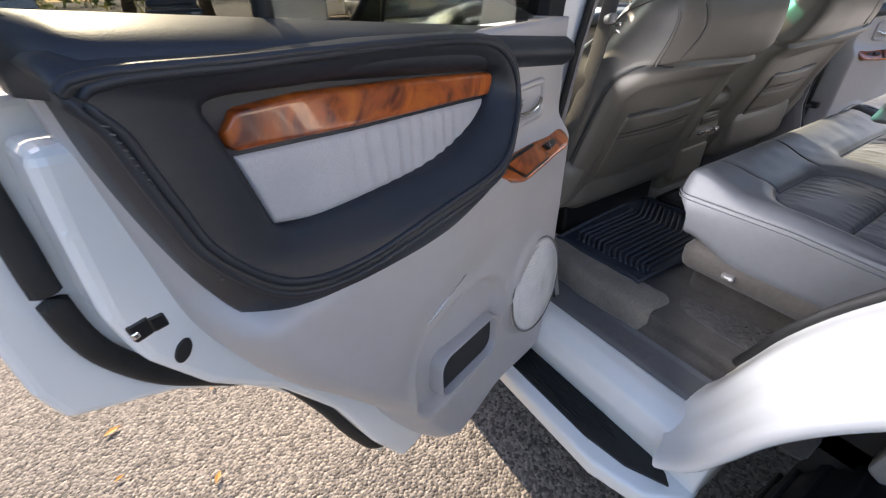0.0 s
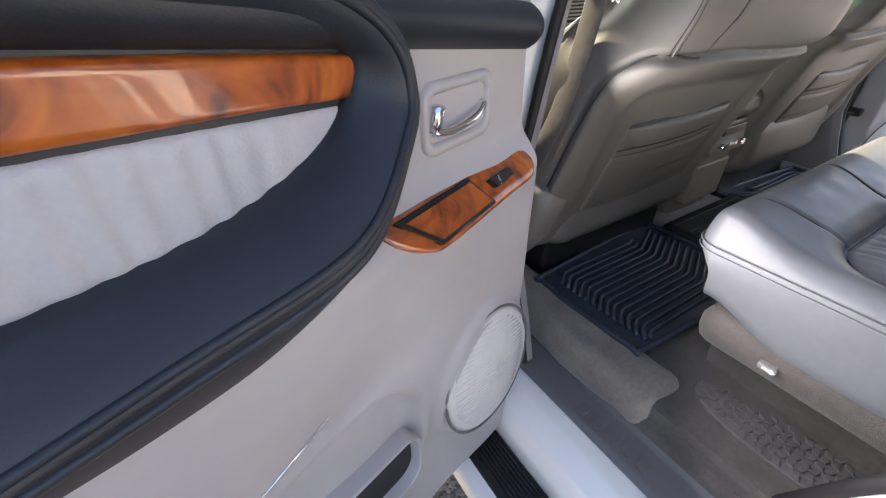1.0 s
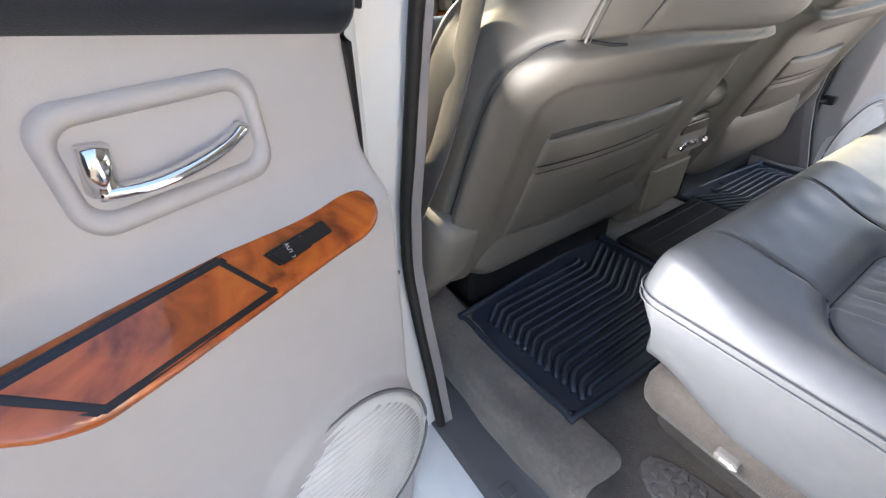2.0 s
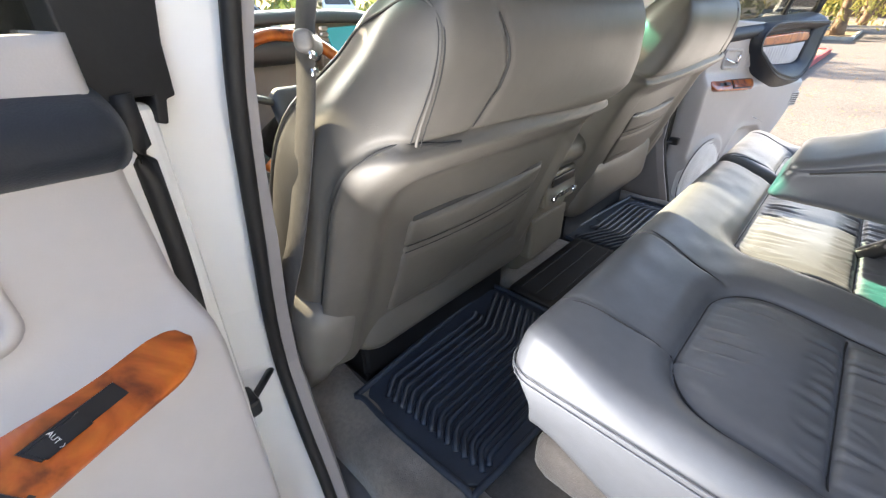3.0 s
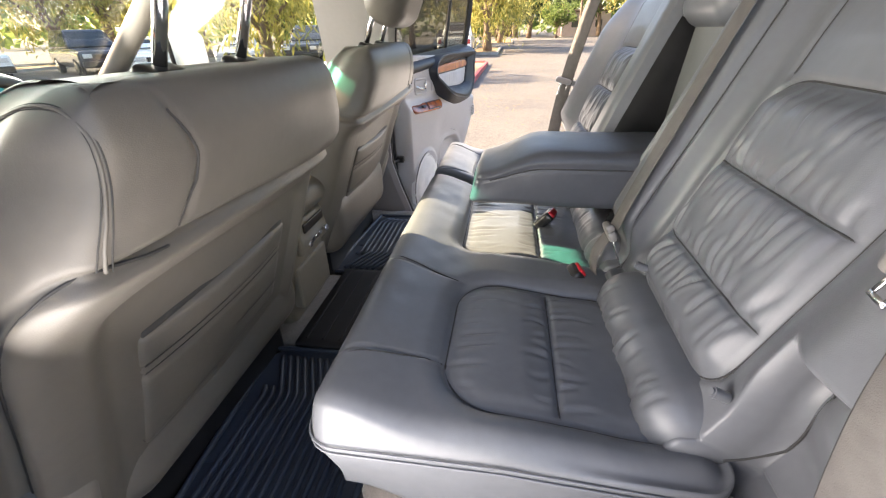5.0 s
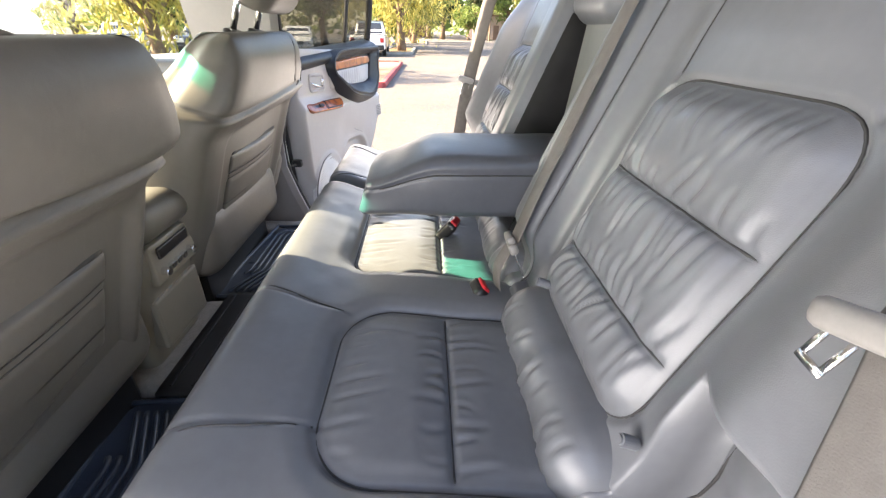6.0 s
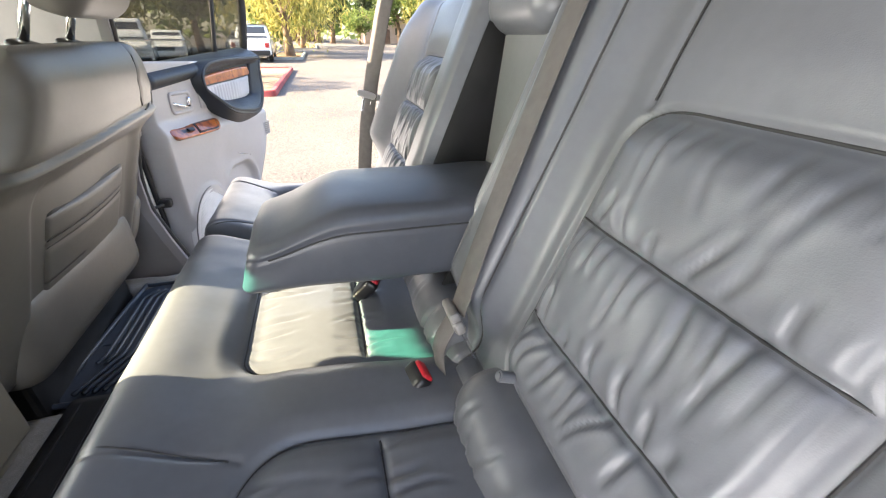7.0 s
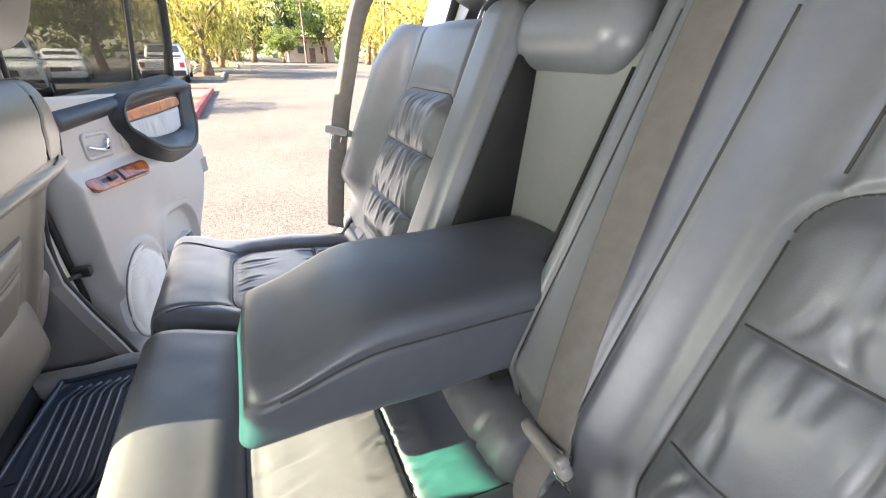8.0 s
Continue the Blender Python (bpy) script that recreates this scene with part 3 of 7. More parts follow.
def build_roof():
    """Closed roof, windscreen with a green shade band, bonnet."""
    z0, z1 = 1.765, 1.83
    part("roof_panel", box_bm((-0.74, -2.1, z0), (0.74, 0.622, z1), 0.006), M_WHITE, suv, "white roof panel")
    part("headliner", box_bm((-0.738, -2.098, z0 - 0.022), (0.738, 0.618, z0 - 0.002), 0.004), M_HEADLINER, suv, "beige fabric headliner")
    for s in (-1, 1):
        # front roof posts, and rails over the doors
        a = smooth_curve([(s * 0.745, 1.36, 1.12), (s * 0.735, 1.18, 1.27), (s * 0.70, 0.90, 1.50), (s * 0.66, 0.62, 1.73)], 24)
        tubepart("front_post", a, 0.045, M_HEADLINER, suv, "beige trimmed windscreen post", 14, flat=0.8)
        tubepart("roof_rail", [(s * 0.71, 0.62, 1.74), (s * 0.715, -0.5, 1.76), (s * 0.71, -2.0, 1.74)], 0.04, M_HEADLINER, suv, "", 12)
        hook = smooth_curve([(s * 0.655, 0.80, 1.545), (s * 0.64, 0.79, 1.52), (s * 0.632, 0.80, 1.50), (s * 0.645, 0.815, 1.49), (s * 0.655, 0.83, 1.50)], 20)
    slope = lambda a, b, t: (a, 1.36 - b * 0.80 + t, 1.16 + b * 0.66)
    part("windscreen", prism([(-0.70, 0.0), (0.70, 0.0), (0.63, 0.872), (-0.63, 0.872)], slope, 0, 0.006), M_GLASS, suv, "clear windscreen glass")
    part("shade_band", prism([(-0.63, 0.874), (0.63, 0.874), (0.625, 0.93), (-0.625, 0.93)], slope, 0, 0.006), M_GREENGLASS, suv, "green tinted shade band of the windscreen")
    part("tailgate", box_bm((-0.75, -2.16, 0.55), (0.75, -2.11, 1.25), 0.01), M_TRIM, suv)
    part("tailgate_post", box_bm((-0.75, -2.16, 1.25), (-0.66, -2.11, 1.76), 0.01), M_TRIM, suv)
    part("tailgate_post", box_bm((0.66, -2.16, 1.25), (0.75, -2.11, 1.76), 0.01), M_TRIM, suv)
    part("firewall", box_bm((-0.85, 1.16, 0.45), (0.85, 1.24, 1.08), 0.01), M_PLASTIC, suv)
    # bonnet and front fenders seen through the windscreen
    V, n, F = rbox((-0.86, 1.30, 0.55), (0.86, 2.35, 1.12), 0.10, 0.06)
    V[:, 2] -= 0.10 * sstep(1.6, 2.4, V[:, 1]) * (V[:, 2] > 0.9)
    mesh_part("bonnet", V, F, M_WHITE, suv, "white bonnet")


build_roof()


def rear_side_glass(s):
    o = [(-1.12, 1.33), (-1.95, 1.33), (-1.95, 1.70), (-1.22, 1.70)]
    part("side_glass", prism(o, lambda a, b, t: (s * (0.86 - 0.30 * (b - 1.3)) + t, a, b), 0, 0.005), M_DARKGLASS, suv, "tinted rear side glass")
    # upper rear post trim beside the seat
    P = smooth_curve([(s * 0.72, -1.02, 1.28), (s * 0.725, -1.05, 1.45), (s * 0.69, -1.10, 1.62), (s * 0.655, -1.13, 1.75)], 16)
    tubepart("rear_post_trim", P, 0.05, M_TRIM, suv, "grey post trim with belt outlet", 12)


for s in (-1, 1):
    rear_side_glass(s)


# ---- rear bench ----
def groove(d, w, depth):
    return -depth * np.exp(-((d / w) ** 2))


def seg_dist(x, y, ax, ay, bx, by):
    px, py, dx, dy = x - ax, y - ay, bx - ax, by - ay
    t = np.clip((px * dx + py * dy) / (dx * dx + dy * dy), 0, 1)
    return np.hypot(px - t * dx, py - t * dy)


def drape(V, keep, ia, ib, pts, lift):
    """Lay a flat line (a, b) onto the nearest points of a surface."""
    W = V[keep]
    out = []
    for a, b in pts:
        out.append(W[np.argmin((W[:, ia] - a) ** 2 + (W[:, ib] - b) ** 2)])
    out = np.array(out)
    k = np.ones(5) / 5
    for c in range(3):
        pad = np.r_[[out[0, c]] * 2, out[:, c], [out[-1, c]] * 2]
        out[:, c] = np.convolve(pad, k, "valid")
    return out + np.asarray(lift)


def rr_line(x0, x1, y0, y1, r, n=120):
    """Rounded rectangle outline."""
    out = []
    for cx, cy, a0 in ((x1 - r, y1 - r, 0), (x0 + r, y1 - r, 90), (x0 + r, y0 + r, 180), (x1 - r, y0 + r, 270)):
        out += [(cx + r * math.cos(radians(a0 + 15 * j)), cy + r * math.sin(radians(a0 + 15 * j))) for j in range(7)]
    return resample(np.array(out + out[:1]), n)


def crease_set(x, v, starts, seed):
    """Gathered leather: short sharp creases that leave the seams at uneven places. starts: (x0, x1, v of the seam, way, longest, pitch)."""
    rng = np.random.default_rng(seed)
    h = np.zeros(len(x))
    for x0, x1, q, way, longest, pitch in starts:
        c = x0 + pitch * rng.uniform(0.2, 0.9)
        while c < x1 - 0.008:
            ln = longest * rng.uniform(0.35, 1.0)
            slant = rng.normal(-0.10, 0.16) * way
            wide, deep = rng.uniform(0.0032, 0.0050), rng.uniform(0.5, 1.0)
            bow = rng.normal(0, 0.006)
            near = np.abs(x - c) < 0.06
            f = np.clip((v[near] - q) * way / ln, -0.2, 1.2)
            mid = c + slant * ln * f + bow * np.sin(np.pi * f)
            d = x[near] - mid
            on = sstep(-0.03, 0.03, f) * (1 - sstep(0.45, 1.0, f))
            h[near] += deep * on * (-np.exp(-(d / wide) ** 2) + 0.42 * np.exp(-((np.abs(d) - 2.1 * wide) / (1.3 * wide)) ** 2))
            c += pitch * rng.uniform(0.55, 1.5)
    return h


def cushion(name, parent, x0, x1, seats):
    """seats: for each seat (pad x0, pad x1, front y, corner radius, front seam xs, seed)."""
    V, n, F = rbox((x0, -0.76, 0.80), (x1, -0.252, 0.984), 0.04, (0.0036, 0.0036, 0.010))
    up = sstep(0.2, 0.8, n[:, 2])
    x, y = V[:, 0].copy(), V[:, 1].copy()
    h = np.zeros(len(V))
    fold = np.zeros(len(V))
    # raised thigh roll along the front, falling away towards the back
    h += 0.034 * np.exp(-(((y + 0.290) / 0.075) ** 2)) - 0.026 * sstep(-0.46, -0.72, y)
    for a, b, yf, r, lines, seed in seats:
        d = rrect(x, y, a, b, -0.79, yf, r)
        inside = sstep(0.0, 0.03, -d)
        h += groove(d, 0.0045, 0.0065) * (y > -0.70)
        h += -0.016 * sstep(0.035, -0.02, d)
        seam = np.abs(y + 0.570)
        h += groove(seam, 0.0042, 0.0065) * inside
        edge = np.minimum(np.abs(y - yf), seam)
        h += 0.008 * np.sqrt(np.clip(edge / 0.045, 0, 1)) * inside
        fold += inside * crease_set(x, y, [(a + 0.01, b - 0.01, yf - 0.004, -1, 0.125, 0.030), (a + 0.01, b - 0.01, -0.567, 1, 0.06, 0.034), (a + 0.01, b - 0.01, -0.573, -1, 0.085, 0.030)], seed)
        for lx, tx in lines:
            h += groove(seg_dist(x, y, lx, -0.20, lx + tx, yf - 0.006), 0.0034, 0.0030)
    h += 0.0034 * fold
    h += 0.004 * (vnoise(x * 9, y * 9, 2) - 0.5) + 0.0016 * (vnoise(x * 28, y * 28, 3) - 0.5)
    V[:, 2] += h * up
    # skirt: tucked under, higher at the front
    sk = (n[:, 2] < 0.3)
    low = sstep(0.965, 0.83, V[:, 2])
    V[:, 0] += np.where(sk, -0.014 * low * n[:, 0], 0)
    V[:, 1] += np.where(sk & (n[:, 1] > 0), -0.062 * low * n[:, 1], 0)
    V[:, 2] += 0.045 * sstep(-0.44, -0.30, y) * sstep(0.95, 0.80, V[:, 2])
    ob = mesh_part(name, V, F, M_LEATHER, parent)
    keep = n[:, 2] > 0.4
    for a, b, yf, r, lines, seed in seats:
        arc = [radians(t) for t in range(0, 91, 9)]
        side = yf - r
        run = [(a, -0.70 + (side + 0.70) * k / 24) for k in range(24)] + [(a + r - r * math.cos(t), side + r * math.sin(t)) for t in arc]
        run += [(a + r + (b - a - 2 * r) * k / 30, yf) for k in range(31)] + [(b - r + r * math.sin(t), side + r * math.cos(t)) for t in arc] + [(b, side - (side + 0.70) * k / 24) for k in range(24)]
        runs = [run, [(a + 0.006 + (b - a - 0.012) * k / 40, -0.570) for k in range(41)]]
        for lx, tx in lines:
            runs.append([(lx + tx * k / 20, -0.262 + (yf + 0.262) * k / 20) for k in range(21)])
        for r in runs:
            tubepart("seam", resample(drape(V, keep, 0, 1, r, (0, 0, 0.0004)), 90), 0.0013, M_SEAM, parent, "", 6)
    # double stitched piping round the upper edge
    for z, o in ((0.956, 0.0012), (0.945, 0.0006)):
        r = 0.04
        ring = []
        for cx, a0 in ((x0 + r, 180), (x1 - r, 90)):
            for k in range(9):
                t = radians(a0 - k * 90 / 8)
                ring.append((cx + (r + o) * math.cos(t), -0.252 - r + (r + o) * math.sin(t), z))
        pts = [(x0 - o, -0.75, z - 0.020)] + [(x0 - o, -0.50, z)] + ring + [(x1 + o, -0.50, z), (x1 + o, -0.75, z - 0.020)]
        tubepart("piping", resample(pts, 160), 0.0015, M_LEATHER, parent, "", 6)
    return ob


bench = thing("rear_bench_seat", (-0.15, -0.5, 0.672), "grey leather rear bench, wide section, gathered seat panels", "car seat")
cushion("cushion", bench, -0.614, 0.297, [(-0.548, -0.252, -0.412, 0.075, [(-0.520, 0.045), (-0.238, -0.030)], 11), (-0.125, 0.285, -0.398, 0.03, [], 23)])
bench2 = thing("rear_bench_seat", (0.55, -0.5, 0.672), "grey leather rear bench, narrow section, gathered seat panels", "car seat")
cushion("cushion", bench2, 0.303, 0.705, [(0.345, 0.622, -0.386, 0.05, [(0.318, 0.045), (0.64, -0.03)], 37)])
btn = part("release_button", box_bm((-0.612, -0.441, 0.789), (-0.586, -0.413, 0.802), 0.004), M_TONGUE, bench, "grey release button with white arrow")
arrow = [(-0.441, 0.797), (-0.433, 0.802), (-0.433, 0.799), (-0.421, 0.799), (-0.421, 0.795), (-0.433, 0.795), (-0.433, 0.792)]
part("arrow", prism(arrow, lambda a, b, t: (t, a, b), -0.6128, -0.6115), M_INK, btn)

# frame of the seat backs: x across, n out of the face, v up along the slope
BACK = Matrix(((1, 0, 0, 0), (0, 0.9285, -0.3714, -0.7186), (0, 0.3714, 0.9285, 0.97), (0, 0, 0, 1)))


def back_pad(parent, x0, x1, pad, strips, outboard, seed, v1=0.555, proud=0.0):
    V, n, F = rbox((x0, -0.13, -0.06), (x1, 0.0, v1), 0.04, (0.0036, 0.02, 0.0036))
    x, v = V[:, 0].copy(), V[:, 2].copy()
    front = sstep(0.15, 0.7, n[:, 1])
    a, b = pad
    d = rrect(x, v, a, b, 0.040, 0.392, 0.05)
    inside = sstep(0, 0.03, -d)
    h = groove(d, 0.0040, 0.006) + 0.010 * sstep(0, 0.05, -d)
    for q in (0.139, 0.265):
        h += groove(np.abs(v - q), 0.0036, 0.005) * inside
    band = np.minimum(np.minimum(np.abs(v - 0.139), np.abs(v - 0.265)), np.minimum(np.abs(v - 0.040), np.abs(v - 0.392)))
    puff = np.clip(band / 0.050, 0, 1)
    h += 0.013 * np.sqrt(puff * (2 - puff)) * inside
    gathers = [(a, b, 0.388, -1, 0.115, 0.034), (a, b, 0.268, 1, 0.06, 0.042), (a, b, 0.262, -1, 0.11, 0.027), (a, b, 0.142, 1, 0.075, 0.034), (a, b, 0.136, -1, 0.085, 0.030), (a, b, 0.045, 1, 0.05, 0.055)]
    h += 0.0055 * crease_set(x, v, gathers, seed) * inside
    h += 0.005 * (vnoise(x * 22, v * 9, seed + 4) - 0.5) * inside
    for q, e0, e1 in strips:
        h += groove(np.abs(x - q), 0.0045, 0.007) * sstep(e0 - 0.01, e0, v) * (1 - sstep(e1, e1 + 0.01, v))
    # upper panel seam above the pad
    inner = b if outboard < 0 else a
    outer = a if outboard < 0 else b
    for xx in (inner - 0.01 * (1 if outboard < 0 else -1), outer + 0.01 * (1 if outboard < 0 else -1)):
        h += groove(np.abs(x - xx), 0.0048, 0.007) * sstep(0.38, 0.395, v)
    h += 0.008 * np.exp(-(((x - (a + b) / 2) / 0.12) ** 2)) * sstep(0.39, 0.45, v)
    # side bolster
    e = (outer - x) if outboard < 0 else (x - outer)
    # raised flank beside the armrest recess
    f = (x - inner) if outboard < 0 else (inner - x)
    h += 0.044 * sstep(0.02, 0.09, f) * sstep(0.03, 0.10, v) + proud
    h += 0.055 * sstep(0.0, 0.11, e) * sstep(0.05, 0.13, v) * (1 - 0.6 * sstep(0.40, 0.56, v))
    # the bolster ends in a stitched edge; below it the side lining lies deeper
    h -= (0.075 if outboard < 0 else 0.0) * sstep(0.040, 0.048, e) * sstep(0.174 + 0.05 * (e - 0.04), 0.166 + 0.05 * (e - 0.04), v)
    # padded roll along the foot of the backrest
    h += 0.020 * np.sqrt(np.clip(1 - ((v + 0.022) / 0.030) ** 2, 0, 1)) * sstep(0.050, 0.040, e)
    h += 0.002 * (vnoise(x * 12, v * 12, 4) - 0.5)
    V[:, 1] += h * front
    # lower roll against the cushion
    V[:, 1] += front * groove(np.abs(v - 0.004), 0.005, 0.006)
    keep = n[:, 1] > 0.3
    runs = [[tuple(q) for q in rr_line(a, b, 0.040, 0.392, 0.05, 200)]]
    for q in (0.139, 0.265):
        runs.append([(a + 0.004 + (b - a - 0.008) * k / 50, q) for k in range(51)])
    for q, e0, e1 in strips:
        runs.append([(q, -0.03 + (v1 - 0.01) * k / 60) for k in range(61)])
    for xx in (inner - 0.01 * (1 if outboard < 0 else -1), outer + 0.01 * (1 if outboard < 0 else -1)):
        runs.append([(xx, 0.392 + (v1 - 0.405) * k / 20) for k in range(21)])
    if outboard < 0:
        runs.append([(-0.566 - 0.020 * k / 16, -0.01 + 0.182 * k / 16) for k in range(17)] + [(-0.586 - 0.11 * k / 16, 0.172 + 0.006 * k / 16) for k in range(1, 17)])
    R, t0 = np.array(BACK.to_3x3()), np.array(BACK.translation)
    for r in runs:
        tubepart("seam", resample(drape(V, keep, 0, 2, r, (0, 0.0004, 0)), 120) @ R.T + t0, 0.0015, M_SEAM, parent, "", 6)
    V = V @ R.T + t0
    return mesh_part("backrest", V, F, M_LEATHER, parent)


back_pad(bench, -0.715, -0.028, (-0.523, -0.232), [(-0.165, -0.1, 0.7), (-0.068, -0.1, 0.7)], -1, 3)
back_pad(bench2, 0.168, 0.775, (0.335, 0.612), [(0.275, -0.1, 0.7)], 1, 9, 0.545, 0.035)


def foot_roll(parent, x0, x1, seed):
    """Padded roll that closes the gap between cushion and backrest."""
    V, n, F = rbox((x0, -0.785, 0.895), (x1, -0.668, 1.008), 0.05, (0.005, 0.006, 0.006))
    V += n * (0.0035 * crease_set(V[:, 0], V[:, 2], [(x0, x1, 1.0, -1, 0.08, 0.05), (x0, x1, 0.93, 1, 0.07, 0.06)], seed) + 0.005 * (vnoise(V[:, 0] * 30, V[:, 1] * 12, seed) - 0.5))[:, None]
    V[:, 2] += 0.10 * (V[:, 1] + 0.72) * -0.6
    mesh_part("foot_roll", V, F, M_LEATHER, parent, "gathered leather roll at the foot of the backrest")


for x, n0, n1 in ((-0.286, 0.018, 0.042), (-0.552, 0.004, 0.026)):
    part("snap_button", cyl_bm(BACK @ Vector((x, n0, 0.070)), BACK @ Vector((x, n1, 0.070)), 0.0068, 18, 0.002), M_LEATHER, bench, "grey round snap button")
foot_roll(bench, -0.562, -0.205, 31)
foot_roll(bench, -0.14, 0.29, 35)
foot_roll(bench2, 0.31, 0.66, 33)
def upright(V, n):
    V = V.copy()
    V[:, 1] += 0.085 * (V[:, 2] - 0.16) / 0.30
    return V


rboxpart("recess_board", (-0.04, -0.11, -0.04), (0.18, -0.07, 0.50), 0.008, M_LEATHER_GREY, bench, "grey lined back of the armrest recess", 0.03, BACK, upright)
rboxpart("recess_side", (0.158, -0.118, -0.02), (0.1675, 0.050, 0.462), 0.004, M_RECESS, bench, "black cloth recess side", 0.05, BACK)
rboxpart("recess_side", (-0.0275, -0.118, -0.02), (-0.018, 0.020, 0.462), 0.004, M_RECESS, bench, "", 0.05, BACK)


def recess_roll():
    """Padded roll that closes the recess at the top, pinched at its ends."""
    V, n, F = rbox((-0.027, -0.12, 0.452), (0.205, 0.062, 0.552), 0.046, 0.008)
    e = np.minimum(V[:, 0] + 0.027, 0.205 - V[:, 0])
    k = 1 - 0.03 * np.exp(-((e / 0.018) ** 2))
    V[:, 1], V[:, 2] = -0.03 + (V[:, 1] + 0.03) * k, 0.50 + (V[:, 2] - 0.50) * k
    V = V @ np.array(BACK.to_3x3()).T + np.array(BACK.translation)
    mesh_part("recess_roll", V, F, M_LEATHER, bench, "padded roll over the recess")


recess_roll()


def armrest():
    """Folded-down armrest: thick at the root, its top sloping to a rounded nose; a seam runs along the sides."""
    V, n, F = rbox((-0.064, -0.86, 1.050), (0.156, -0.405, 1.172), 0.020, 0.0055)
    y, z = V[:, 1].copy(), V[:, 2].copy()
    hgt = np.clip((z - 1.050) / 0.122, 0, 1)
    drop = 0.046 * sstep(-0.58, -0.40, y) ** 1.2
    V[:, 2] -= drop * hgt
    V[:, 2] += 0.008 * sstep(-0.66, -0.42, y) * (1 - hgt)
    V[:, 1] -= 0.020 * hgt * sstep(-0.60, -0.43, y)
    side = 1 - sstep(0.5, 0.9, np.abs(n[:, 2]))
    V += n * (groove(np.abs(hgt - 0.76), 0.03, 0.0028) * side)[:, None]
    top = sstep(0.0, 0.6, n[:, 2])
    V[:, 2] += top * (0.010 * (1 - ((V[:, 0] - 0.049) / 0.111) ** 2) + 0.002 * (vnoise(V[:, 0] * 16, y * 16, 8) - 0.5))
    V += n * (0.0018 * (vnoise(V[:, 0] * 20 + z * 20, y * 20, 12) - 0.5))[:, None]
    ob = mesh_part("armrest", V, F, M_ARMREST, bench, "folded-down dark grey leather centre armrest")
    keep = side > 0.8
    for sx in (-0.064, 0.156):
        k2 = keep & (np.abs(V[:, 0] - sx) < 0.012)
        W, hh, yy = V[k2], hgt[k2], y[k2]
        pts = []
        for q in np.linspace(-0.83, -0.428, 50):
            pts.append(W[np.argmin((yy - q) ** 2 + (0.12 * (hh - 0.76)) ** 2)])
        tubepart("seam", resample(np.array(pts)[::3], 60), 0.0016, M_SEAM, ob, "", 6)
    return ob


armrest()
# far headrest of the bench, on two steel posts
hr = rboxpart("headrest", (0.37, -0.11, 0.60), (0.63, 0.015, 0.76), 0.045, M_LEATHER, bench2, "", 0.02, BACK)
for x in (0.455, 0.525):
    part("headrest_post", cyl_bm(BACK @ Vector((x, -0.05, 0.52)), BACK @ Vector((x, -0.05, 0.62)), 0.006), M_CHROME, bench2)


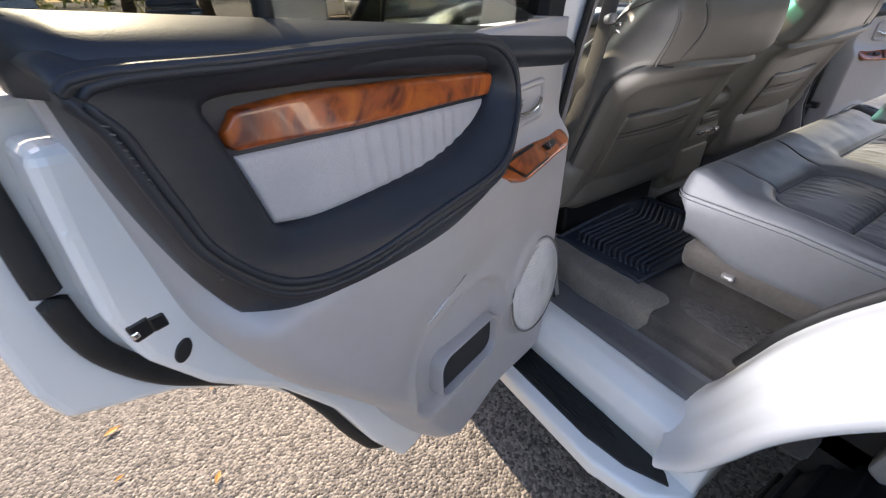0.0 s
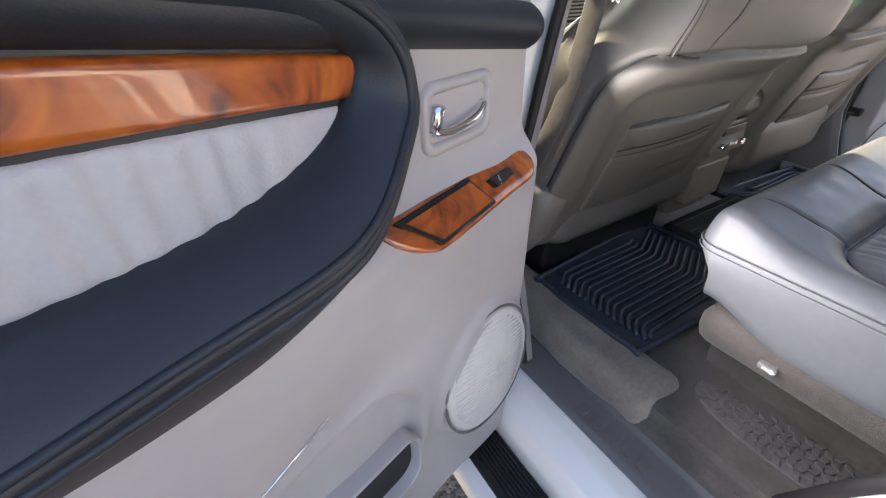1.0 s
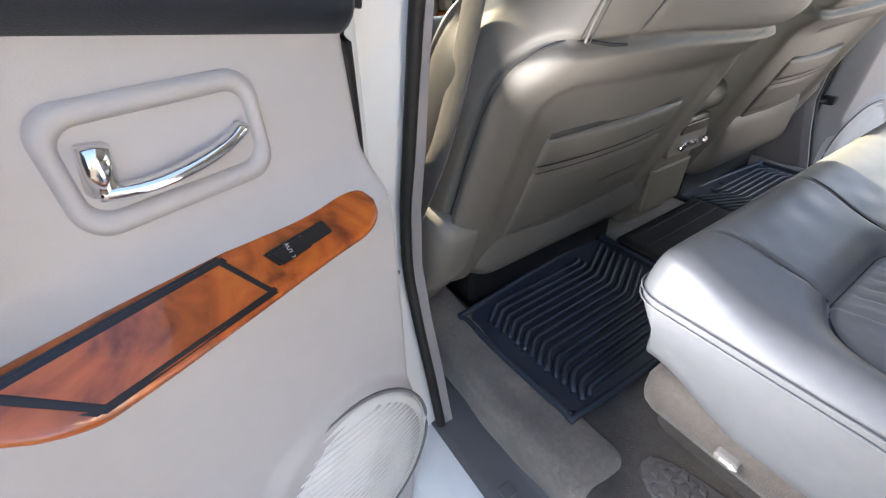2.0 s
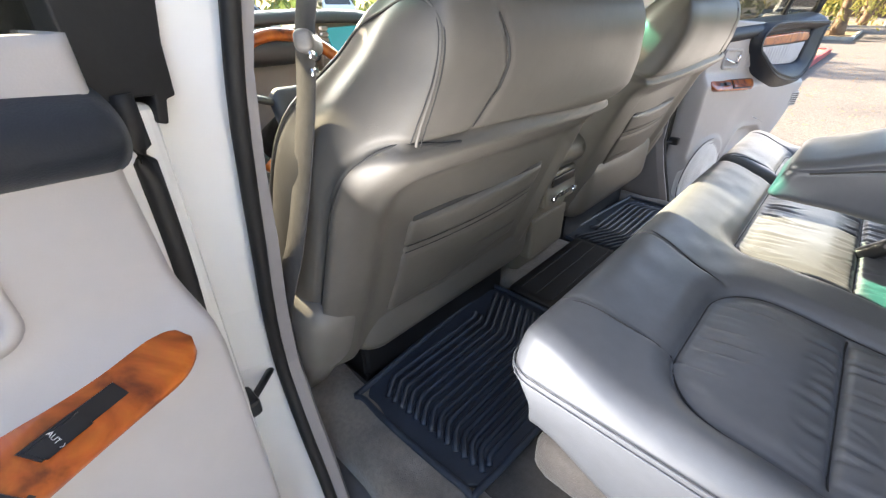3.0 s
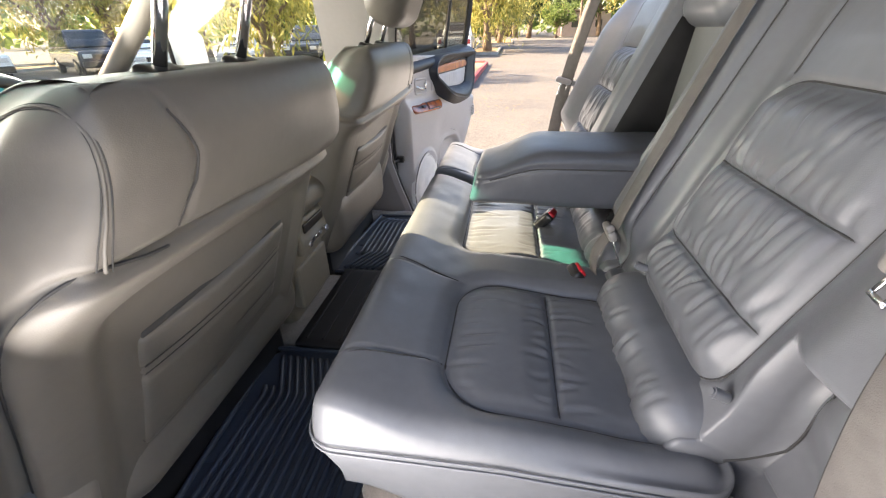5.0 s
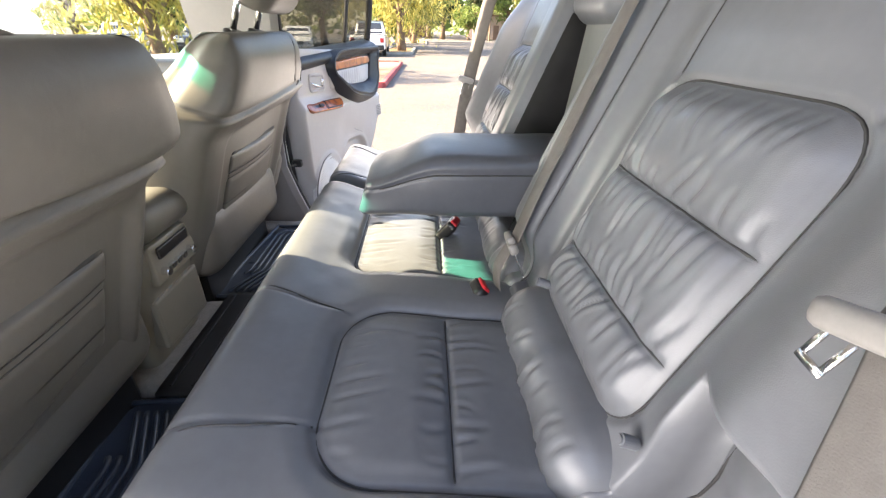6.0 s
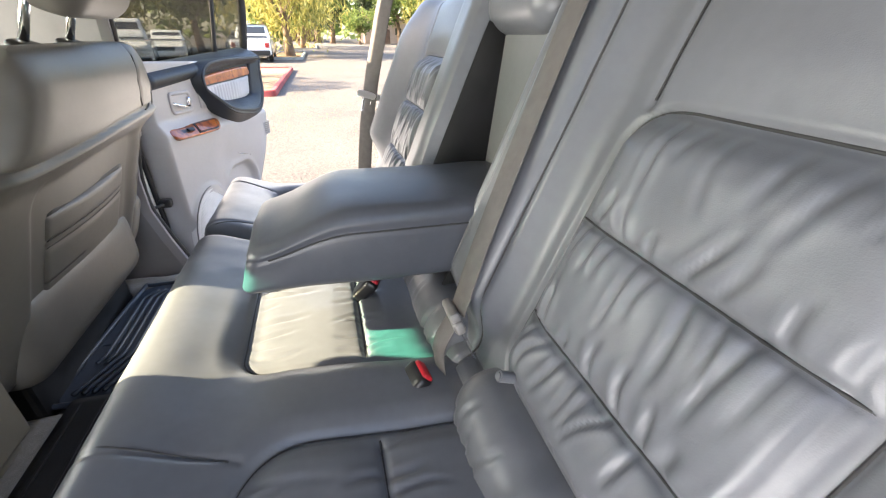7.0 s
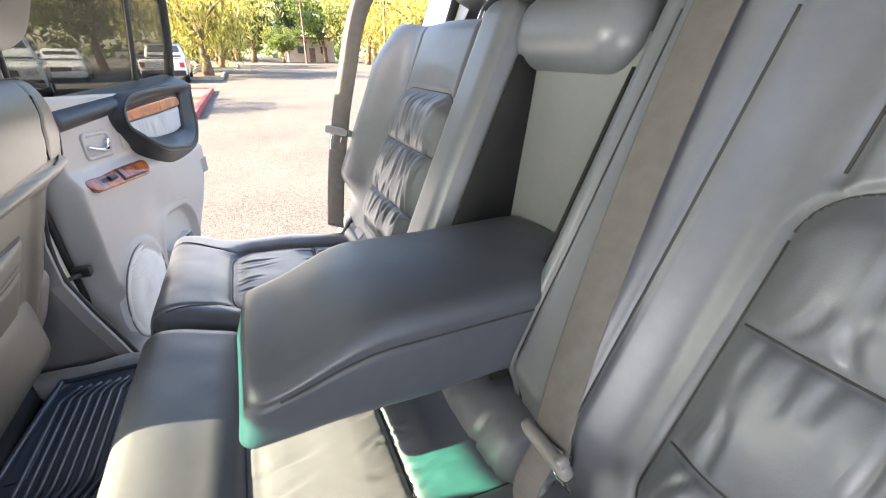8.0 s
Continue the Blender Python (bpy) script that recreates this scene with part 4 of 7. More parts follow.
# ---- front seats ----
def front_seat(side):
    """Seen from behind: padded frame, hard lower shell, map pocket, recliner covers. Built for the left, mirrored for the right."""
    s = side
    seat = thing("front_seat", (s * 0.385, 0.2, 0.672), "taupe leather front seat with map pocket on its back", "car seat", "front seats")
    # tilted frame: x across, n towards the rear, v up
    dy = 0.0 if s < 0 else 0.030
    T = Matrix(((1, 0, 0, 0), (0, -0.940, -0.342, -0.054 + dy), (0, -0.342, 0.940, 1.075), (0, 0, 0, 1)))
    R, t0 = np.array(T.to_3x3()), np.array(T.translation)

    def put(name, V, F, m, label="", parent=seat):
        W = np.asarray(V) @ R.T + t0
        if s > 0:
            W = W * np.array([-1, 1, 1]) - np.array([0.025, 0, 0])
            F = [list(f)[::-1] for f in F]
        return mesh_part(name, W, F, m, parent, label)

    # lofted backrest: wide at the front edge, narrower at the rear face, rounded over the top
    NR = 300
    vs = np.r_[np.linspace(-0.26, 0.265, 120), 0.265 + 0.052 * np.sin(np.linspace(0, np.pi / 2, 16)[1:])]
    inset = np.r_[np.zeros(120), 0.052 * (1 - np.cos(np.linspace(0, np.pi / 2, 16)[1:]))]
    wf = np.interp(vs, [-0.26, 0.0, 0.07, 0.12, 0.165, 0.21, 0.25, 0.30], [0.335, 0.335, 0.330, 0.318, 0.298, 0.272, 0.249, 0.232])
    wr = np.interp(vs, [-0.26, 0.08, 0.135, 0.17, 0.22, 0.27], [0.318, 0.316, 0.306, 0.292, 0.270, 0.245])
    wf, wr = (np.convolve(np.r_[[a[0]] * 6, a, [a[-1]] * 6], np.ones(13) / 13, "valid") for a in (wf, wr))
    nr = 0.048 - 0.040 * sstep(0.19, 0.09, vs) - 0.014 * sstep(0.22, 0.31, vs)
    rings, norms = [], []
    for q, ins, a, b, r in zip(vs, inset, wf, wr, nr):
        lo = float(sstep(0.16, 0.09, np.array(q)))
        thin = 1 - (0.18 if s < 0 else 0.42) * float(sstep(0.08, 0.31, np.array(q)))  # the pad tapers towards its top
        half = [(0.0, r + 0.008), (b * 0.55, r + 0.006), (b - 0.035, r + 0.003), (b + 0.002, r - 0.014 + 0.006 * lo), ((a + b) / 2 + 0.012, -0.045 * thin + 0.006 * lo), (a - 0.002 + 0.006 * lo, -0.095 * thin), (a - 0.006, -0.128 * thin), (a - 0.035, -0.150 * thin), (a * 0.5, -0.135 * thin)]
        full = half + [(0.0, -0.13 * thin)] + [(-x, y) for x, y in half[:0:-1]]
        ring = smooth_curve(np.array(full), NR, True)
        nn2 = np.roll(ring, -1, 0) - np.roll(ring, 1, 0)
        nn2 = np.stack([nn2[:, 1], -nn2[:, 0]], -1)
        nn2 /= np.linalg.norm(nn2, axis=1, keepdims=True)
        if (nn2 * (ring - ring.mean(0))).sum() < 0:
            nn2 = -nn2
        ring = ring - nn2 * ins
        drop = 0.36 * np.minimum(ring[:, 1] - 0.01, 0) * float(sstep(0.10, 0.28, np.array(q)))
        waist = 0.93 - (0.22 * float(sstep(0.19, 0.11, np.array(q))) if s < 0 else 0.0)
        xs = np.where(ring[:, 0] > 0, ring[:, 0] * waist, ring[:, 0])
        rings.append(np.stack([-0.40 + xs, ring[:, 1], q + drop + 0 * xs], -1))
        up = math.sin(min(1.0, ins / 0.052) * math.pi / 2)
        norms.append(np.stack([nn2[:, 0] * (1 - up * 0.7), nn2[:, 1] * (1 - up * 0.7), np.full(NR, up)], -1))
    V = np.array(rings).reshape(-1, 3)
    n = np.array(norms).reshape(-1, 3)
    rear = sstep(0.15, 0.6, n[:, 1])
    wrap = sstep(-0.5, -0.2, n[:, 1])
    X, Q = V[:, 0].copy(), V[:, 2].copy()
    # lower shell laid over the pad: rolled edge, side seam, and a hollow in its middle
    wrapx = X + np.minimum(V[:, 1] - np.interp(Q, vs, nr), 0.0)
    sd = rrect(wrapx, Q, -0.738, 0.10, -0.60, 0.178 - 0.03 * sstep(-0.60, -0.15, X), 0.055)
    V += n * (wrap * (0.013 * sstep(0.003, -0.008, sd) - 0.006 * np.exp(-((sd - 0.004) / 0.004) ** 2)))[:, None]
    hol = rrect(X, Q, -0.662, -0.205, -0.60, 0.118 - 0.02 * sstep(-0.60, -0.15, X), 0.05)
    V[:, 1] -= rear * 0.013 * sstep(0.015, -0.022, hol)
    # centre panel seam of the upper pad
    sm2 = np.minimum(seg_dist(X, Q, -0.575, 0.32, -0.556, 0.25), seg_dist(X, Q, -0.556, 0.25, -0.590, 0.175))
    V[:, 1] += rear * groove(sm2, 0.005, 0.004) * (sd > 0.004)
    V += n * (0.003 * (vnoise(X * 11, Q * 11, 6) - 0.5))[:, None]
    F = grid_faces(len(vs), NR).tolist()
    mv = len(vs)
    F += [[i * NR + NR - 1, (i + 1) * NR + NR - 1, (i + 1) * NR, i * NR] for i in range(mv - 1)]
    F += [[(mv - 1) * NR + i for i in range(NR)][::-1], list(range(NR))]
    put("backrest", V, F, M_LEATHER_BACK)
    # piping along the front edge; double stitching that arcs over the shoulder
    def on_back(pts, lift, k=3):
        out = []
        for p in smooth_curve(np.array(pts, float), 80):
            d2 = ((V - p) ** 2).sum(1)
            near = np.argsort(d2)[:k]
            out.append(V[near].mean(0) + n[near].mean(0) * lift)
        out = np.array(out)
        ker = np.ones(7) / 7
        for c in range(3):
            out[:, c] = np.convolve(np.r_[[out[0, c]] * 3, out[:, c], [out[-1, c]] * 3], ker, "valid")
        return out

    arc = np.array([(-0.672, 0.050, 0.178), (-0.664, 0.050, 0.215), (-0.654, 0.042, 0.262), (-0.640, 0.012, 0.292), (-0.632, -0.03, 0.286), (-0.636, -0.09, 0.250), (-0.655, -0.118, 0.20), (-0.690, -0.122, 0.13), (-0.715, -0.122, 0.06)])
    for off, rr in ((0.0, 0.0018), (0.006, 0.0008), (-0.006, 0.0008)):
        Vt, Ft = tube(on_back(arc + np.array([off, 0, -off * 0.6]), 0.0006), rr, 6)
        put("stitch_line", Vt, Ft, M_SEAM if off else M_LEATHER_BACK)
    Vt, Ft = tube(on_back([(-0.733, -0.125, -0.10), (-0.730, -0.125, 0.0), (-0.722, -0.125, 0.07), (-0.712, -0.125, 0.12), (-0.700, -0.125, 0.17)], 0.001), 0.0032, 6)
    put("piping", Vt, Ft, M_LEATHER_BACK)
    edge = [(-0.728, -0.004, -0.20), (-0.728, -0.004, -0.05), (-0.728, -0.002, 0.06), (-0.723, 0.004, 0.115), (-0.712, 0.014, 0.152), (-0.698, 0.026, 0.172), (-0.678, 0.040, 0.179), (-0.645, 0.050, 0.180), (-0.600, 0.055, 0.179)]
    Vt, Ft = tube(on_back(edge, 0.0), 0.0018, 6)
    put("shell_seam", Vt, Ft, M_SEAM, "dark seam round the lower shell")
    Vt, Ft = tube(on_back([(-0.590, 0.052, 0.188), (-0.556, 0.05, 0.25), (-0.572, 0.03, 0.30)], 0.0003), 0.0016, 6)
    put("stitch_line", Vt, Ft, M_SEAM)
    # map pocket
    V, n, F = rbox((-0.605, -0.012, -0.190), (-0.262, 0.018, 0.026), 0.010, 0.006)
    f = sstep(0.3, 0.8, n[:, 1])
    for q in (-0.028, -0.042):
        V[:, 1] += f * groove(np.abs(V[:, 2] - q), 0.004, 0.005)
    V[:, 1] += f * 0.010 * (1 - ((V[:, 0] + 0.4335) / 0.172) ** 2) * sstep(-0.22, 0.0, V[:, 2])
    V[:, 2] += 0.03 * sstep(-0.45, -0.285, V[:, 0]) * (V[:, 2] < -0.12)
    put("map_pocket", V, F, M_LEATHER_BACK, "stitched map pocket")
    face = lambda x, q: 0.0182 + 0.010 * (1 - ((x + 0.4335) / 0.172) ** 2) * float(sstep(-0.22, 0.0, np.array(q)))
    for q in (-0.028, -0.042):
        line = [(x, face(x, q) - 0.0036, q) for x in np.linspace(-0.598, -0.27, 40)]
        Vt, Ft = tube(np.array(line), 0.0011, 6)
        put("stitch_line", Vt, Ft, M_SEAM)
    rim = [(-0.606, 0.011, 0.015), (-0.606, 0.011, -0.175), (-0.595, 0.011, -0.1905), (-0.44, 0.011, -0.1905)]
    Vt, Ft = tube(resample(np.array(rim), 60), 0.0026, 6)
    put("pocket_edge", Vt, Ft, M_SEAM, "dark pocket edge")
    V, n, F = rbox((-0.600, -0.006, 0.016), (-0.268, 0.017, 0.0325), 0.005, 0.02)
    put("pocket_mouth", V, F, M_SEAM, "dark pocket opening")
    # recliner covers
    V, n, F = rbox((-0.758, -0.17, -0.40), (-0.664, 0.028, -0.095), 0.035, 0.012)
    V[:, 1] -= 0.045 * sstep(-0.20, -0.40, V[:, 2]) * (V[:, 1] > -0.06)
    V[:, 2] -= 0.03 * sstep(0.03, -0.16, V[:, 1]) * (V[:, 2] > -0.2)
    put("recliner_cover", V, F, M_TAUPE_PLASTIC, "taupe plastic recliner cover")
    V, n, F = rbox((-0.245, -0.15, -0.33), (-0.185, 0.01, -0.16), 0.03, 0.015)
    put("recliner_cover", V, F, M_TAUPE_PLASTIC, "taupe plastic recliner cover")
    # headrest posts, guides and headrest
    for x in (-0.487, -0.338):
        Vt, Ft = tube(np.array([(x, -0.045, 0.28), (x, -0.040, 0.46)]), 0.0072, 12)
        put("headrest_post", Vt, Ft, M_CHROME, "chrome headrest post")
        V, n, F = rbox((x - 0.027, -0.060, 0.276), (x + 0.027, -0.022, 0.303), 0.009, 0.006)
        put("post_guide", V, F, M_PLASTIC)
    V, n, F = rbox((-0.545, -0.075, 0.415), (-0.285, 0.045, 0.60), 0.05, 0.014)
    V[:, 0] = -0.415 + (V[:, 0] + 0.415) * (1 - 0.22 * sstep(0.50, 0.408, V[:, 2]))
    V[:, 2] -= 0.058 if s > 0 else 0.0
    put("headrest", V, F, M_LEATHER_BACK, "taupe leather headrest")
    # cushion and base
    Vc, nc, Fc = rbox((-0.66, 0.0, 0.78), (-0.12, 0.62, 0.98), 0.06, 0.02)
    Vc[:, 2] += 0.02 * sstep(0.2, 0.6, Vc[:, 1])
    mesh_part("seat_cushion", mirror(s, Vc), Fc if s < 0 else Fc[:, ::-1], M_LEATHER_BACK, seat)
    x0, x1 = sorted((s * 0.62, s * 0.16))
    part("seat_base", box_bm((x0, 0.06, 0.672), (x1, 0.55, 0.79), 0.01), M_PLASTIC, seat)
    # dark slide rails and frame under the back
    for x in (0.60, 0.20):
        part("slide_rail", box_bm((s * x - 0.02, 0.06, 0.672), (s * x + 0.02, 0.55, 0.70), 0.004), M_PLASTIC, seat)
    return seat


for s in (-1, 1):
    front_seat(s)


# ---- console between the front seats ----
def console():
    c = thing("centre_console", (0.0, 0.34, 0.672), "beige plastic centre console with rear vents and controls", "console")
    V, n, F = rbox((-0.125, 0.012, 0.672), (0.125, 0.75, 1.000), 0.03, 0.02)
    V[:, 1] -= 0.045 * sstep(0.72, 1.0, V[:, 2]) * sstep(0.2, 0.0, V[:, 1])
    V[:, 0] *= 1 - 0.18 * sstep(0.85, 0.68, V[:, 2])
    mesh_part("body", V, F, M_CONSOLE, c)
    V, n, F = rbox((-0.105, -0.055, 0.995), (0.105, 0.45, 1.078), 0.038, 0.012)
    mesh_part("lid", V, F, M_LEATHER_BACK, c, "padded taupe leather console lid")
    part("vent_panel", box_bm((-0.075, -0.036, 0.90), (0.082, 0.02, 0.992), 0.006), M_CONSOLE, c, "beige control panel")
    p = part("display", box_bm((-0.052, -0.041, 0.955), (0.058, -0.030, 0.980), 0.003), M_PLASTIC, c, "small dark display")
    for x in (-0.05, 0.05):
        part("knob", cyl_bm((x, -0.034, 0.928), (x, -0.052, 0.928), 0.009, 16, 0.002), M_CHROME, c)
    for x in (-0.022, 0.0, 0.022):
        part("slider", box_bm((x - 0.008, -0.046, 0.922), (x + 0.008, -0.034, 0.934), 0.002), M_CHROME, c)
    part("ashtray", box_bm((-0.085, -0.018, 0.745), (0.09, 0.03, 0.868), 0.008), M_CONSOLE, c, "beige flap drawer")
    for ob in c.children:
        ob.location.y += 0.045
    return c


console()


# ---- rear doors ----
def rear_door(side, hinge, angle, drop, sag, label):
    """A rear door swung open. Own frame: u outwards from the hinge, w towards the cabin side, z up."""
    ca, sa = math.cos(radians(angle)), math.sin(radians(angle))
    D = np.array([side * ca, -sa, 0.0])
    N = np.array([-side * sa, -ca, 0.0])
    H = np.array([hinge[0], hinge[1], drop])
    flip = side > 0

    def W(u, w, z):
        u, w, z = np.broadcast_arrays(np.asarray(u, float), np.asarray(w, float), np.asarray(z, float))
        return H + u[..., None] * D + w[..., None] * N + (z - sag * u)[..., None] * np.array([0, 0, 1.0])

    def at(u, z, w):
        return tuple(W(u, w, z))

    door = thing("rear_door", tuple(W(0.45, 0.0, 0.55)), label, "car door", "rear doors")

    def put(name, V, F, m, lab="", parent=door, smooth=True):
        F = [list(f) for f in F]
        if flip:
            F = [f[::-1] for f in F]
        return mesh_part(name, V, F, m, parent, lab, smooth)

    def pr(name, outline, w0, w1, m, lab="", parent=door, bevel=0.0, seg=2):
        return part(name, prism(outline, at, w0, w1, bevel, seg), m, parent, lab)

    # painted shell: outer skin and stepped jamb
    skin = [(-0.03, 1.31), (0.955, 1.33), (0.965, 1.20), (0.969, 1.06), (0.960, 1.012), (0.864, 0.962), (0.78, 0.885), (0.71, 0.78), (0.665, 0.66), (0.62, 0.53), (0.584, 0.445), (0.0, 0.44), (-0.03, 0.52)]
    pr("outer_skin", skin, -0.055, -0.028, M_WHITE, "white painted outer skin", bevel=0.010, seg=3)
    jamb = [(0.0, 1.28), (0.80, 1.295), (0.884, 1.30), (0.890, 1.233), (0.895, 1.145), (0.884, 1.085), (0.845, 1.012), (0.77, 0.925), (0.70, 0.80), (0.645, 0.64), (0.58, 0.50), (0.02, 0.46)]
    pr("door_frame", jamb, -0.03, 0.052, M_WHITE, "white painted door frame", bevel=0.012, seg=3)
    seal = smooth_curve([(0.908, 1.35), (0.912, 1.225), (0.915, 1.158), (0.911, 1.098), (0.897, 1.055), (0.866, 1.003), (0.81, 0.945), (0.745, 0.875), (0.69, 0.745), (0.64, 0.60), (0.575, 0.492), (0.42, 0.475)], 90)
    V, F = tube(W(seal[:, 0], np.full(len(seal), -0.020), seal[:, 1]), 0.013, 10)
    put("door_seal", V, F, M_RUBBER, "black rubber seal")
    # latch: recess with striker mouth, and rubber plug
    latch = pr("latch", [(0.866, 1.136), (0.886, 1.134), (0.884, 1.112), (0.866, 1.114)], 0.0, 0.0532, M_PLASTIC, "black door latch mouth", bevel=0.003)
    pr("latch_jaw", [(0.878, 1.126), (0.885, 1.125), (0.884, 1.117), (0.877, 1.118)], 0.03, 0.0542, M_CHROME, "steel latch jaw", latch, bevel=0.002)
    pr("latch_slot", [(0.853, 1.132), (0.869, 1.133), (0.868, 1.114), (0.852, 1.114)], 0.045, 0.0535, M_PLASTIC, "black latch slot", bevel=0.003)
    pl = [(0.853 + 0.009 * math.cos(t) - 0.005 * math.sin(t), 1.078 + 0.013 * math.sin(t)) for t in np.linspace(0, 2 * np.pi, 16, endpoint=False)]
    pr("plug", pl, 0.045, 0.0545, M_RUBBER, "black rubber plug", bevel=0.002)

    # moulded inner panel as a relief over (u, z)
    zr = np.array([1.335, 1.28, 1.20, 1.11, 1.04, 0.985, 0.93, 0.86, 0.77, 0.70, 0.64, 0.58, 0.535, 0.50, 0.478])
    ur = np.array([0.862, 0.857, 0.848, 0.836, 0.812, 0.783, 0.745, 0.70, 0.645, 0.615, 0.588, 0.555, 0.52, 0.47, 0.40])
    nz, nu = 150, 150
    z = np.interp(np.linspace(0, 1, nz), np.linspace(0, 1, len(zr)), zr)
    rear = smooth_curve(np.c_[ur, zr], nz)
    z, re = rear[:, 1], rear[:, 0]
    front = np.interp(-z, -np.array([1.34, 1.24, 1.14, 1.09, 0.9, 0.6, 0.50, 0.47]), np.array([0.062, 0.062, 0.056, 0.050, 0.052, 0.060, 0.078, 0.11]))
    s = np.linspace(0, 1, nu)
    s = s - 0.045 * np.sin(2 * np.pi * s) * 1.0
    U = front[:, None] + s[None, :] * (re - front)[:, None]
    Z = np.repeat(z[:, None], nu, 1)
    d_front, d_rear = U - front[:, None], re[:, None] - U
    shelf = sstep(1.165, 1.110, Z)
    w = 0.110 + 0.028 * shelf * sstep(-0.06, 0.05, U - 0.02)
    w = w + 0.018 * shelf * sstep(0.10, 0.45, U)
    w = w - 0.030 * sstep(0.95, 0.62, Z) * shelf * sstep(0.10, 0.32, U)
    # sculpted hollow below the armrest sweeping towards the speaker
    hol = np.exp(-((seg_dist(U, Z, 0.56, 0.90, 0.38, 0.98) / 0.075) ** 2))
    w = w - 0.016 * hol * shelf
    rec = rrect(U, Z, 0.345, 0.60, 0.70, 0.935, 0.085)
    w = w - 0.020 * sstep(0.012, -0.012, rec) + 0.004 * np.exp(-((rec - 0.012) / 0.012) ** 2)
    sp = np.hypot((U - 0.175) / 0.124, (Z - 0.775 - 0.30 * (U - 0.175)) / 0.140)
    w = w + 0.010 * sstep(1.12, 0.98, sp)
    edge = np.minimum(d_front / 0.022, np.minimum(d_rear / 0.05, 1.0))
    edge = np.clip(edge, 0, 1)
    low = np.clip((Z - 0.478) / 0.05, 0, 1)
    k = np.sqrt(1 - (1 - edge) ** 2) * np.sqrt(1 - (1 - low) ** 2)
    w = 0.045 + (w - 0.045) * k
    P = W(U, w, Z)
    Vp, Fp = slab(P, tuple(-0.03 * N))
    put("inner_panel", Vp, Fp[:, ::-1], M_PANEL, "light grey moulded door panel")

    def w_at(u, zz):
        i = int(np.argmin(np.abs(z - zz)))
        j = int(np.argmin(np.abs(U[i] - u)))
        return float(w[i, j])

    # belt cap: black padded strip under the window
    nu2, nv2 = 60, 14
    uu = np.linspace(0.056, 0.872, nu2)[:, None]
    q = np.linspace(0, 1, nv2)[None, :]
    lower = 1.246 + 0.11 * np.clip(uu - 0.05, 0, 1)
    upper = 1.312 + 0.092 * np.clip(uu - 0.045, 0, 1)
    zz = lower + (upper - lower) * q
    ww = 0.062 + 0.070 * np.sqrt(np.clip(1 - (2 * q - 0.85) ** 2 * 0.9, 0, 1)) * np.sqrt(np.clip(np.minimum((uu - 0.056) / 0.02, (0.872 - uu) / 0.02), 0, 1))
    Vp, Fp = slab(W(uu + 0 * q, ww, zz), tuple(-0.03 * N))
    put("belt_cap", Vp, Fp[:, ::-1], M_BLACK_LEATHER, "black padded leather belt line cap")
    su = np.linspace(0.058, 0.870, 30)[:, None]
    sw = np.linspace(0.066, -0.054, 5)[None, :]
    Vp, Fp = slab(W(su + 0 * sw, sw + 0 * su, 1.302 + 0.092 * (su - 0.045) - 0.10 * (0.066 - sw)), (0, 0, -0.02))
    put("window_seal", Vp, Fp, M_RUBBER, "black rubber window seal")

    # armrest surround: closed ring lofted through outer edge, crest and inner edge
    def loop(pts, n=180):
        return smooth_curve(pts, n, True)

    outer = loop([(0.863, 1.365), (0.794, 1.361), (0.704, 1.355), (0.537, 1.346), (0.395, 1.335), (0.333, 1.311), (0.316, 1.268), (0.340, 1.222), (0.384, 1.168), (0.432, 1.112), (0.500, 1.075), (0.585, 1.064), (0.706, 1.078), (0.779, 1.104), (0.817, 1.148), (0.839, 1.211), (0.854, 1.284), (0.860, 1.337)])
    crest3 = loop([(0.857, 1.348, 0.140), (0.745, 1.347, 0.140), (0.591, 1.343, 0.140), (0.472, 1.337, 0.142), (0.393, 1.324, 0.143), (0.344, 1.291, 0.145), (0.333, 1.246, 0.151), (0.360, 1.217, 0.165), (0.406, 1.181, 0.181), (0.454, 1.163, 0.184), (0.552, 1.148, 0.172), (0.684, 1.133, 0.160), (0.769, 1.152, 0.154), (0.821, 1.211, 0.148), (0.836, 1.261, 0.142), (0.848, 1.315, 0.140)])
    crest, dep_c = crest3[:, :2], crest3[:, 2]
    inner = loop([(0.778, 1.322), (0.70, 1.320), (0.60, 1.316), (0.49, 1.307), (0.405, 1.296), (0.370, 1.282), (0.373, 1.256), (0.408, 1.222), (0.468, 1.199), (0.54, 1.188), (0.64, 1.187), (0.70, 1.190), (0.750, 1.200), (0.764, 1.24), (0.777, 1.295)])
    pr("backing", [tuple(p) for p in outer * 0.97 + outer.mean(0) * 0.03], 0.080, 0.1105, M_BLACK_LEATHER, "black backing of the armrest recess")
    n = len(outer)
    # the lower run is the armrest shelf and stands further out; the front run is the pull loop
    lowrun = sstep(1.215, 1.150, crest[:, 1])
    dep_o = 0.118 + 0.008 * lowrun
    dep_i = np.full(n, 0.120) + 0.002 * lowrun
    rows = []
    for a in np.linspace(0, 1, 9):
        g = math.sin(a * math.pi / 2)
        rows.append((outer + (crest - outer) * a, dep_o + (dep_c - dep_o) * g))
    for a in np.linspace(0, 1, 10)[1:]:
        g = 1 - math.cos(a * math.pi / 2)
        rows.append((crest + (inner - crest) * a, dep_c + (dep_i - dep_c) * (0.25 * a + 0.75 * g)))
    rows = [(outer, dep_o - 0.05)] + rows + [(inner, dep_i - 0.03)]
    P = np.stack([W(c[:, 0], dd, c[:, 1]) for c, dd in rows], 1)
    put("armrest_surround", P.reshape(-1, 3), grid_faces(n, len(rows), True)[:, ::-1], M_BLACK_LEATHER, "black leather armrest and pull loop")
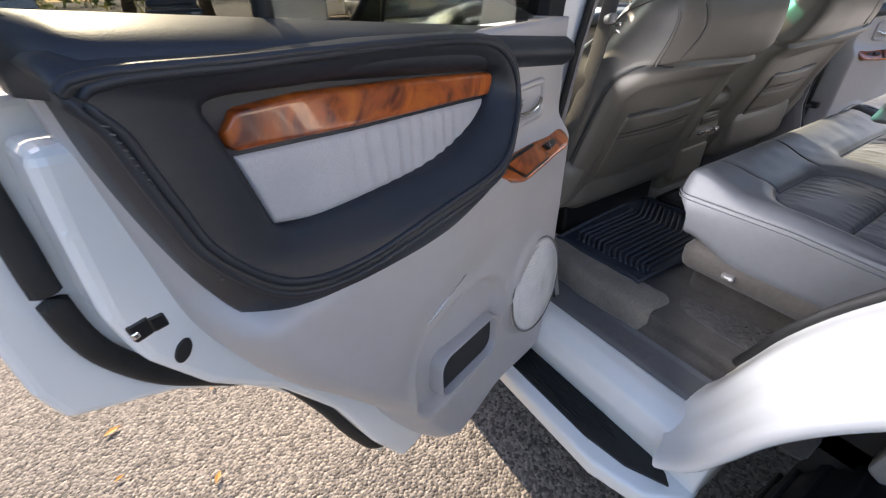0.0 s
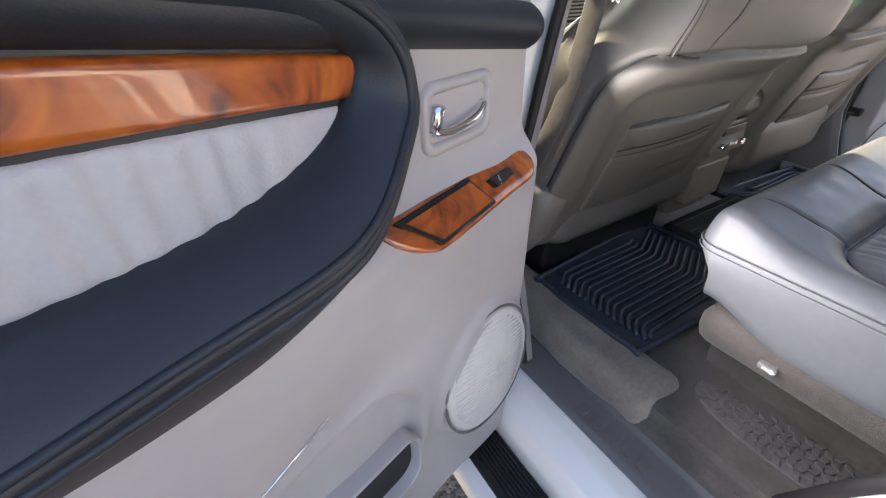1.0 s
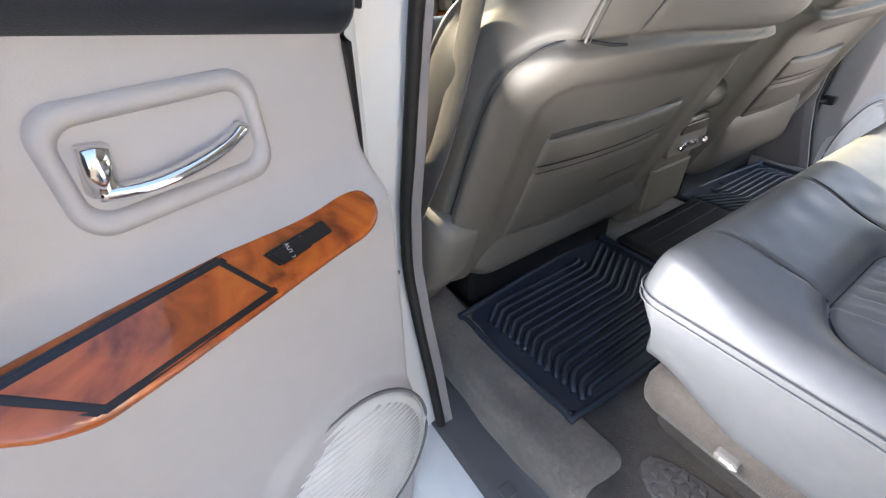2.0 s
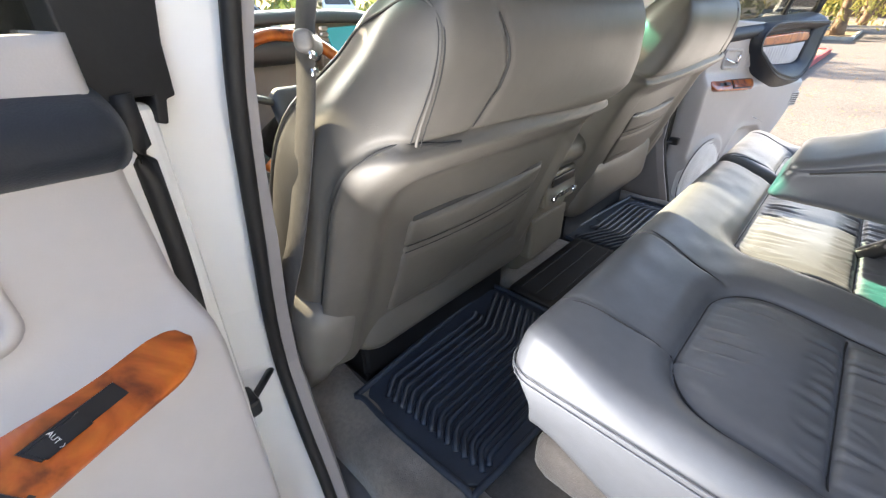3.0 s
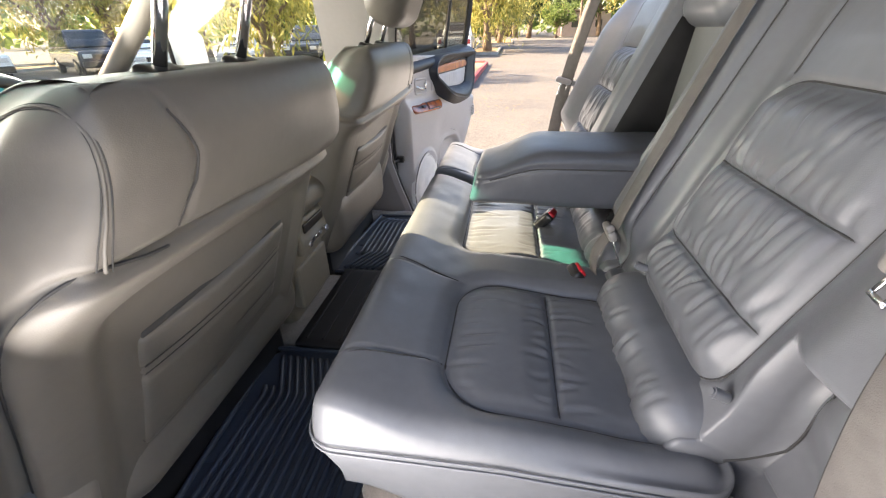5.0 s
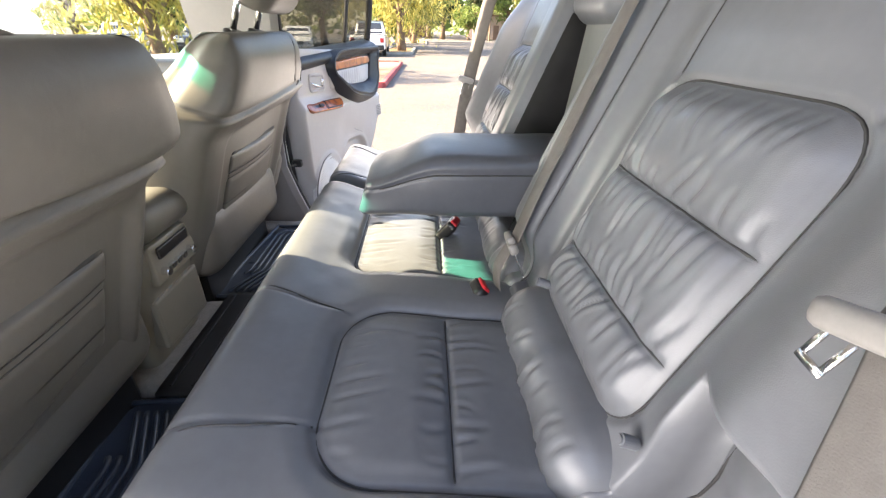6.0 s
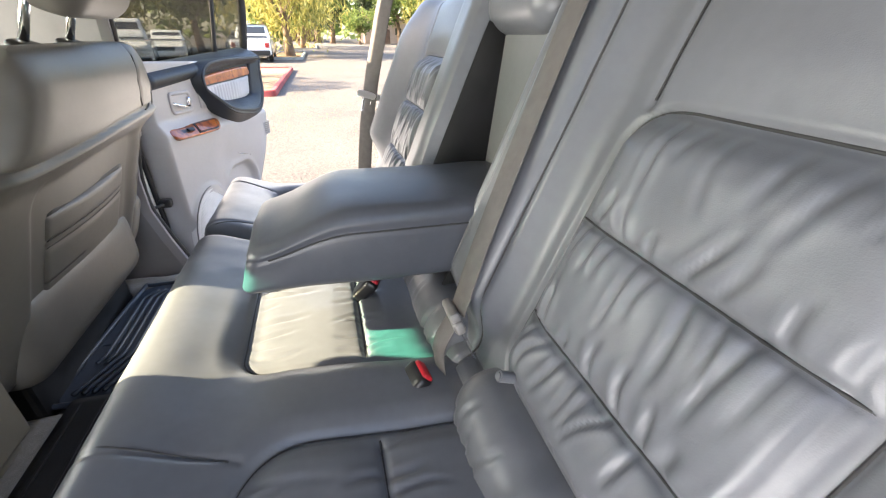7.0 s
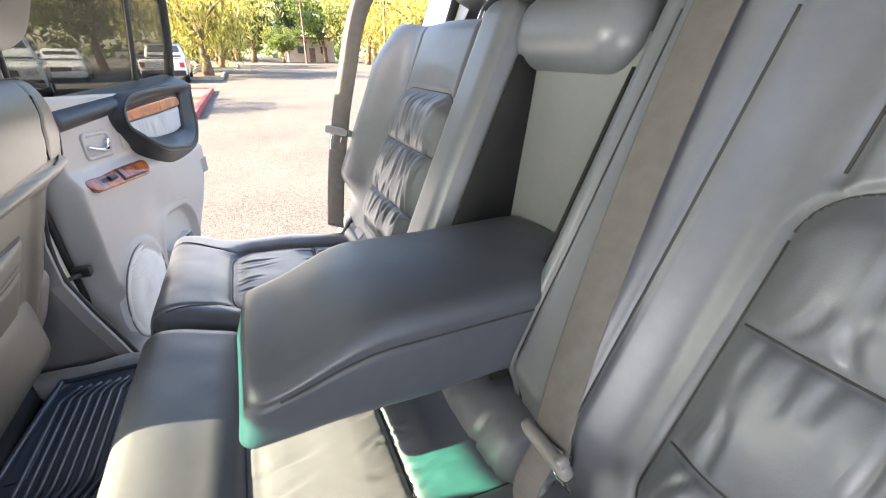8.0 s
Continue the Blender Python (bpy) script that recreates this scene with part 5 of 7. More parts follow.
    # stitched welt round the surround
    for off, rad, mm in ((0.0, 0.0030, M_SEAM), (0.10, 0.0042, M_BLACK_LEATHER), (-0.14, 0.0042, M_BLACK_LEATHER)):
        if off >= 0:
            line, depth = crest + (inner - crest) * off, dep_c + (dep_i - dep_c) * (0.25 * off + 0.75 * (1 - math.cos(off * math.pi / 2)))
        else:
            line, depth = crest + (outer - crest) * -off, dep_o + (dep_c - dep_o) * math.sin((1 + off) * math.pi / 2)
        V, F = tube(W(line[:, 0], depth - 0.0012, line[:, 1]), rad, 8, True)
        put("welt", V, F, mm)
    # stitching up the rear edge
    for i in range(26):
        f = i / 25
        u0, z0 = 0.822 + 0.030 * f, 1.19 + 0.135 * f
        c = W(u0, 0.1415, z0)
        e = W(u0 - 0.004, 0.142, z0 - 0.0015)
        V, F = tube(np.array([c, e]), 0.0006, 5)
        put("stitch", V, F, M_SCUFF)

    # burl wood strip and pale insert
    def inset(name, top, bot, m, lab, w0, bulge, folds=0.0, n1=70, n2=16):
        t, b = resample(np.array(top), n1), resample(np.array(bot), n1)
        q = np.linspace(0, 1, n2)[None, :, None]
        C = t[:, None] + (b - t)[:, None] * q
        e = np.minimum(np.linspace(0, 1, n1), 1 - np.linspace(0, 1, n1))[:, None] / 0.012
        f = np.minimum(q[..., 0], 1 - q[..., 0]) / 0.16
        kk = np.clip(np.minimum(e, f), 0, 1)
        ww = w0 + bulge * np.sqrt(1 - (1 - kk) ** 2)
        if folds:
            ww = ww + folds * np.sin(C[..., 0] * 2 * math.pi / 0.023 + 2.5 * vnoise(C[..., 0] * 30, C[..., 1] * 12, 5)) * kk * 0.35 * (0.4 + vnoise(C[..., 0] * 14, C[..., 1] * 9, 9)) * sstep(0.70, 0.60, C[..., 0]) * sstep(0.40, 0.48, C[..., 0])
        Vp, Fp = slab(W(C[..., 0], ww, C[..., 1]), tuple(-0.02 * N))
        return put(name, Vp, Fp[:, ::-1], m, lab)

    inset("wood_trim", [(0.773, 1.295), (0.759, 1.312), (0.694, 1.313), (0.633, 1.308), (0.527, 1.299), (0.421, 1.288), (0.335, 1.278)], [(0.773, 1.285), (0.765, 1.277), (0.694, 1.271), (0.626, 1.265), (0.527, 1.259), (0.430, 1.254), (0.335, 1.246)], M_WOOD, "glossy burl wood trim", 0.1105, 0.009)
    inset("insert", [(0.769, 1.276), (0.697, 1.270), (0.630, 1.264), (0.511, 1.257), (0.335, 1.245)], [(0.749, 1.198), (0.698, 1.184), (0.609, 1.180), (0.528, 1.178), (0.335, 1.175)], M_INSERT, "pale grey gathered leather insert", 0.1065, 0.008, 0.004, 220, 24)

    # inner release: bezel ring, cup and chrome lever
    def rr(u0, u1, z0, z1, r, k=6):
        out = []
        for cu, cz, a0 in ((u1 - r, z1 - r, 0), (u0 + r, z1 - r, 90), (u0 + r, z0 + r, 180), (u1 - r, z0 + r, 270)):
            out += [(cu + r * math.cos(radians(a0 + 90 * j / k)), cz + r * math.sin(radians(a0 + 90 * j / k))) for j in range(k + 1)]
        return out

    o1, o2, o3 = (np.array(rr(0.163, 0.286, 1.171, 1.245, 0.018)), np.array(rr(0.169, 0.279, 1.179, 1.237, 0.014)), np.array(rr(0.173, 0.275, 1.184, 1.232, 0.012)))
    rows = [(o1, 0.104), (o1 * 0.985 + np.array([0.223, 1.2075]) * 0.015, 0.114), (o2, 0.1165), (o3, 0.111), (o3, 0.096)]
    P = np.stack([W(c[:, 0], np.full(len(c), dd), c[:, 1]) for c, dd in rows], 1)
    bez = put("handle_bezel", P.reshape(-1, 3), grid_faces(len(o1), len(rows), True)[:, ::-1], M_PANEL, "grey plastic handle bezel")
    pr("handle_cup", [tuple(p) for p in o3], 0.088, 0.101, M_TRIM, "grey recessed cup", bez)
    lev = smooth_curve([(0.268, 1.196), (0.246, 1.194), (0.219, 1.197), (0.192, 1.203), (0.179, 1.209)], 24)
    V, F = tube(W(lev[:, 0], 0.119 - 0.008 * np.linspace(-1, 1, 24) ** 2, lev[:, 1]), 0.0068, 10, flat=0.7)
    put("release_lever", V, F, M_CHROME, "chrome release lever", bez)
    V, F = tube(W(np.array([0.266, 0.262]), np.array([0.110, 0.115]), np.array([1.196, 1.222])), 0.008, 8)
    put("lever_root", V, F, M_CHROME, "", bez)
    pr("lock_tab", rr(0.236, 0.257, 1.207, 1.224, 0.004, 3), 0.098, 0.109, M_PANEL, "", bez, bevel=0.002)
    pr("red_mark", rr(0.240, 0.252, 1.211, 1.221, 0.001, 2), 0.105, 0.1096, M_RED, "", bez)

    # switch plate in burl wood, ashtray lid and window switch, lying on the shelf
    uA = np.linspace(0, 1, 60)
    cu = 0.092 + 0.276 * uA
    half = 0.0325 * np.sqrt(np.clip(1 - (1 - np.clip(uA / 0.15, 0, 1)) ** 2.2, 0, 1)) * np.sqrt(np.clip(1 - (1 - np.clip((1 - uA) / 0.09, 0, 1)) ** 2, 0, 1))
    cz = 1.117 + 0.004 * uA
    cw = 0.128 + 0.018 * sstep(0.0, 1.0, uA)
    q = np.linspace(-1, 1, 15)[None, :]
    PU = cu[:, None] + 0.028 * q * uA[:, None] * half[:, None] / 0.0375
    PW = cw[:, None] - 0.56 * q * half[:, None]
    PZ = cz[:, None] + 0.54 * q * half[:, None]
    dome = 0.005 * np.sqrt(np.clip(1 - q**4, 0, 1)) * np.clip(half[:, None] / 0.0375, 0, 1)
    tip = 0.006 * (1 - uA[:, None]) ** 6
    PW, PZ = PW + dome * 0.86 + 0.004 + tip * 0.86, PZ + dome * 0.51 + 0.002 + tip * 0.51
    Vp, Fp = slab(W(PU, PW, PZ), tuple(-0.012 * N + np.array([0, 0, -0.006])))
    plate = put("switch_plate", Vp, Fp, M_WOOD, "glossy burl wood switch plate")

    def on_plate(u, q, lift):
        i = np.clip((np.asarray(u) - 0.092) / 0.276, 0, 1)
        zc, wc = 1.117 + 0.004 * i, 0.128 + 0.018 * sstep(0, 1, i)
        u = np.asarray(u) + 0.028 * q / 0.0375 * i
        return W(u, wc - 0.56 * q + 0.004 + (0.005 + lift) * 0.86, zc + 0.54 * q + 0.002 + (0.005 + lift) * 0.51)

    def plate_box(name, u0, u1, q0, q1, l0, l1, m, lab="", parent=plate, bevel=0.002):
        bm = bmesh.new()
        vs = [bm.verts.new(tuple(on_plate(u, qq, l))) for l in (l0, l1) for u, qq in ((u0, q0), (u1, q0), (u1, q1), (u0, q1))]
        for f in ((3, 2, 1, 0), (4, 5, 6, 7), (0, 1, 5, 4), (1, 2, 6, 5), (2, 3, 7, 6), (3, 0, 4, 7)):
            bm.faces.new([vs[j] for j in f])
        bmesh.ops.bevel(bm, geom=list(bm.edges), offset=bevel, segments=2, affect="EDGES", clamp_overlap=True)
        return part(name, bm, m, parent, lab)

    plate_box("ashtray_gap", 0.220, 0.343, -0.0265, 0.0275, -0.004, 0.0012, M_PLASTIC)
    plate_box("ashtray_lid", 0.224, 0.338, -0.0235, 0.0245, -0.004, 0.0035, M_WOOD, "wooden ashtray lid", bevel=0.003)
    plate_box("switch_well", 0.146, 0.205, -0.0100, 0.0110, -0.004, 0.0014, M_PLASTIC, "black switch well")
    plate_box("window_switch", 0.172, 0.203, -0.0080, 0.0090, 0.0, 0.0075, M_PLASTIC, "black window switch marked AUTO")
    if side < 0:
        txt = bpy.data.curves.new("auto_mark", "FONT")
        txt.body, txt.size, txt.align_x, txt.align_y, txt.extrude = "AUTO", 0.0044, "CENTER", "CENTER", 0.0002
        tmp = new("auto_mark", txt)
        me = bpy.data.meshes.new_from_object(tmp.evaluated_get(bpy.context.evaluated_depsgraph_get()))
        bpy.data.objects.remove(tmp)
        c = on_plate(0.190, 0.0005, 0.0080)
        xa = on_plate(0.189, 0.0005, 0.0080) - c
        xa /= np.linalg.norm(xa)
        nn = on_plate(0.190, 0.0005, 0.0180) - c
        nn /= np.linalg.norm(nn)
        # letters read across the switch
        ya = np.cross(nn, xa)
        co = np.array([tuple(v.co) for v in me.vertices])
        Vt = c - co[:, :1] * ya + co[:, 1:2] * xa + co[:, 2:] * nn
        mesh_part("auto_mark", Vt, [list(p.vertices) for p in me.polygons], M_INK, plate, "white AUTO lettering", smooth=False)

    # speaker grille with fine ribs, and the open bin
    a = np.linspace(0, 2 * np.pi, 64, endpoint=False)
    def sp_pt(r, dw):
        u = 0.175 + 0.117 * r * np.cos(a)
        zz = 0.775 + 0.30 * (u - 0.175) + 0.131 * r * np.sin(a)
        return W(u, dw, zz)
    ww = w_at(0.175, 0.775)
    P = np.stack([sp_pt(r, ww + dw) for r, dw in ((1.02, -0.02), (1.02, 0.001), (0.97, 0.006), (0.90, 0.004), (0.88, 0.0055), (0.45, 0.010), (0.02, 0.012))], 1)
    grille = put("speaker_grille", P.reshape(-1, 3), np.vstack([grid_faces(64, 7, True)[:, ::-1]]).tolist() + [[i * 7 + 6 for i in range(64)]], M_GRILLE, "light grey oval speaker grille")
    rim = sp_pt(1.05, ww + 0.0035)
    V, F = tube(rim, 0.0024, 6, True)
    put("grille_rim", V, F, M_SCUFF, "grey grille edge", grille)
    for kk in range(-12, 13):
        zz = kk / 13.0
        hw = math.sqrt(1 - zz * zz) * 0.88
        us = np.linspace(0.175 - 0.117 * hw, 0.175 + 0.117 * hw, 8)
        zc = 0.775 + 0.30 * (us - 0.175) + 0.131 * 0.9 * zz
        r = np.hypot((us - 0.175) / 0.117, zz)
        V, F = tube(W(us, ww + 0.0125 - 0.0075 * r, zc), 0.0016, 5)
        put("grille_rib", V, F, M_GRILLE, "", grille)
    bo = np.array(rr(0.352, 0.548, 0.725, 0.832, 0.030))
    bo[:, 1] += 0.10 * (bo[:, 0] - 0.45)
    wb = w_at(0.45, 0.78)
    inner_b = bo * 0.95 + bo.mean(0) * 0.05
    rows = [(bo, wb - 0.03), (bo, wb + 0.026), (bo * 0.985 + bo.mean(0) * 0.015, wb + 0.030), (inner_b, wb + 0.026), (inner_b, wb - 0.012)]
    P = np.stack([W(c[:, 0], np.full(len(c), dd), c[:, 1]) for c, dd in rows], 1)
    bin_ = put("door_bin", P.reshape(-1, 3), grid_faces(len(bo), len(rows), True)[:, ::-1], M_PANEL, "grey rimmed door bin")
    pr("bin_floor", [tuple(p) for p in inner_b], wb - 0.014, wb + 0.010, M_RUBBER, "black bin interior", bin_)
    # bright edge strip above the bin
    V, F = tube(W(np.array([0.575, 0.47]), np.array([w_at(0.575, 0.955) + 0.001, w_at(0.47, 0.985) + 0.001]), np.array([0.955, 0.985])), 0.0012, 6)
    put("trim_line", V, F, M_CHROME, "thin bright trim line")
    if side > 0:
        lab_o = rr(0.735, 0.80, 1.015, 1.075, 0.003, 2)
        wl = max(w_at(0.735, 1.02), w_at(0.80, 1.07)) + 0.001
        paper = pr("caution_label", lab_o, wl - 0.012, wl, M_INSERT, "white printed caution label")
        for kk in range(6):
            zz = 1.067 - 0.0088 * kk
            pr("print_line", rr(0.740, 0.795, zz - 0.002, zz + 0.002, 0.001, 1), wl, wl + 0.0006, M_PLASTIC, "", paper)

    # window frame, divider and glass
    def bar(name, pts, r, m, flat=1.0, lab=""):
        p = smooth_curve(np.array(pts, float), 24)
        V, F = tube(W(p[:, 0], p[:, 1], p[:, 2]), r, 10, False, flat)
        return put(name, V, F, m, lab)
    bar("window_frame", [(0.03, 0.02, 1.30), (0.04, 0.055, 1.50), (0.06, 0.10, 1.74), (0.30, 0.11, 1.765), (0.70, 0.11, 1.765), (0.88, 0.10, 1.73), (0.94, 0.062, 1.52), (0.938, 0.03, 1.34)], 0.017, M_RUBBER, 1.0, "black window frame")
    bar("window_divider", [(0.664, 0.032, 1.33), (0.662, 0.060, 1.50), (0.645, 0.105, 1.75)], 0.010, M_RUBBER, 1.0, "black window divider")
    foot = [(-0.033, 1.40), (-0.017, 1.323), (-0.015, 1.282), (-0.006, 1.280), (-0.001, 1.260), (0.008, 1.263), (0.004, 1.285), (0.052, 1.287), (0.055, 1.40)]
    pr("frame_foot", foot, -0.02, 0.056, M_RUBBER, "black foot of the window frame", bevel=0.002)
    fs = smooth_curve(np.array([(0.030, 1.29), (0.030, 1.21), (0.032, 1.13), (0.040, 1.02), (0.046, 0.90), (0.068, 0.76), (0.12, 0.63), (0.20, 0.53)]), 60)
    V, F = tube(W(fs[:, 0], np.full(60, 0.054), fs[:, 1]), 0.0095, 8)
    put("door_seal", V, F, M_RUBBER, "black rubber seal")
    tilt = lambda zz: 0.030 + 0.185 * (np.asarray(zz) - 1.34)
    g = [(0.05, 1.33), (0.656, 1.34), (0.638, 1.745), (0.07, 1.745)]
    def glass(name, o):
        bm = bmesh.new()
        f = [bm.verts.new(tuple(W(u, float(tilt(zz)), zz))) for u, zz in o]
        k = [bm.verts.new(tuple(W(u, float(tilt(zz)) - 0.004, zz))) for u, zz in o]
        bm.faces.new(f); bm.faces.new(k[::-1])
        for i in range(len(o)):
            j = (i + 1) % len(o)
            bm.faces.new((f[i], k[i], k[j], f[j]))
        return part(name, bm, M_DARKGLASS, door, "tinted window glass")
    glass("window_glass", g)
    glass("quarter_glass", [(0.673, 1.34), (0.930, 1.345), (0.935, 1.52), (0.875, 1.72), (0.655, 1.745)])
    return door


rear_door(-1, (-0.86, 0.02), 20.0, 0.0, 0.0, "open white rear door, grey and black panel with burl wood")
rear_door(1, (0.861, 0.086), 16.0, -0.021, 0.045, "open white rear door, grey panel with loop handle and wood")


# ---- closed front doors ----
def front_door(s):
    d = thing("front_door", (s * 0.86, 0.6, 0.5), "closed white front door with grey panel and burl wood", "car door", "front doors")
    o = [(0.165, 0.50), (1.20, 0.50), (1.28, 0.80), (1.27, 1.24), (0.165, 1.30)]
    part("outer_skin", prism(o, lambda a, b, t: (t, a, b), s * 0.90, s * 0.94, 0.012, 3), M_WHITE, d, "white painted outer skin")
    x0, x1 = sorted((s * 0.80, s * 0.90))
    V, n, F = rbox((x0, 0.17, 0.53), (x1, 1.18, 1.16), 0.03, 0.03)
    mesh_part("inner_panel", V, F, M_PANEL, d, "light grey door panel")
    x0, x1 = sorted((s * 0.775, s * 0.90))
    V, n, F = rbox((x0, 0.17, 1.15), (x1, 1.22, 1.275), 0.035, 0.025)
    mesh_part("belt_cap", V, F, M_BLACK_LEATHER, d, "black padded belt line cap")
    x0, x1 = sorted((s * 0.76, s * 0.82))
    V, n, F = rbox((x0, 0.25, 1.105), (x1, 0.85, 1.165), 0.02, 0.02)
    mesh_part("wood_trim", V, F, M_WOOD, d, "burl wood strip")
    x0, x1 = sorted((s * 0.73, s * 0.82))
    V, n, F = rbox((x0, 0.22, 0.96), (x1, 0.80, 1.03), 0.03, 0.02)
    mesh_part("armrest", V, F, M_PANEL, d, "grey door armrest")
    fr = smooth_curve([(s * 0.80, 0.19, 1.27), (s * 0.75, 0.17, 1.52), (s * 0.70, 0.17, 1.73), (s * 0.69, 0.45, 1.75), (s * 0.70, 0.66, 1.70), (s * 0.75, 0.98, 1.46), (s * 0.80, 1.22, 1.27)], 60)
    tubepart("window_frame", fr, 0.02, M_RUBBER, d, "black window frame")
    tubepart("window_divider", [(s * 0.80, 0.93, 1.27), (s * 0.76, 0.90, 1.50)], 0.008, M_RUBBER, d)
    bm = prism([(0.19, 1.27), (1.2, 1.27), (0.98, 1.47), (0.66, 1.71), (0.45, 1.745), (0.19, 1.73)], lambda a, b, t: (s * (0.80 - 0.21 * (b - 1.27)) + t, a, b), 0, 0.004)
    part("window_glass", bm, M_GLASS, d, "clear window glass")
    mir = rboxpart("mirror", tuple(min(a, b) for a, b in zip((s * 0.97, 1.02, 1.26), (s * 1.17, 1.10, 1.42))), tuple(max(a, b) for a, b in zip((s * 0.97, 1.02, 1.26), (s * 1.17, 1.10, 1.42))), 0.03, M_WHITE, d, "white door mirror", 0.02)
    part("mirror_arm", box_bm((min(s * 0.90, s * 1.0), 1.04, 1.255), (max(s * 0.90, s * 1.0), 1.09, 1.285), 0.01), M_PLASTIC, d)


for s in (-1, 1):
    front_door(s)


# ---- dashboard and steering wheel ----
def dashboard():
    d = thing("dashboard", (0, 0.95, 0.672), "grey dashboard with wood trim and a navigation screen", "dashboard")
    V, n, F = rbox((-0.79, 0.86, 0.80), (0.79, 1.30, 1.235), 0.07, 0.03)
    mesh_part("body", V, F, M_TRIM, d)
    V, n, F = rbox((-0.77, 0.80, 1.195), (0.77, 1.36, 1.262), 0.03, 0.03)
    mesh_part("top_pad", V, F, M_DASH, d, "slate padded dash top")
    # hooded cluster over screen and dials
    P = smooth_curve([(-0.57, 0.80, 1.245), (-0.50, 0.80, 1.30), (-0.36, 0.80, 1.325), (-0.15, 0.80, 1.330), (0.02, 0.80, 1.322), (0.10, 0.80, 1.29), (0.14, 0.80, 1.235)], 50)
    Q = P + np.array([0, 0.26, -0.02])
    S = np.stack([P + np.array([0, -0.005, -0.014]), P, P + np.array([0, 0.02, 0.012]), (P + Q) / 2 + np.array([0, 0, 0.015]), Q], 1)
    V, F = slab(S, (0, 0, -0.012))
    mesh_part("hood", V, F, M_DASH, d, "slate instrument hood")
    part("screen_surround", prism([(-0.175, 1.165), (0.105, 1.165), (0.085, 1.318), (-0.165, 1.318)], lambda a, b, t: (a, 0.806 + t + 0.25 * (b - 1.24), b), 0, 0.04, 0.006), M_CONSOLE, d, "beige screen surround")
    part("screen", prism([(-0.128, 1.212), (0.044, 1.208), (0.036, 1.296), (-0.134, 1.290)], lambda a, b, t: (a, 0.800 + t + 0.25 * (b - 1.24), b), 0, 0.01, 0.002), screen_material(), d, "navigation screen with a painted teal reflection")
    part("button_row", box_bm((-0.145, 0.782, 1.168), (0.095, 0.80, 1.192), 0.003), M_PLASTIC, d, "black button row")
    for k in range(5):
        part("button", box_bm((-0.125 + 0.045 * k, 0.776, 1.172), (-0.093 + 0.045 * k, 0.786, 1.188), 0.002), M_TRIM, d)
    for k in range(6):
        part("side_button", box_bm((-0.166, 0.786, 1.205 + 0.016 * k), (-0.145, 0.806, 1.216 + 0.016 * k), 0.002), M_TRIM, d)
    part("wood_panel", box_bm((-0.17, 0.805, 0.97), (0.13, 0.86, 1.160), 0.014, 3), M_WOOD, d, "burl wood centre panel")
    pan = part("control_panel", box_bm((-0.13, 0.798, 1.005), (0.10, 0.812, 1.115), 0.006), M_CONSOLE, d, "beige climate control panel")
    for x in (-0.095, 0.065):
        part("knob", cyl_bm((x, 0.80, 1.075), (x, 0.776, 1.075), 0.021, 24, 0.003), M_PLASTIC, pan)
    for k in range(4):
        part("key", box_bm((-0.06 + 0.024 * k, 0.792, 1.06), (-0.04 + 0.024 * k, 0.80, 1.088), 0.002), M_TRIM, pan)
    vent = part("air_vent", box_bm((0.115, 0.80, 1.17), (0.21, 0.85, 1.265), 0.008), M_PLASTIC, d, "black air vent")
    for k in range(6):
        part("slat", box_bm((0.122, 0.792, 1.182 + 0.013 * k), (0.203, 0.806, 1.188 + 0.013 * k), 0.001), M_TRIM, vent)
    tubepart("stalk", [(-0.30, 0.62, 1.16), (-0.21, 0.60, 1.15)], 0.006, M_PANEL, d)
    # shifter
    part("shifter", cyl_bm((-0.02, 0.62, 0.99), (-0.02, 0.60, 1.12), 0.012, 14), M_CHROME, d)
    rboxpart("shift_knob", (-0.05, 0.57, 1.10), (0.01, 0.64, 1.165), 0.025, M_BLACK_LEATHER, d, "", 0.01)
    return d


def screen_material():
    # teal base and weak emission stand in for a reflection on the screen
    m = mat("lcd_screen_reflection", (0.01, 0.06, 0.07), 0.12, var=0.05, var_scale=8)
    b = m.node_tree.nodes["Principled BSDF"]
    b.inputs["Emission Color"].default_value = (0.03, 0.22, 0.25, 1)
    b.inputs["Emission Strength"].default_value = 0.2
    return m


dashboard()


def steering_wheel():
    w = thing("steering_wheel", (-0.385, 0.56, 1.12), "wood and leather steering wheel", "steering wheel")
    M = Matrix.Translation((-0.385, 0.56, 1.12)) @ Matrix.Rotation(radians(-28), 4, "X")
    def pt(a, r=0.19, y=0.0):
        return M @ Vector((r * math.cos(a), y, r * math.sin(a)))
    for a0, a1, m, l in ((35, 145, M_WOOD, "wood rim section"), (145, 215, M_BLACK_LEATHER, "leather rim section"), (215, 325, M_WOOD, "wood rim section"), (325, 395, M_BLACK_LEATHER, "leather rim section")):
        pts = [tuple(pt(radians(t))) for t in np.linspace(a0, a1, 30)]
        V, F = tube(np.array(pts), 0.0155, 12, up=(0, 1, 0.5))
        mesh_part("rim", V, F, m, w, l)
    V, n, F = rbox((-0.085, -0.03, -0.07), (0.085, 0.03, 0.06), 0.028, 0.012)
    V = V @ np.array(M.to_3x3()).T + np.array(M.translation)
    mesh_part("hub", V, F, M_DASH, w, "dark slate airbag hub")
    for a in (20, 160, 230, 310):
        V, F = tube(np.array([tuple(pt(radians(a), 0.06)), tuple(pt(radians(a), 0.185))]), 0.016, 8, flat=0.6)
        mesh_part("spoke", V, F, M_DASH, w)
    V, F = tube(np.array([tuple(pt(0, 0, 0.02)), tuple(pt(0, 0, 0.34))]), 0.04, 16)
    mesh_part("column", V, F, M_PLASTIC, w, "black steering column")


steering_wheel()


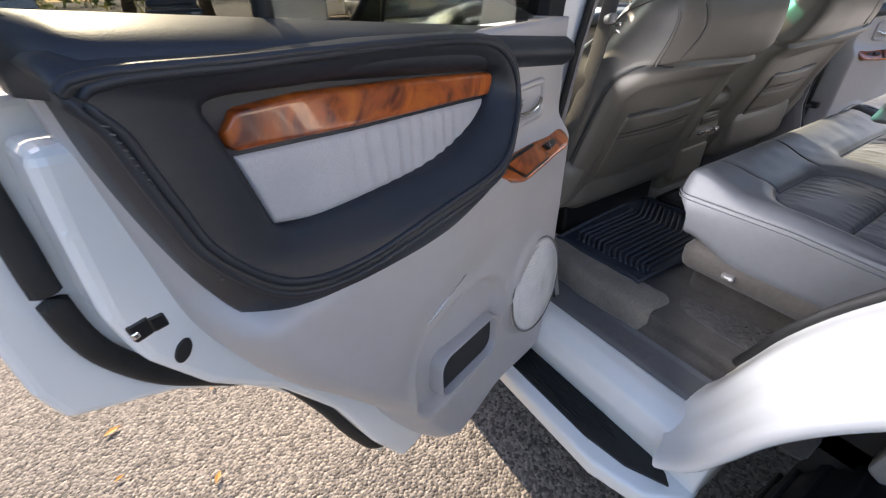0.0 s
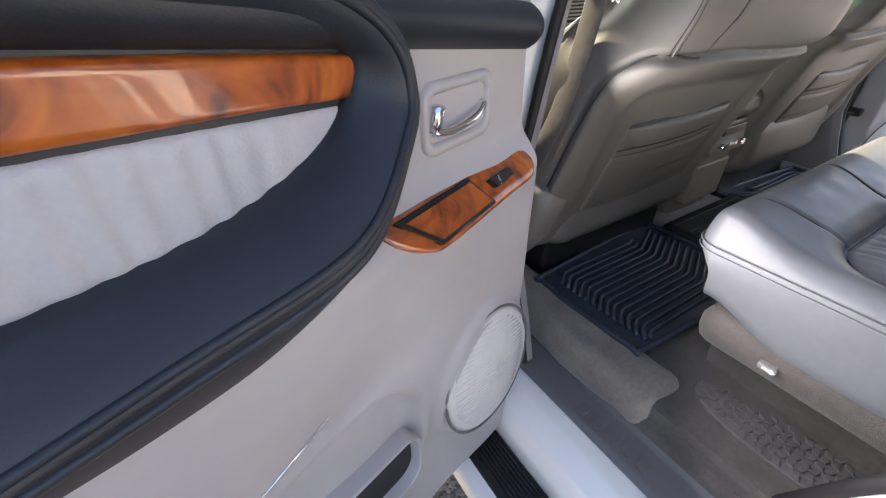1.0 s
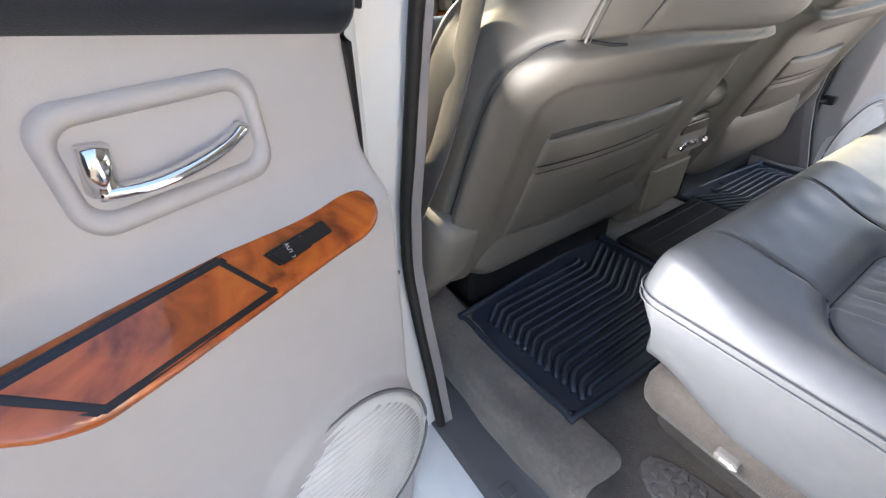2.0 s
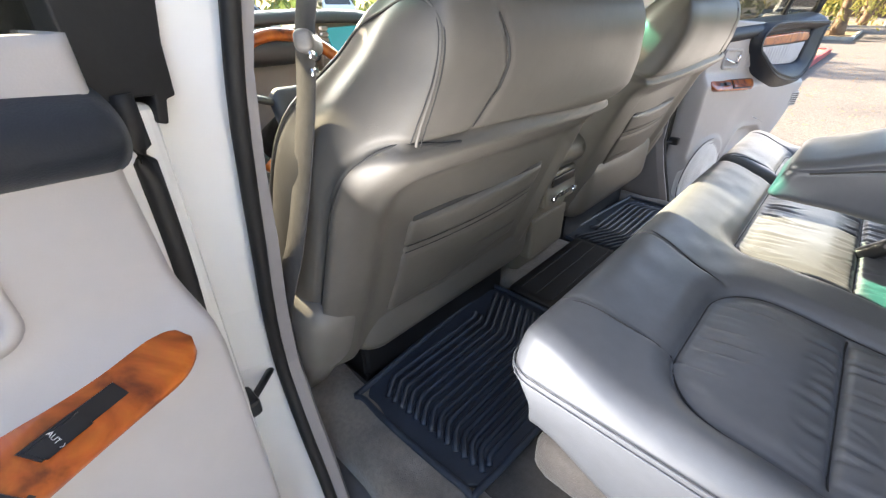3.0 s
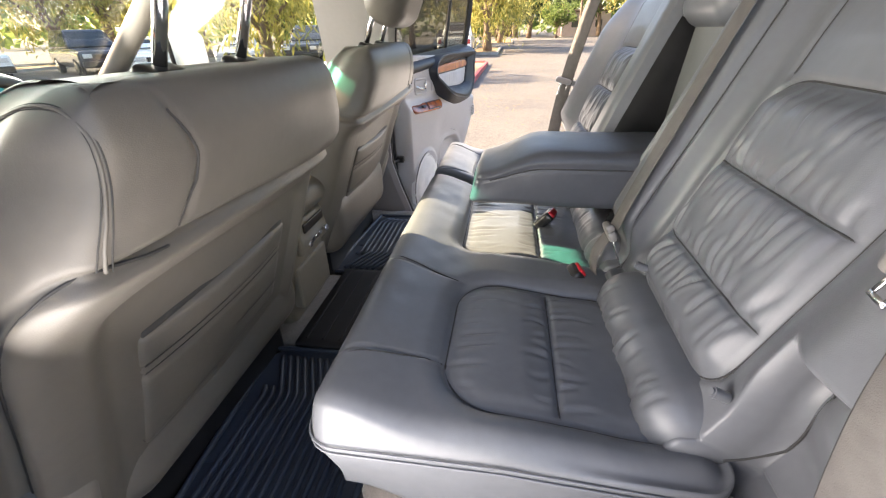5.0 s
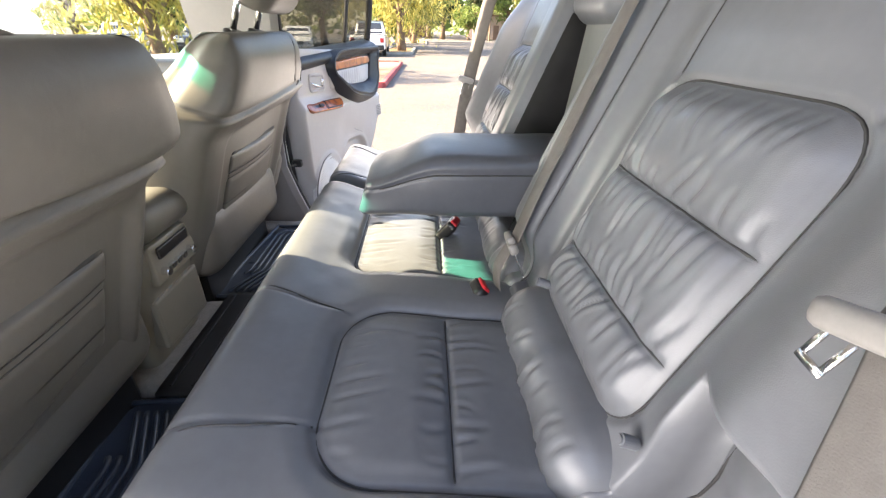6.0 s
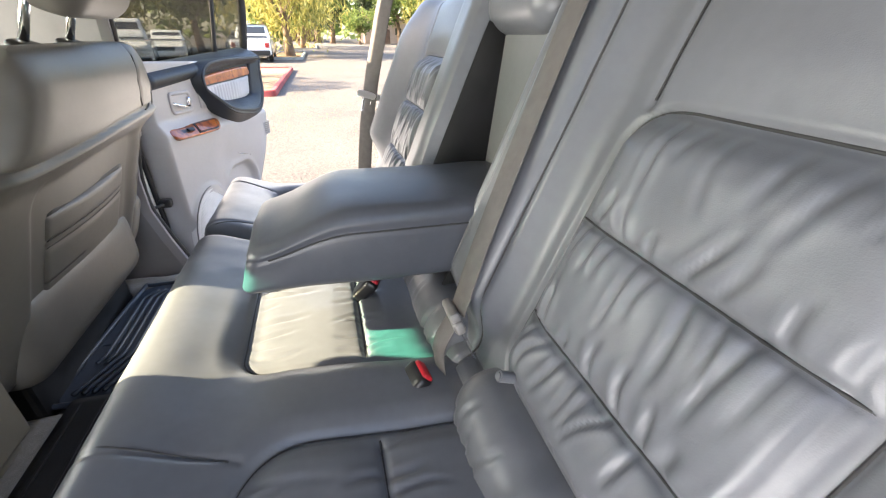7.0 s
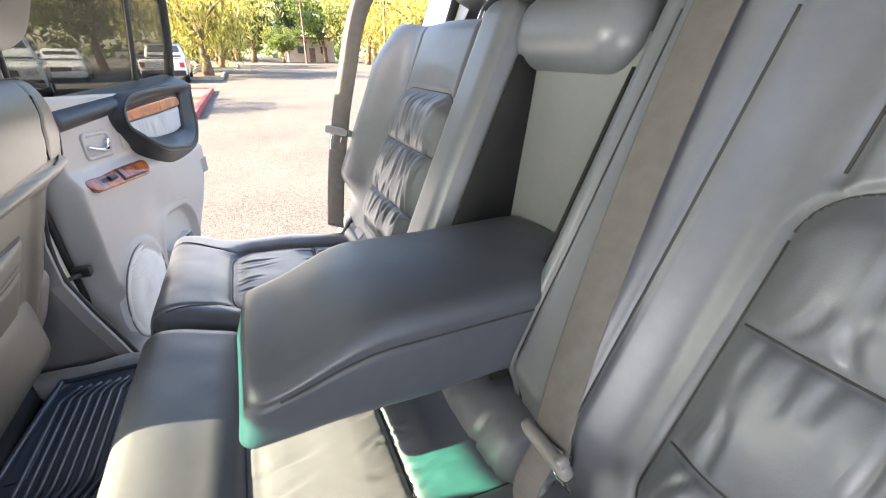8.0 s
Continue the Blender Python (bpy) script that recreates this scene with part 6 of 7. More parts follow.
# ---- floor mats ----
def floor_mat(s):
    m = thing("floor_mat", (s * 0.42, -0.1, 0.684), "ribbed slate rubber floor mat with raised rim", "floor mat", "floor mats")
    o = [(-0.655, -0.225), (-0.63, -0.252), (-0.30, -0.262), (-0.21, -0.25), (-0.185, -0.20), (-0.19, 0.05), (-0.22, 0.068), (-0.63, 0.04), (-0.66, 0.01)]
    o = [(s * -a, b) for a, b in o] if s > 0 else o
    part("base", prism(o, lambda a, b, t: (a, b, t), 0.686, 0.6955, 0.003), M_MAT, m)
    c = smooth_curve([(a, b, 0.697) for a, b in o], 140, True)
    tubepart("rim", c, 0.0065, M_MAT, m, "", 8, True)
    ctr = (-0.42, 0.05)
    n = 14
    for k in range(n):
        # transverse ribs with a bend: outer leg runs back, inner leg runs along x
        y = 0.02 - 0.0190 * k
        a = [(-0.625 + 0.004 * k * 0.2, y - 0.030, 0.6975), (-0.60, y - 0.012, 0.6975), (-0.585, y, 0.6975), (-0.33 + 0.0, y, 0.6975), (-0.312, y + 0.010, 0.6975), (-0.215, y + 0.055, 0.6975)]
        a = np.array([q for q in a if -0.245 < q[1] < 0.045])
        if len(a) < 2:
            continue
        a[:, 0] *= -s if s > 0 else 1
        V, F = tube(resample(a, 26), 0.0058, 6)
        mesh_part("rib", V, F, M_MAT, m)
    x0, x1 = sorted((s * 0.50, s * 0.38))
    part("name_bar", box_bm((x0, 0.012, 0.69), (x1, 0.045, 0.6985), 0.002), M_MAT, m, "raised maker's bar")


for s in (-1, 1):
    floor_mat(s)

tm = thing("tunnel_mat", (0, -0.1, 0.706), "black ribbed rubber tunnel mat", "floor mat")
V, n, F = rbox((-0.185, -0.26, 0.700), (0.185, 0.02, 0.716), 0.006, 0.02)
mesh_part("base", V, F, M_MATBLACK, tm)
for k in range(6):
    y = -0.225 + 0.044 * k
    part("rib", box_bm((-0.165, y - 0.003, 0.714), (0.165, y + 0.003, 0.7195), 0.0012), M_MATBLACK, tm)

# tread patch beside the bench, with lozenge studs
tp = thing("step_mat", (-0.60, -0.46, 0.668), "grey rubber step pad with lozenge studs", "step pad")
o = [tuple(p) for p in smooth_curve([(-0.65, -0.62), (-0.658, -0.50), (-0.652, -0.415), (-0.634, -0.368), (-0.610, -0.350), (-0.588, -0.358), (-0.570, -0.395), (-0.558, -0.47), (-0.555, -0.60)], 40)]
part("pad", prism(o, lambda a, b, t: (a, b, t), 0.668, 0.679, 0.003), M_PAD, tp)
pad_edge = np.array(o)

stud = prism([(-0.009, 0), (0, -0.0055), (0.009, 0), (0, 0.0055)], lambda a, b, t: (a, b, t), 0, 0.004, 0.001)
stud_me = bpy.data.meshes.new("stud")
stud.to_mesh(stud_me)
stud.free()
stud_me.materials.append(M_PAD)
for i in range(20):
    for j in range(6):
        y = -0.360 - 0.0132 * i
        x = -0.652 + 0.0170 * j + 0.004 * (i % 2)
        fwd = pad_edge[pad_edge[:, 1] > y - 0.006]
        if len(fwd) < 2 or x < fwd[:, 0].min() + 0.007 or x > fwd[:, 0].max() - 0.007 or len(pad_edge[pad_edge[:, 1] > y + 0.005]) < 2:
            continue
        ob = new("stud", stud_me)
        ob.parent = tp
        ob.location = Vector((x, y, 0.6785)) - Vector(tp.location)
        ob.rotation_euler = (0, 0, radians(50 if (i + j) % 2 else -50))

# carpet riser that carries the bench; its shade is put into the carpet colour
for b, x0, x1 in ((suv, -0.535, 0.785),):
    rboxpart("bench_riser", (x0, -0.76, 0.60), (x1, -0.315, 0.835), 0.03, M_CARPET_SHADED, b, "taupe carpeted riser, shade put into its colour", 0.03)
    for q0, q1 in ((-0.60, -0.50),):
        rboxpart("bench_riser", (q0, -0.76, 0.755), (q1, -0.30, 0.835), 0.03, M_CARPET_SHADED, b, "", 0.03)


# ---- seat belts ----
def webbing(name, parent, pts, across, width=0.047, n=50, label=""):
    V, F = strip(smooth_curve(np.array(pts, float), n), across, width, 0.0016)
    return mesh_part(name, V, F, M_BELT, parent, label)


belt = thing("seat_belt", (-0.14, -0.73, 1.0), "taupe centre seat belt with grey tongue, hanging over the backrest", "seat belt", "seat belts")
webbing("webbing", belt, [(-0.105, -0.935, 1.62), (-0.112, -0.856, 1.455), (-0.124, -0.796, 1.306), (-0.148, -0.731, 1.15), (-0.170, -0.694, 1.060)], (1, 0, 0))
webbing("webbing", belt, [(-0.170, -0.692, 1.056), (-0.174, -0.668, 1.010), (-0.175, -0.670, 0.965)], (1, 0.3, 0), 0.030, 16)
TM = Matrix.Translation((-0.172, -0.690, 1.054)) @ Matrix.Rotation(radians(-22), 4, "X") @ Matrix.Rotation(radians(6), 4, "Y")
rboxpart("tongue_bar", (-0.036, -0.006, -0.008), (0.036, 0.009, 0.012), 0.005, M_TONGUE, belt, "grey plastic tongue bar", 0.006, TM)
rboxpart("tongue_loop", (-0.036, -0.006, 0.012), (-0.028, 0.008, 0.026), 0.004, M_TONGUE, belt, "", 0.006, TM)
for x in (-0.015, 0.012):
    rboxpart("tongue_blade", (x - 0.0045, 0.0, -0.058), (x + 0.0045, 0.003, -0.008), 0.0014, M_CHROME, belt, "steel tongue blade", 0.01, TM)
rboxpart("tongue_blade", (-0.019, 0.0, -0.066), (0.016, 0.003, -0.056), 0.0014, M_CHROME, belt, "", 0.01, TM)


def buckle(x, y, z, tilt, turn, label):
    b = thing("seat_belt_buckle", (x, y, z - 0.03), label, "buckle", "buckles")
    M = Matrix.Translation((x, y, z)) @ Matrix.Rotation(radians(turn), 4, "Z") @ Matrix.Rotation(radians(tilt), 4, "X")
    rboxpart("housing", (-0.024, -0.013, -0.055), (0.024, 0.013, 0.012), 0.008, M_PLASTIC, b, "black plastic housing", 0.006, M)
    rboxpart("release_button", (-0.0185, -0.0085, 0.004), (0.0185, 0.0095, 0.0165), 0.004, M_RED, b, "red release button", 0.005, M)
    V, F = strip(np.array([tuple(M @ Vector((0, 0, -0.05))), tuple(M @ Vector((0, -0.02, -0.10)))]), tuple(M.to_3x3() @ Vector((1, 0, 0))), 0.035, 0.003)
    mesh_part("stalk", V, F, M_BELT, b)


buckle(-0.178, -0.636, 0.962, 48, 8, "black seat belt buckle with red button beside the cushion")
buckle(0.055, -0.600, 0.985, 40, -20, "black seat belt buckle with red button under the armrest")

# front belt hanging at the central pillar
fb = thing("seat_belt", (-0.735, 0.05, 0.75), "taupe front seat belt hanging at the pillar, with tongue", "seat belt", "seat belts")
webbing("webbing", fb, [(-0.655, -0.035, 1.62), (-0.676, -0.040, 1.43), (-0.700, -0.040, 1.33), (-0.709, -0.040, 1.275), (-0.726, -0.038, 1.20), (-0.748, -0.025, 1.10), (-0.758, 0.03, 0.98), (-0.76, 0.08, 0.84)], (0.07, 1.0, 0), 0.044)
TM = Matrix.Translation((-0.701, -0.044, 1.316)) @ Matrix.Rotation(radians(52), 4, "Z") @ Matrix.Rotation(radians(8), 4, "Y")
rboxpart("tongue_bar", (-0.042, -0.010, -0.009), (0.042, 0.008, 0.011), 0.007, M_TONGUE, fb, "grey plastic tongue bar", 0.006, TM)
for z in (-0.012, -0.026):
    rboxpart("tongue_blade", (-0.07, -0.012, z - 0.004), (-0.034, -0.008, z + 0.003), 0.0015, M_CHROME, fb, "steel tongue blade", 0.01, TM)

# outboard belts of the bench
ob1 = thing("seat_belt", (-0.66, -0.80, 1.1), "taupe outboard belt with steel tongue beside the bolster", "seat belt", "seat belts")
webbing("webbing", ob1, [(-0.69, -0.93, 1.60), (-0.680, -0.865, 1.48), (-0.678, -0.795, 1.36), (-0.677, -0.755, 1.287), (-0.687, -0.744, 1.259), (-0.698, -0.733, 1.231), (-0.714, -0.718, 1.181), (-0.716, -0.73, 1.08), (-0.70, -0.77, 0.94)], (0.97, 0.08, -0.24))
TM = Matrix(((0.97, 0.01, 0.33, -0.673), (0.08, 0.93, -0.35, -0.737), (-0.24, 0.37, 0.88, 1.268), (0, 0, 0, 1)))
rboxpart("tongue_bar", (-0.036, -0.005, -0.007), (0.032, 0.009, 0.010), 0.006, M_TONGUE, ob1, "grey plastic tongue bar", 0.006, TM)
BM = TM @ Matrix.Translation((0.012, 0.002, 0)) @ Matrix.Rotation(radians(-23), 4, "Y")
for x in (-0.006, 0.006):
    rboxpart("tongue_blade", (x - 0.002, 0.0, -0.024), (x + 0.002, 0.0025, -0.005), 0.0012, M_STEEL, ob1, "dark steel tongue blade", 0.01, BM)
rboxpart("tongue_blade", (-0.008, 0.0, -0.028), (0.008, 0.0025, -0.023), 0.0012, M_STEEL, ob1, "", 0.01, BM)
part("anchor_cover", cyl_bm((-0.70, -0.80, 1.12), (-0.672, -0.775, 1.125), 0.026, 20, 0.006), M_PLASTIC, ob1, "round black anchor cover")
ob2 = thing("seat_belt", (0.80, -0.85, 1.1), "pale taupe outboard belt hanging from the rear post", "seat belt", "seat belts")
webbing("webbing", ob2, [(0.72, -0.86, 1.66), (0.752, -0.767, 1.515), (0.76, -0.72, 1.35), (0.76, -0.691, 1.220), (0.762, -0.670, 1.09), (0.762, -0.655, 0.95)], (0.72, 0.69, 0.0), 0.056)
rboxpart("belt_outlet", (0.675, -0.89, 1.64), (0.765, -0.845, 1.675), 0.012, M_PLASTIC, ob2, "black belt outlet", 0.01)
TM = Matrix.Translation((0.758, -0.688, 1.222)) @ Matrix.Rotation(radians(70), 4, "Z") @ Matrix.Rotation(radians(-12), 4, "Y")
rboxpart("tongue_bar", (-0.036, -0.007, -0.008), (0.036, 0.009, 0.012), 0.006, M_PANEL, ob2, "pale grey tongue bar", 0.006, TM)
for x in (-0.013, 0.013):
    rboxpart("tongue_blade", (x - 0.004, 0.0, -0.050), (x + 0.004, 0.003, -0.006), 0.0014, M_CHROME, ob2, "steel tongue blade", 0.01, TM)

# ---- outside: planting strips, trees, parked vehicles, a low building ----
M_BARK = mat("tree_bark", (0.16, 0.11, 0.075), 0.9, var=0.3, var_scale=3, bump=0.8, bump_scale=18)
M_SOIL = mat("dry_soil_litter", (0.26, 0.18, 0.10), 0.95, var=0.3, var_scale=1.5, bump=0.8, bump_scale=25)
M_KERB_RED = mat("red_painted_kerb", (0.36, 0.07, 0.07), 0.8, var=0.2, var_scale=3)
M_KERB = mat("concrete_kerb", (0.34, 0.32, 0.29), 0.9, var=0.15, var_scale=3, bump=0.4, bump_scale=60)
M_STUCCO = mat("pale_pink_stucco", (0.50, 0.38, 0.31), 0.9, var=0.06, var_scale=1.2, bump=0.4, bump_scale=40)
M_ROOF = mat("brown_roof", (0.16, 0.10, 0.075), 0.85, var=0.2, var_scale=2)
M_TYRE = M_RUBBER
M_CARGLASS = mat("dark_car_glass", (0.03, 0.035, 0.04), 0.08, var=0.05, var_scale=2, coat=0.5)
M_CARDARK = mat("dark_blue_paint", (0.03, 0.035, 0.045), 0.25, var=0.05, var_scale=2, coat=0.8)
M_CARSILVER = mat("silver_paint", (0.45, 0.46, 0.47), 0.3, metal=0.5, var=0.03, var_scale=2, coat=0.8)
M_LAMP = mat("lamp_lens", (0.6, 0.6, 0.6), 0.1, var=0.03, var_scale=10, coat=1.0)
M_TAIL = mat("red_lamp_lens", (0.4, 0.02, 0.02), 0.15, var=0.05, var_scale=10, coat=1.0)


def leaf_material(name, c1, c2):
    m = mat(name, c1, 0.6)
    nt = m.node_tree
    b = nt.nodes["Principled BSDF"]
    g = nt.nodes.new("ShaderNodeNewGeometry")
    cr = nt.nodes.new("ShaderNodeValToRGB")
    cr.color_ramp.elements[0].color, cr.color_ramp.elements[1].color = (*c1, 1), (*c2, 1)
    nt.links.new(g.outputs["Random Per Island"], cr.inputs[0])
    nt.links.new(cr.outputs[0], b.inputs["Base Color"])
    tr = nt.nodes.new("ShaderNodeBsdfTranslucent")
    nt.links.new(cr.outputs[0], tr.inputs[0])
    mx = nt.nodes.new("ShaderNodeMixShader")
    mx.inputs[0].default_value = 0.45
    out = nt.nodes["Material Output"]
    nt.links.new(b.outputs[0], mx.inputs[1])
    nt.links.new(tr.outputs[0], mx.inputs[2])
    nt.links.new(mx.outputs[0], out.inputs[0])
    return m


M_LEAF_GREEN = leaf_material("green_leaves", (0.06, 0.11, 0.025), (0.24, 0.30, 0.08))
M_LEAF_YELLOW = leaf_material("yellow_green_leaves", (0.18, 0.19, 0.045), (0.48, 0.42, 0.12))
M_LEAF_PINE = leaf_material("dark_needles", (0.018, 0.035, 0.014), (0.06, 0.085, 0.03))


def tree(x, y, h, kind, seed, label):
    rng = np.random.default_rng(seed)
    t = thing("tree", (x, y, 0), label, "tree", "trees round the lot")
    base = np.array([x, y, 0.0])
    lean = rng.normal(0, 0.05, 2)
    th = h * (0.45 if kind != "pine" else 0.95)
    r0 = 0.022 * h + 0.06
    p = np.array([[x + lean[0] * k * th + 0.12 * math.sin(k * 5 + seed), y + lean[1] * k * th, k * th] for k in np.linspace(0, 1, 9)])
    V, F = tube(p, r0 * (1.25 - np.linspace(0, 0.75, 9)), 10)
    trunk = mesh_part("trunk", V, F, M_BARK, t, "brown tapered trunk")
    tips = []
    nl = 9 if kind != "pine" else 14
    for k in range(nl):
        a = 2 * math.pi * (k * 0.382 + rng.random() * 0.15)
        f = (0.45 + 0.55 * k / nl) if kind != "pine" else (0.25 + 0.72 * k / nl)
        s = p[min(8, int(f * 8))]
        ln = h * (0.30 + 0.18 * rng.random()) * (1 if kind != "pine" else 0.55 * (1.15 - f))
        up = 0.75 if kind == "broad" else (0.55 if kind == "droop" else 0.05)
        e = s + np.array([math.cos(a) * ln * 0.8, math.sin(a) * ln * 0.8, ln * up])
        m = (s + e) / 2 + np.array([0, 0, 0.10 * ln])
        q = smooth_curve([s, m, e], 8)
        V, F = tube(q, np.linspace(r0 * 0.45, r0 * 0.10, 8), 6)
        mesh_part("limb", V, F, M_BARK, t)
        for g in (0.55, 0.8, 1.0):
            tips.append((q[int(g * 7)], ln))
    tips.append((p[-1] + np.array([0, 0, h * 0.25]), h * 0.3))
    # crown: clumps of small leaf blades at limb ends, uneven, with gaps
    pts, size = [], []
    per = 130
    for c, ln in tips:
        for _ in range(3):
            o = c + rng.normal(0, 1, 3) * np.array([0.10, 0.10, 0.08]) * h * (1.0 if kind != "pine" else 0.6)
            n = per // 3 + int(rng.integers(0, 20))
            sp = np.array([0.045, 0.045, 0.035 if kind != "droop" else 0.10]) * h
            d = rng.normal(0, 1, (n, 3)) * sp
            if kind == "droop":
                d[:, 2] = -np.abs(d[:, 2]) * 1.1 + 0.05 * h
            pts.append(o + d)
    C = np.concatenate(pts)
    n = len(C)
    L = (0.018 * h + 0.05) * (0.6 + 0.8 * rng.random(n))
    ax = rng.normal(0, 1, (n, 3))
    if kind == "droop":
        ax[:, 2] -= 1.6
    ax /= np.linalg.norm(ax, axis=1, keepdims=True)
    sd = np.cross(ax, rng.normal(0, 1, (n, 3)))
    sd /= np.linalg.norm(sd, axis=1, keepdims=True)
    wd = (L * (0.42 if kind == "broad" else 0.20))[:, None]
    Lc = L[:, None]
    Vq = np.stack([C - ax * Lc, C + sd * wd - ax * Lc * 0.1, C + ax * Lc, C - sd * wd - ax * Lc * 0.1], 1).reshape(-1, 3)
    Fq = np.arange(4 * n).reshape(n, 4)
    mt = {"broad": M_LEAF_GREEN, "droop": M_LEAF_YELLOW, "pine": M_LEAF_PINE}[kind]
    if kind == "broad" and seed % 3 == 0:
        mt = M_LEAF_YELLOW
    mesh_part("crown", Vq, Fq, mt, t, "", smooth=False)
    return t


def strip_bed(o, red=False):
    b = part("planting_strip", prism(o, lambda a, c, t: (a, c, t), 0.0, 0.09, 0.02), M_SOIL)
    tagged(b, "raised planting strip of dry soil and fallen leaves", "planting strip", kind="structure")
    c = np.array([(a, q, 0.0) for a, q in o])
    kerb = new("kerb")
    kerb["label"], kerb["category"], kerb["kind"] = ("red painted kerb" if red else "grey concrete kerb round the planting strip"), "kerb", "structure"
    n = len(o)
    for i in range(n):
        a, q = Vector((*o[i], 0)), Vector((*o[(i + 1) % n], 0))
        d = (q - a).normalized()
        s = Vector((-d.y, d.x, 0)) * 0.075
        bm = bmesh.new()
        f = [a - s, q - s, q + s, a + s]
        lo = [bm.verts.new((v.x, v.y, -0.02)) for v in f]
        hi = [bm.verts.new((v.x, v.y, 0.14)) for v in f]
        bm.faces.new(lo[::-1]); bm.faces.new(hi)
        for k in range(4):
            bm.faces.new((lo[k], lo[(k + 1) % 4], hi[(k + 1) % 4], hi[k]))
        bmesh.ops.bevel(bm, geom=list(bm.edges), offset=0.02, segments=2, affect="EDGES")
        part("kerb_run", bm, M_KERB_RED if red else M_KERB, kerb)


strip_bed([(10.8, 0.62), (19.0, 0.58), (19.2, 2.2), (10.8, 2.3)], True)
strip_bed([(27.0, 0.4), (36.0, 0.4), (36.0, 2.2), (27.0, 2.2)])
strip_bed([(45.0, -0.5), (60.0, -0.5), (60.0, 3.0), (45.0, 3.0)])
strip_bed([(-20.0, 24.0), (26.0, 24.0), (26.0, 27.0), (-20.0, 27.0)])

TREES = [
    (29.5, 1.1, 8.5, "droop"), (34.5, 1.5, 8.0, "broad"), (47, 0.8, 9.0, "droop"), (54, 1.2, 8, "broad"), (72, -3, 13, "pine"), (78, -1, 15, "pine"),
    (68, -6.8, 5.5, "broad"), (60, -17, 12, "droop"), (52, -19, 11, "droop"), (66, -22, 14, "broad"), (75, -14, 12, "broad"), (40, -17, 10, "droop"),
    (32, 12, 9, "droop"), (36, 18, 10, "broad"), (30, 22, 10, "droop"), (38, 8, 9, "broad"), (42, 14, 11, "droop"), (27, 27, 11, "broad"),
    (22, 25.5, 9, "droop"), (16, 25.5, 10, "broad"), (10, 25.6, 9, "droop"), (4, 25.4, 10, "broad"), (-2, 25.5, 9, "droop"), (-9, 25.6, 10, "broad"),
    (13, 33, 13, "broad"), (2, 34, 12, "pine"), (23, 35, 13, "pine"), (-14, 32, 12, "broad"), (-18, 25.5, 10, "droop"), (34, 31, 13, "broad"),
    (-26, -16, 10, "broad"), (-14, -28, 11, "broad"), (12, -26, 11, "broad"), (-24, 12, 10, "broad"),
    (13.5, 7.6, 6.5, "droop"), (45, 24, 13, "pine"), (84, 8, 14, "broad"), (90, -10, 14, "pine"), (80, -24, 14, "broad"), (100, 0, 15, "broad"),
]
NAMES = {"droop": "tall drooping yellow-green pepper tree at the lot's edge", "broad": "leafy green street tree with brown trunk", "pine": "dark green pine tree in the distance"}
for i, (x, y, h, k) in enumerate(TREES):
    tree(x, y, h, k, i + 1, NAMES[k])


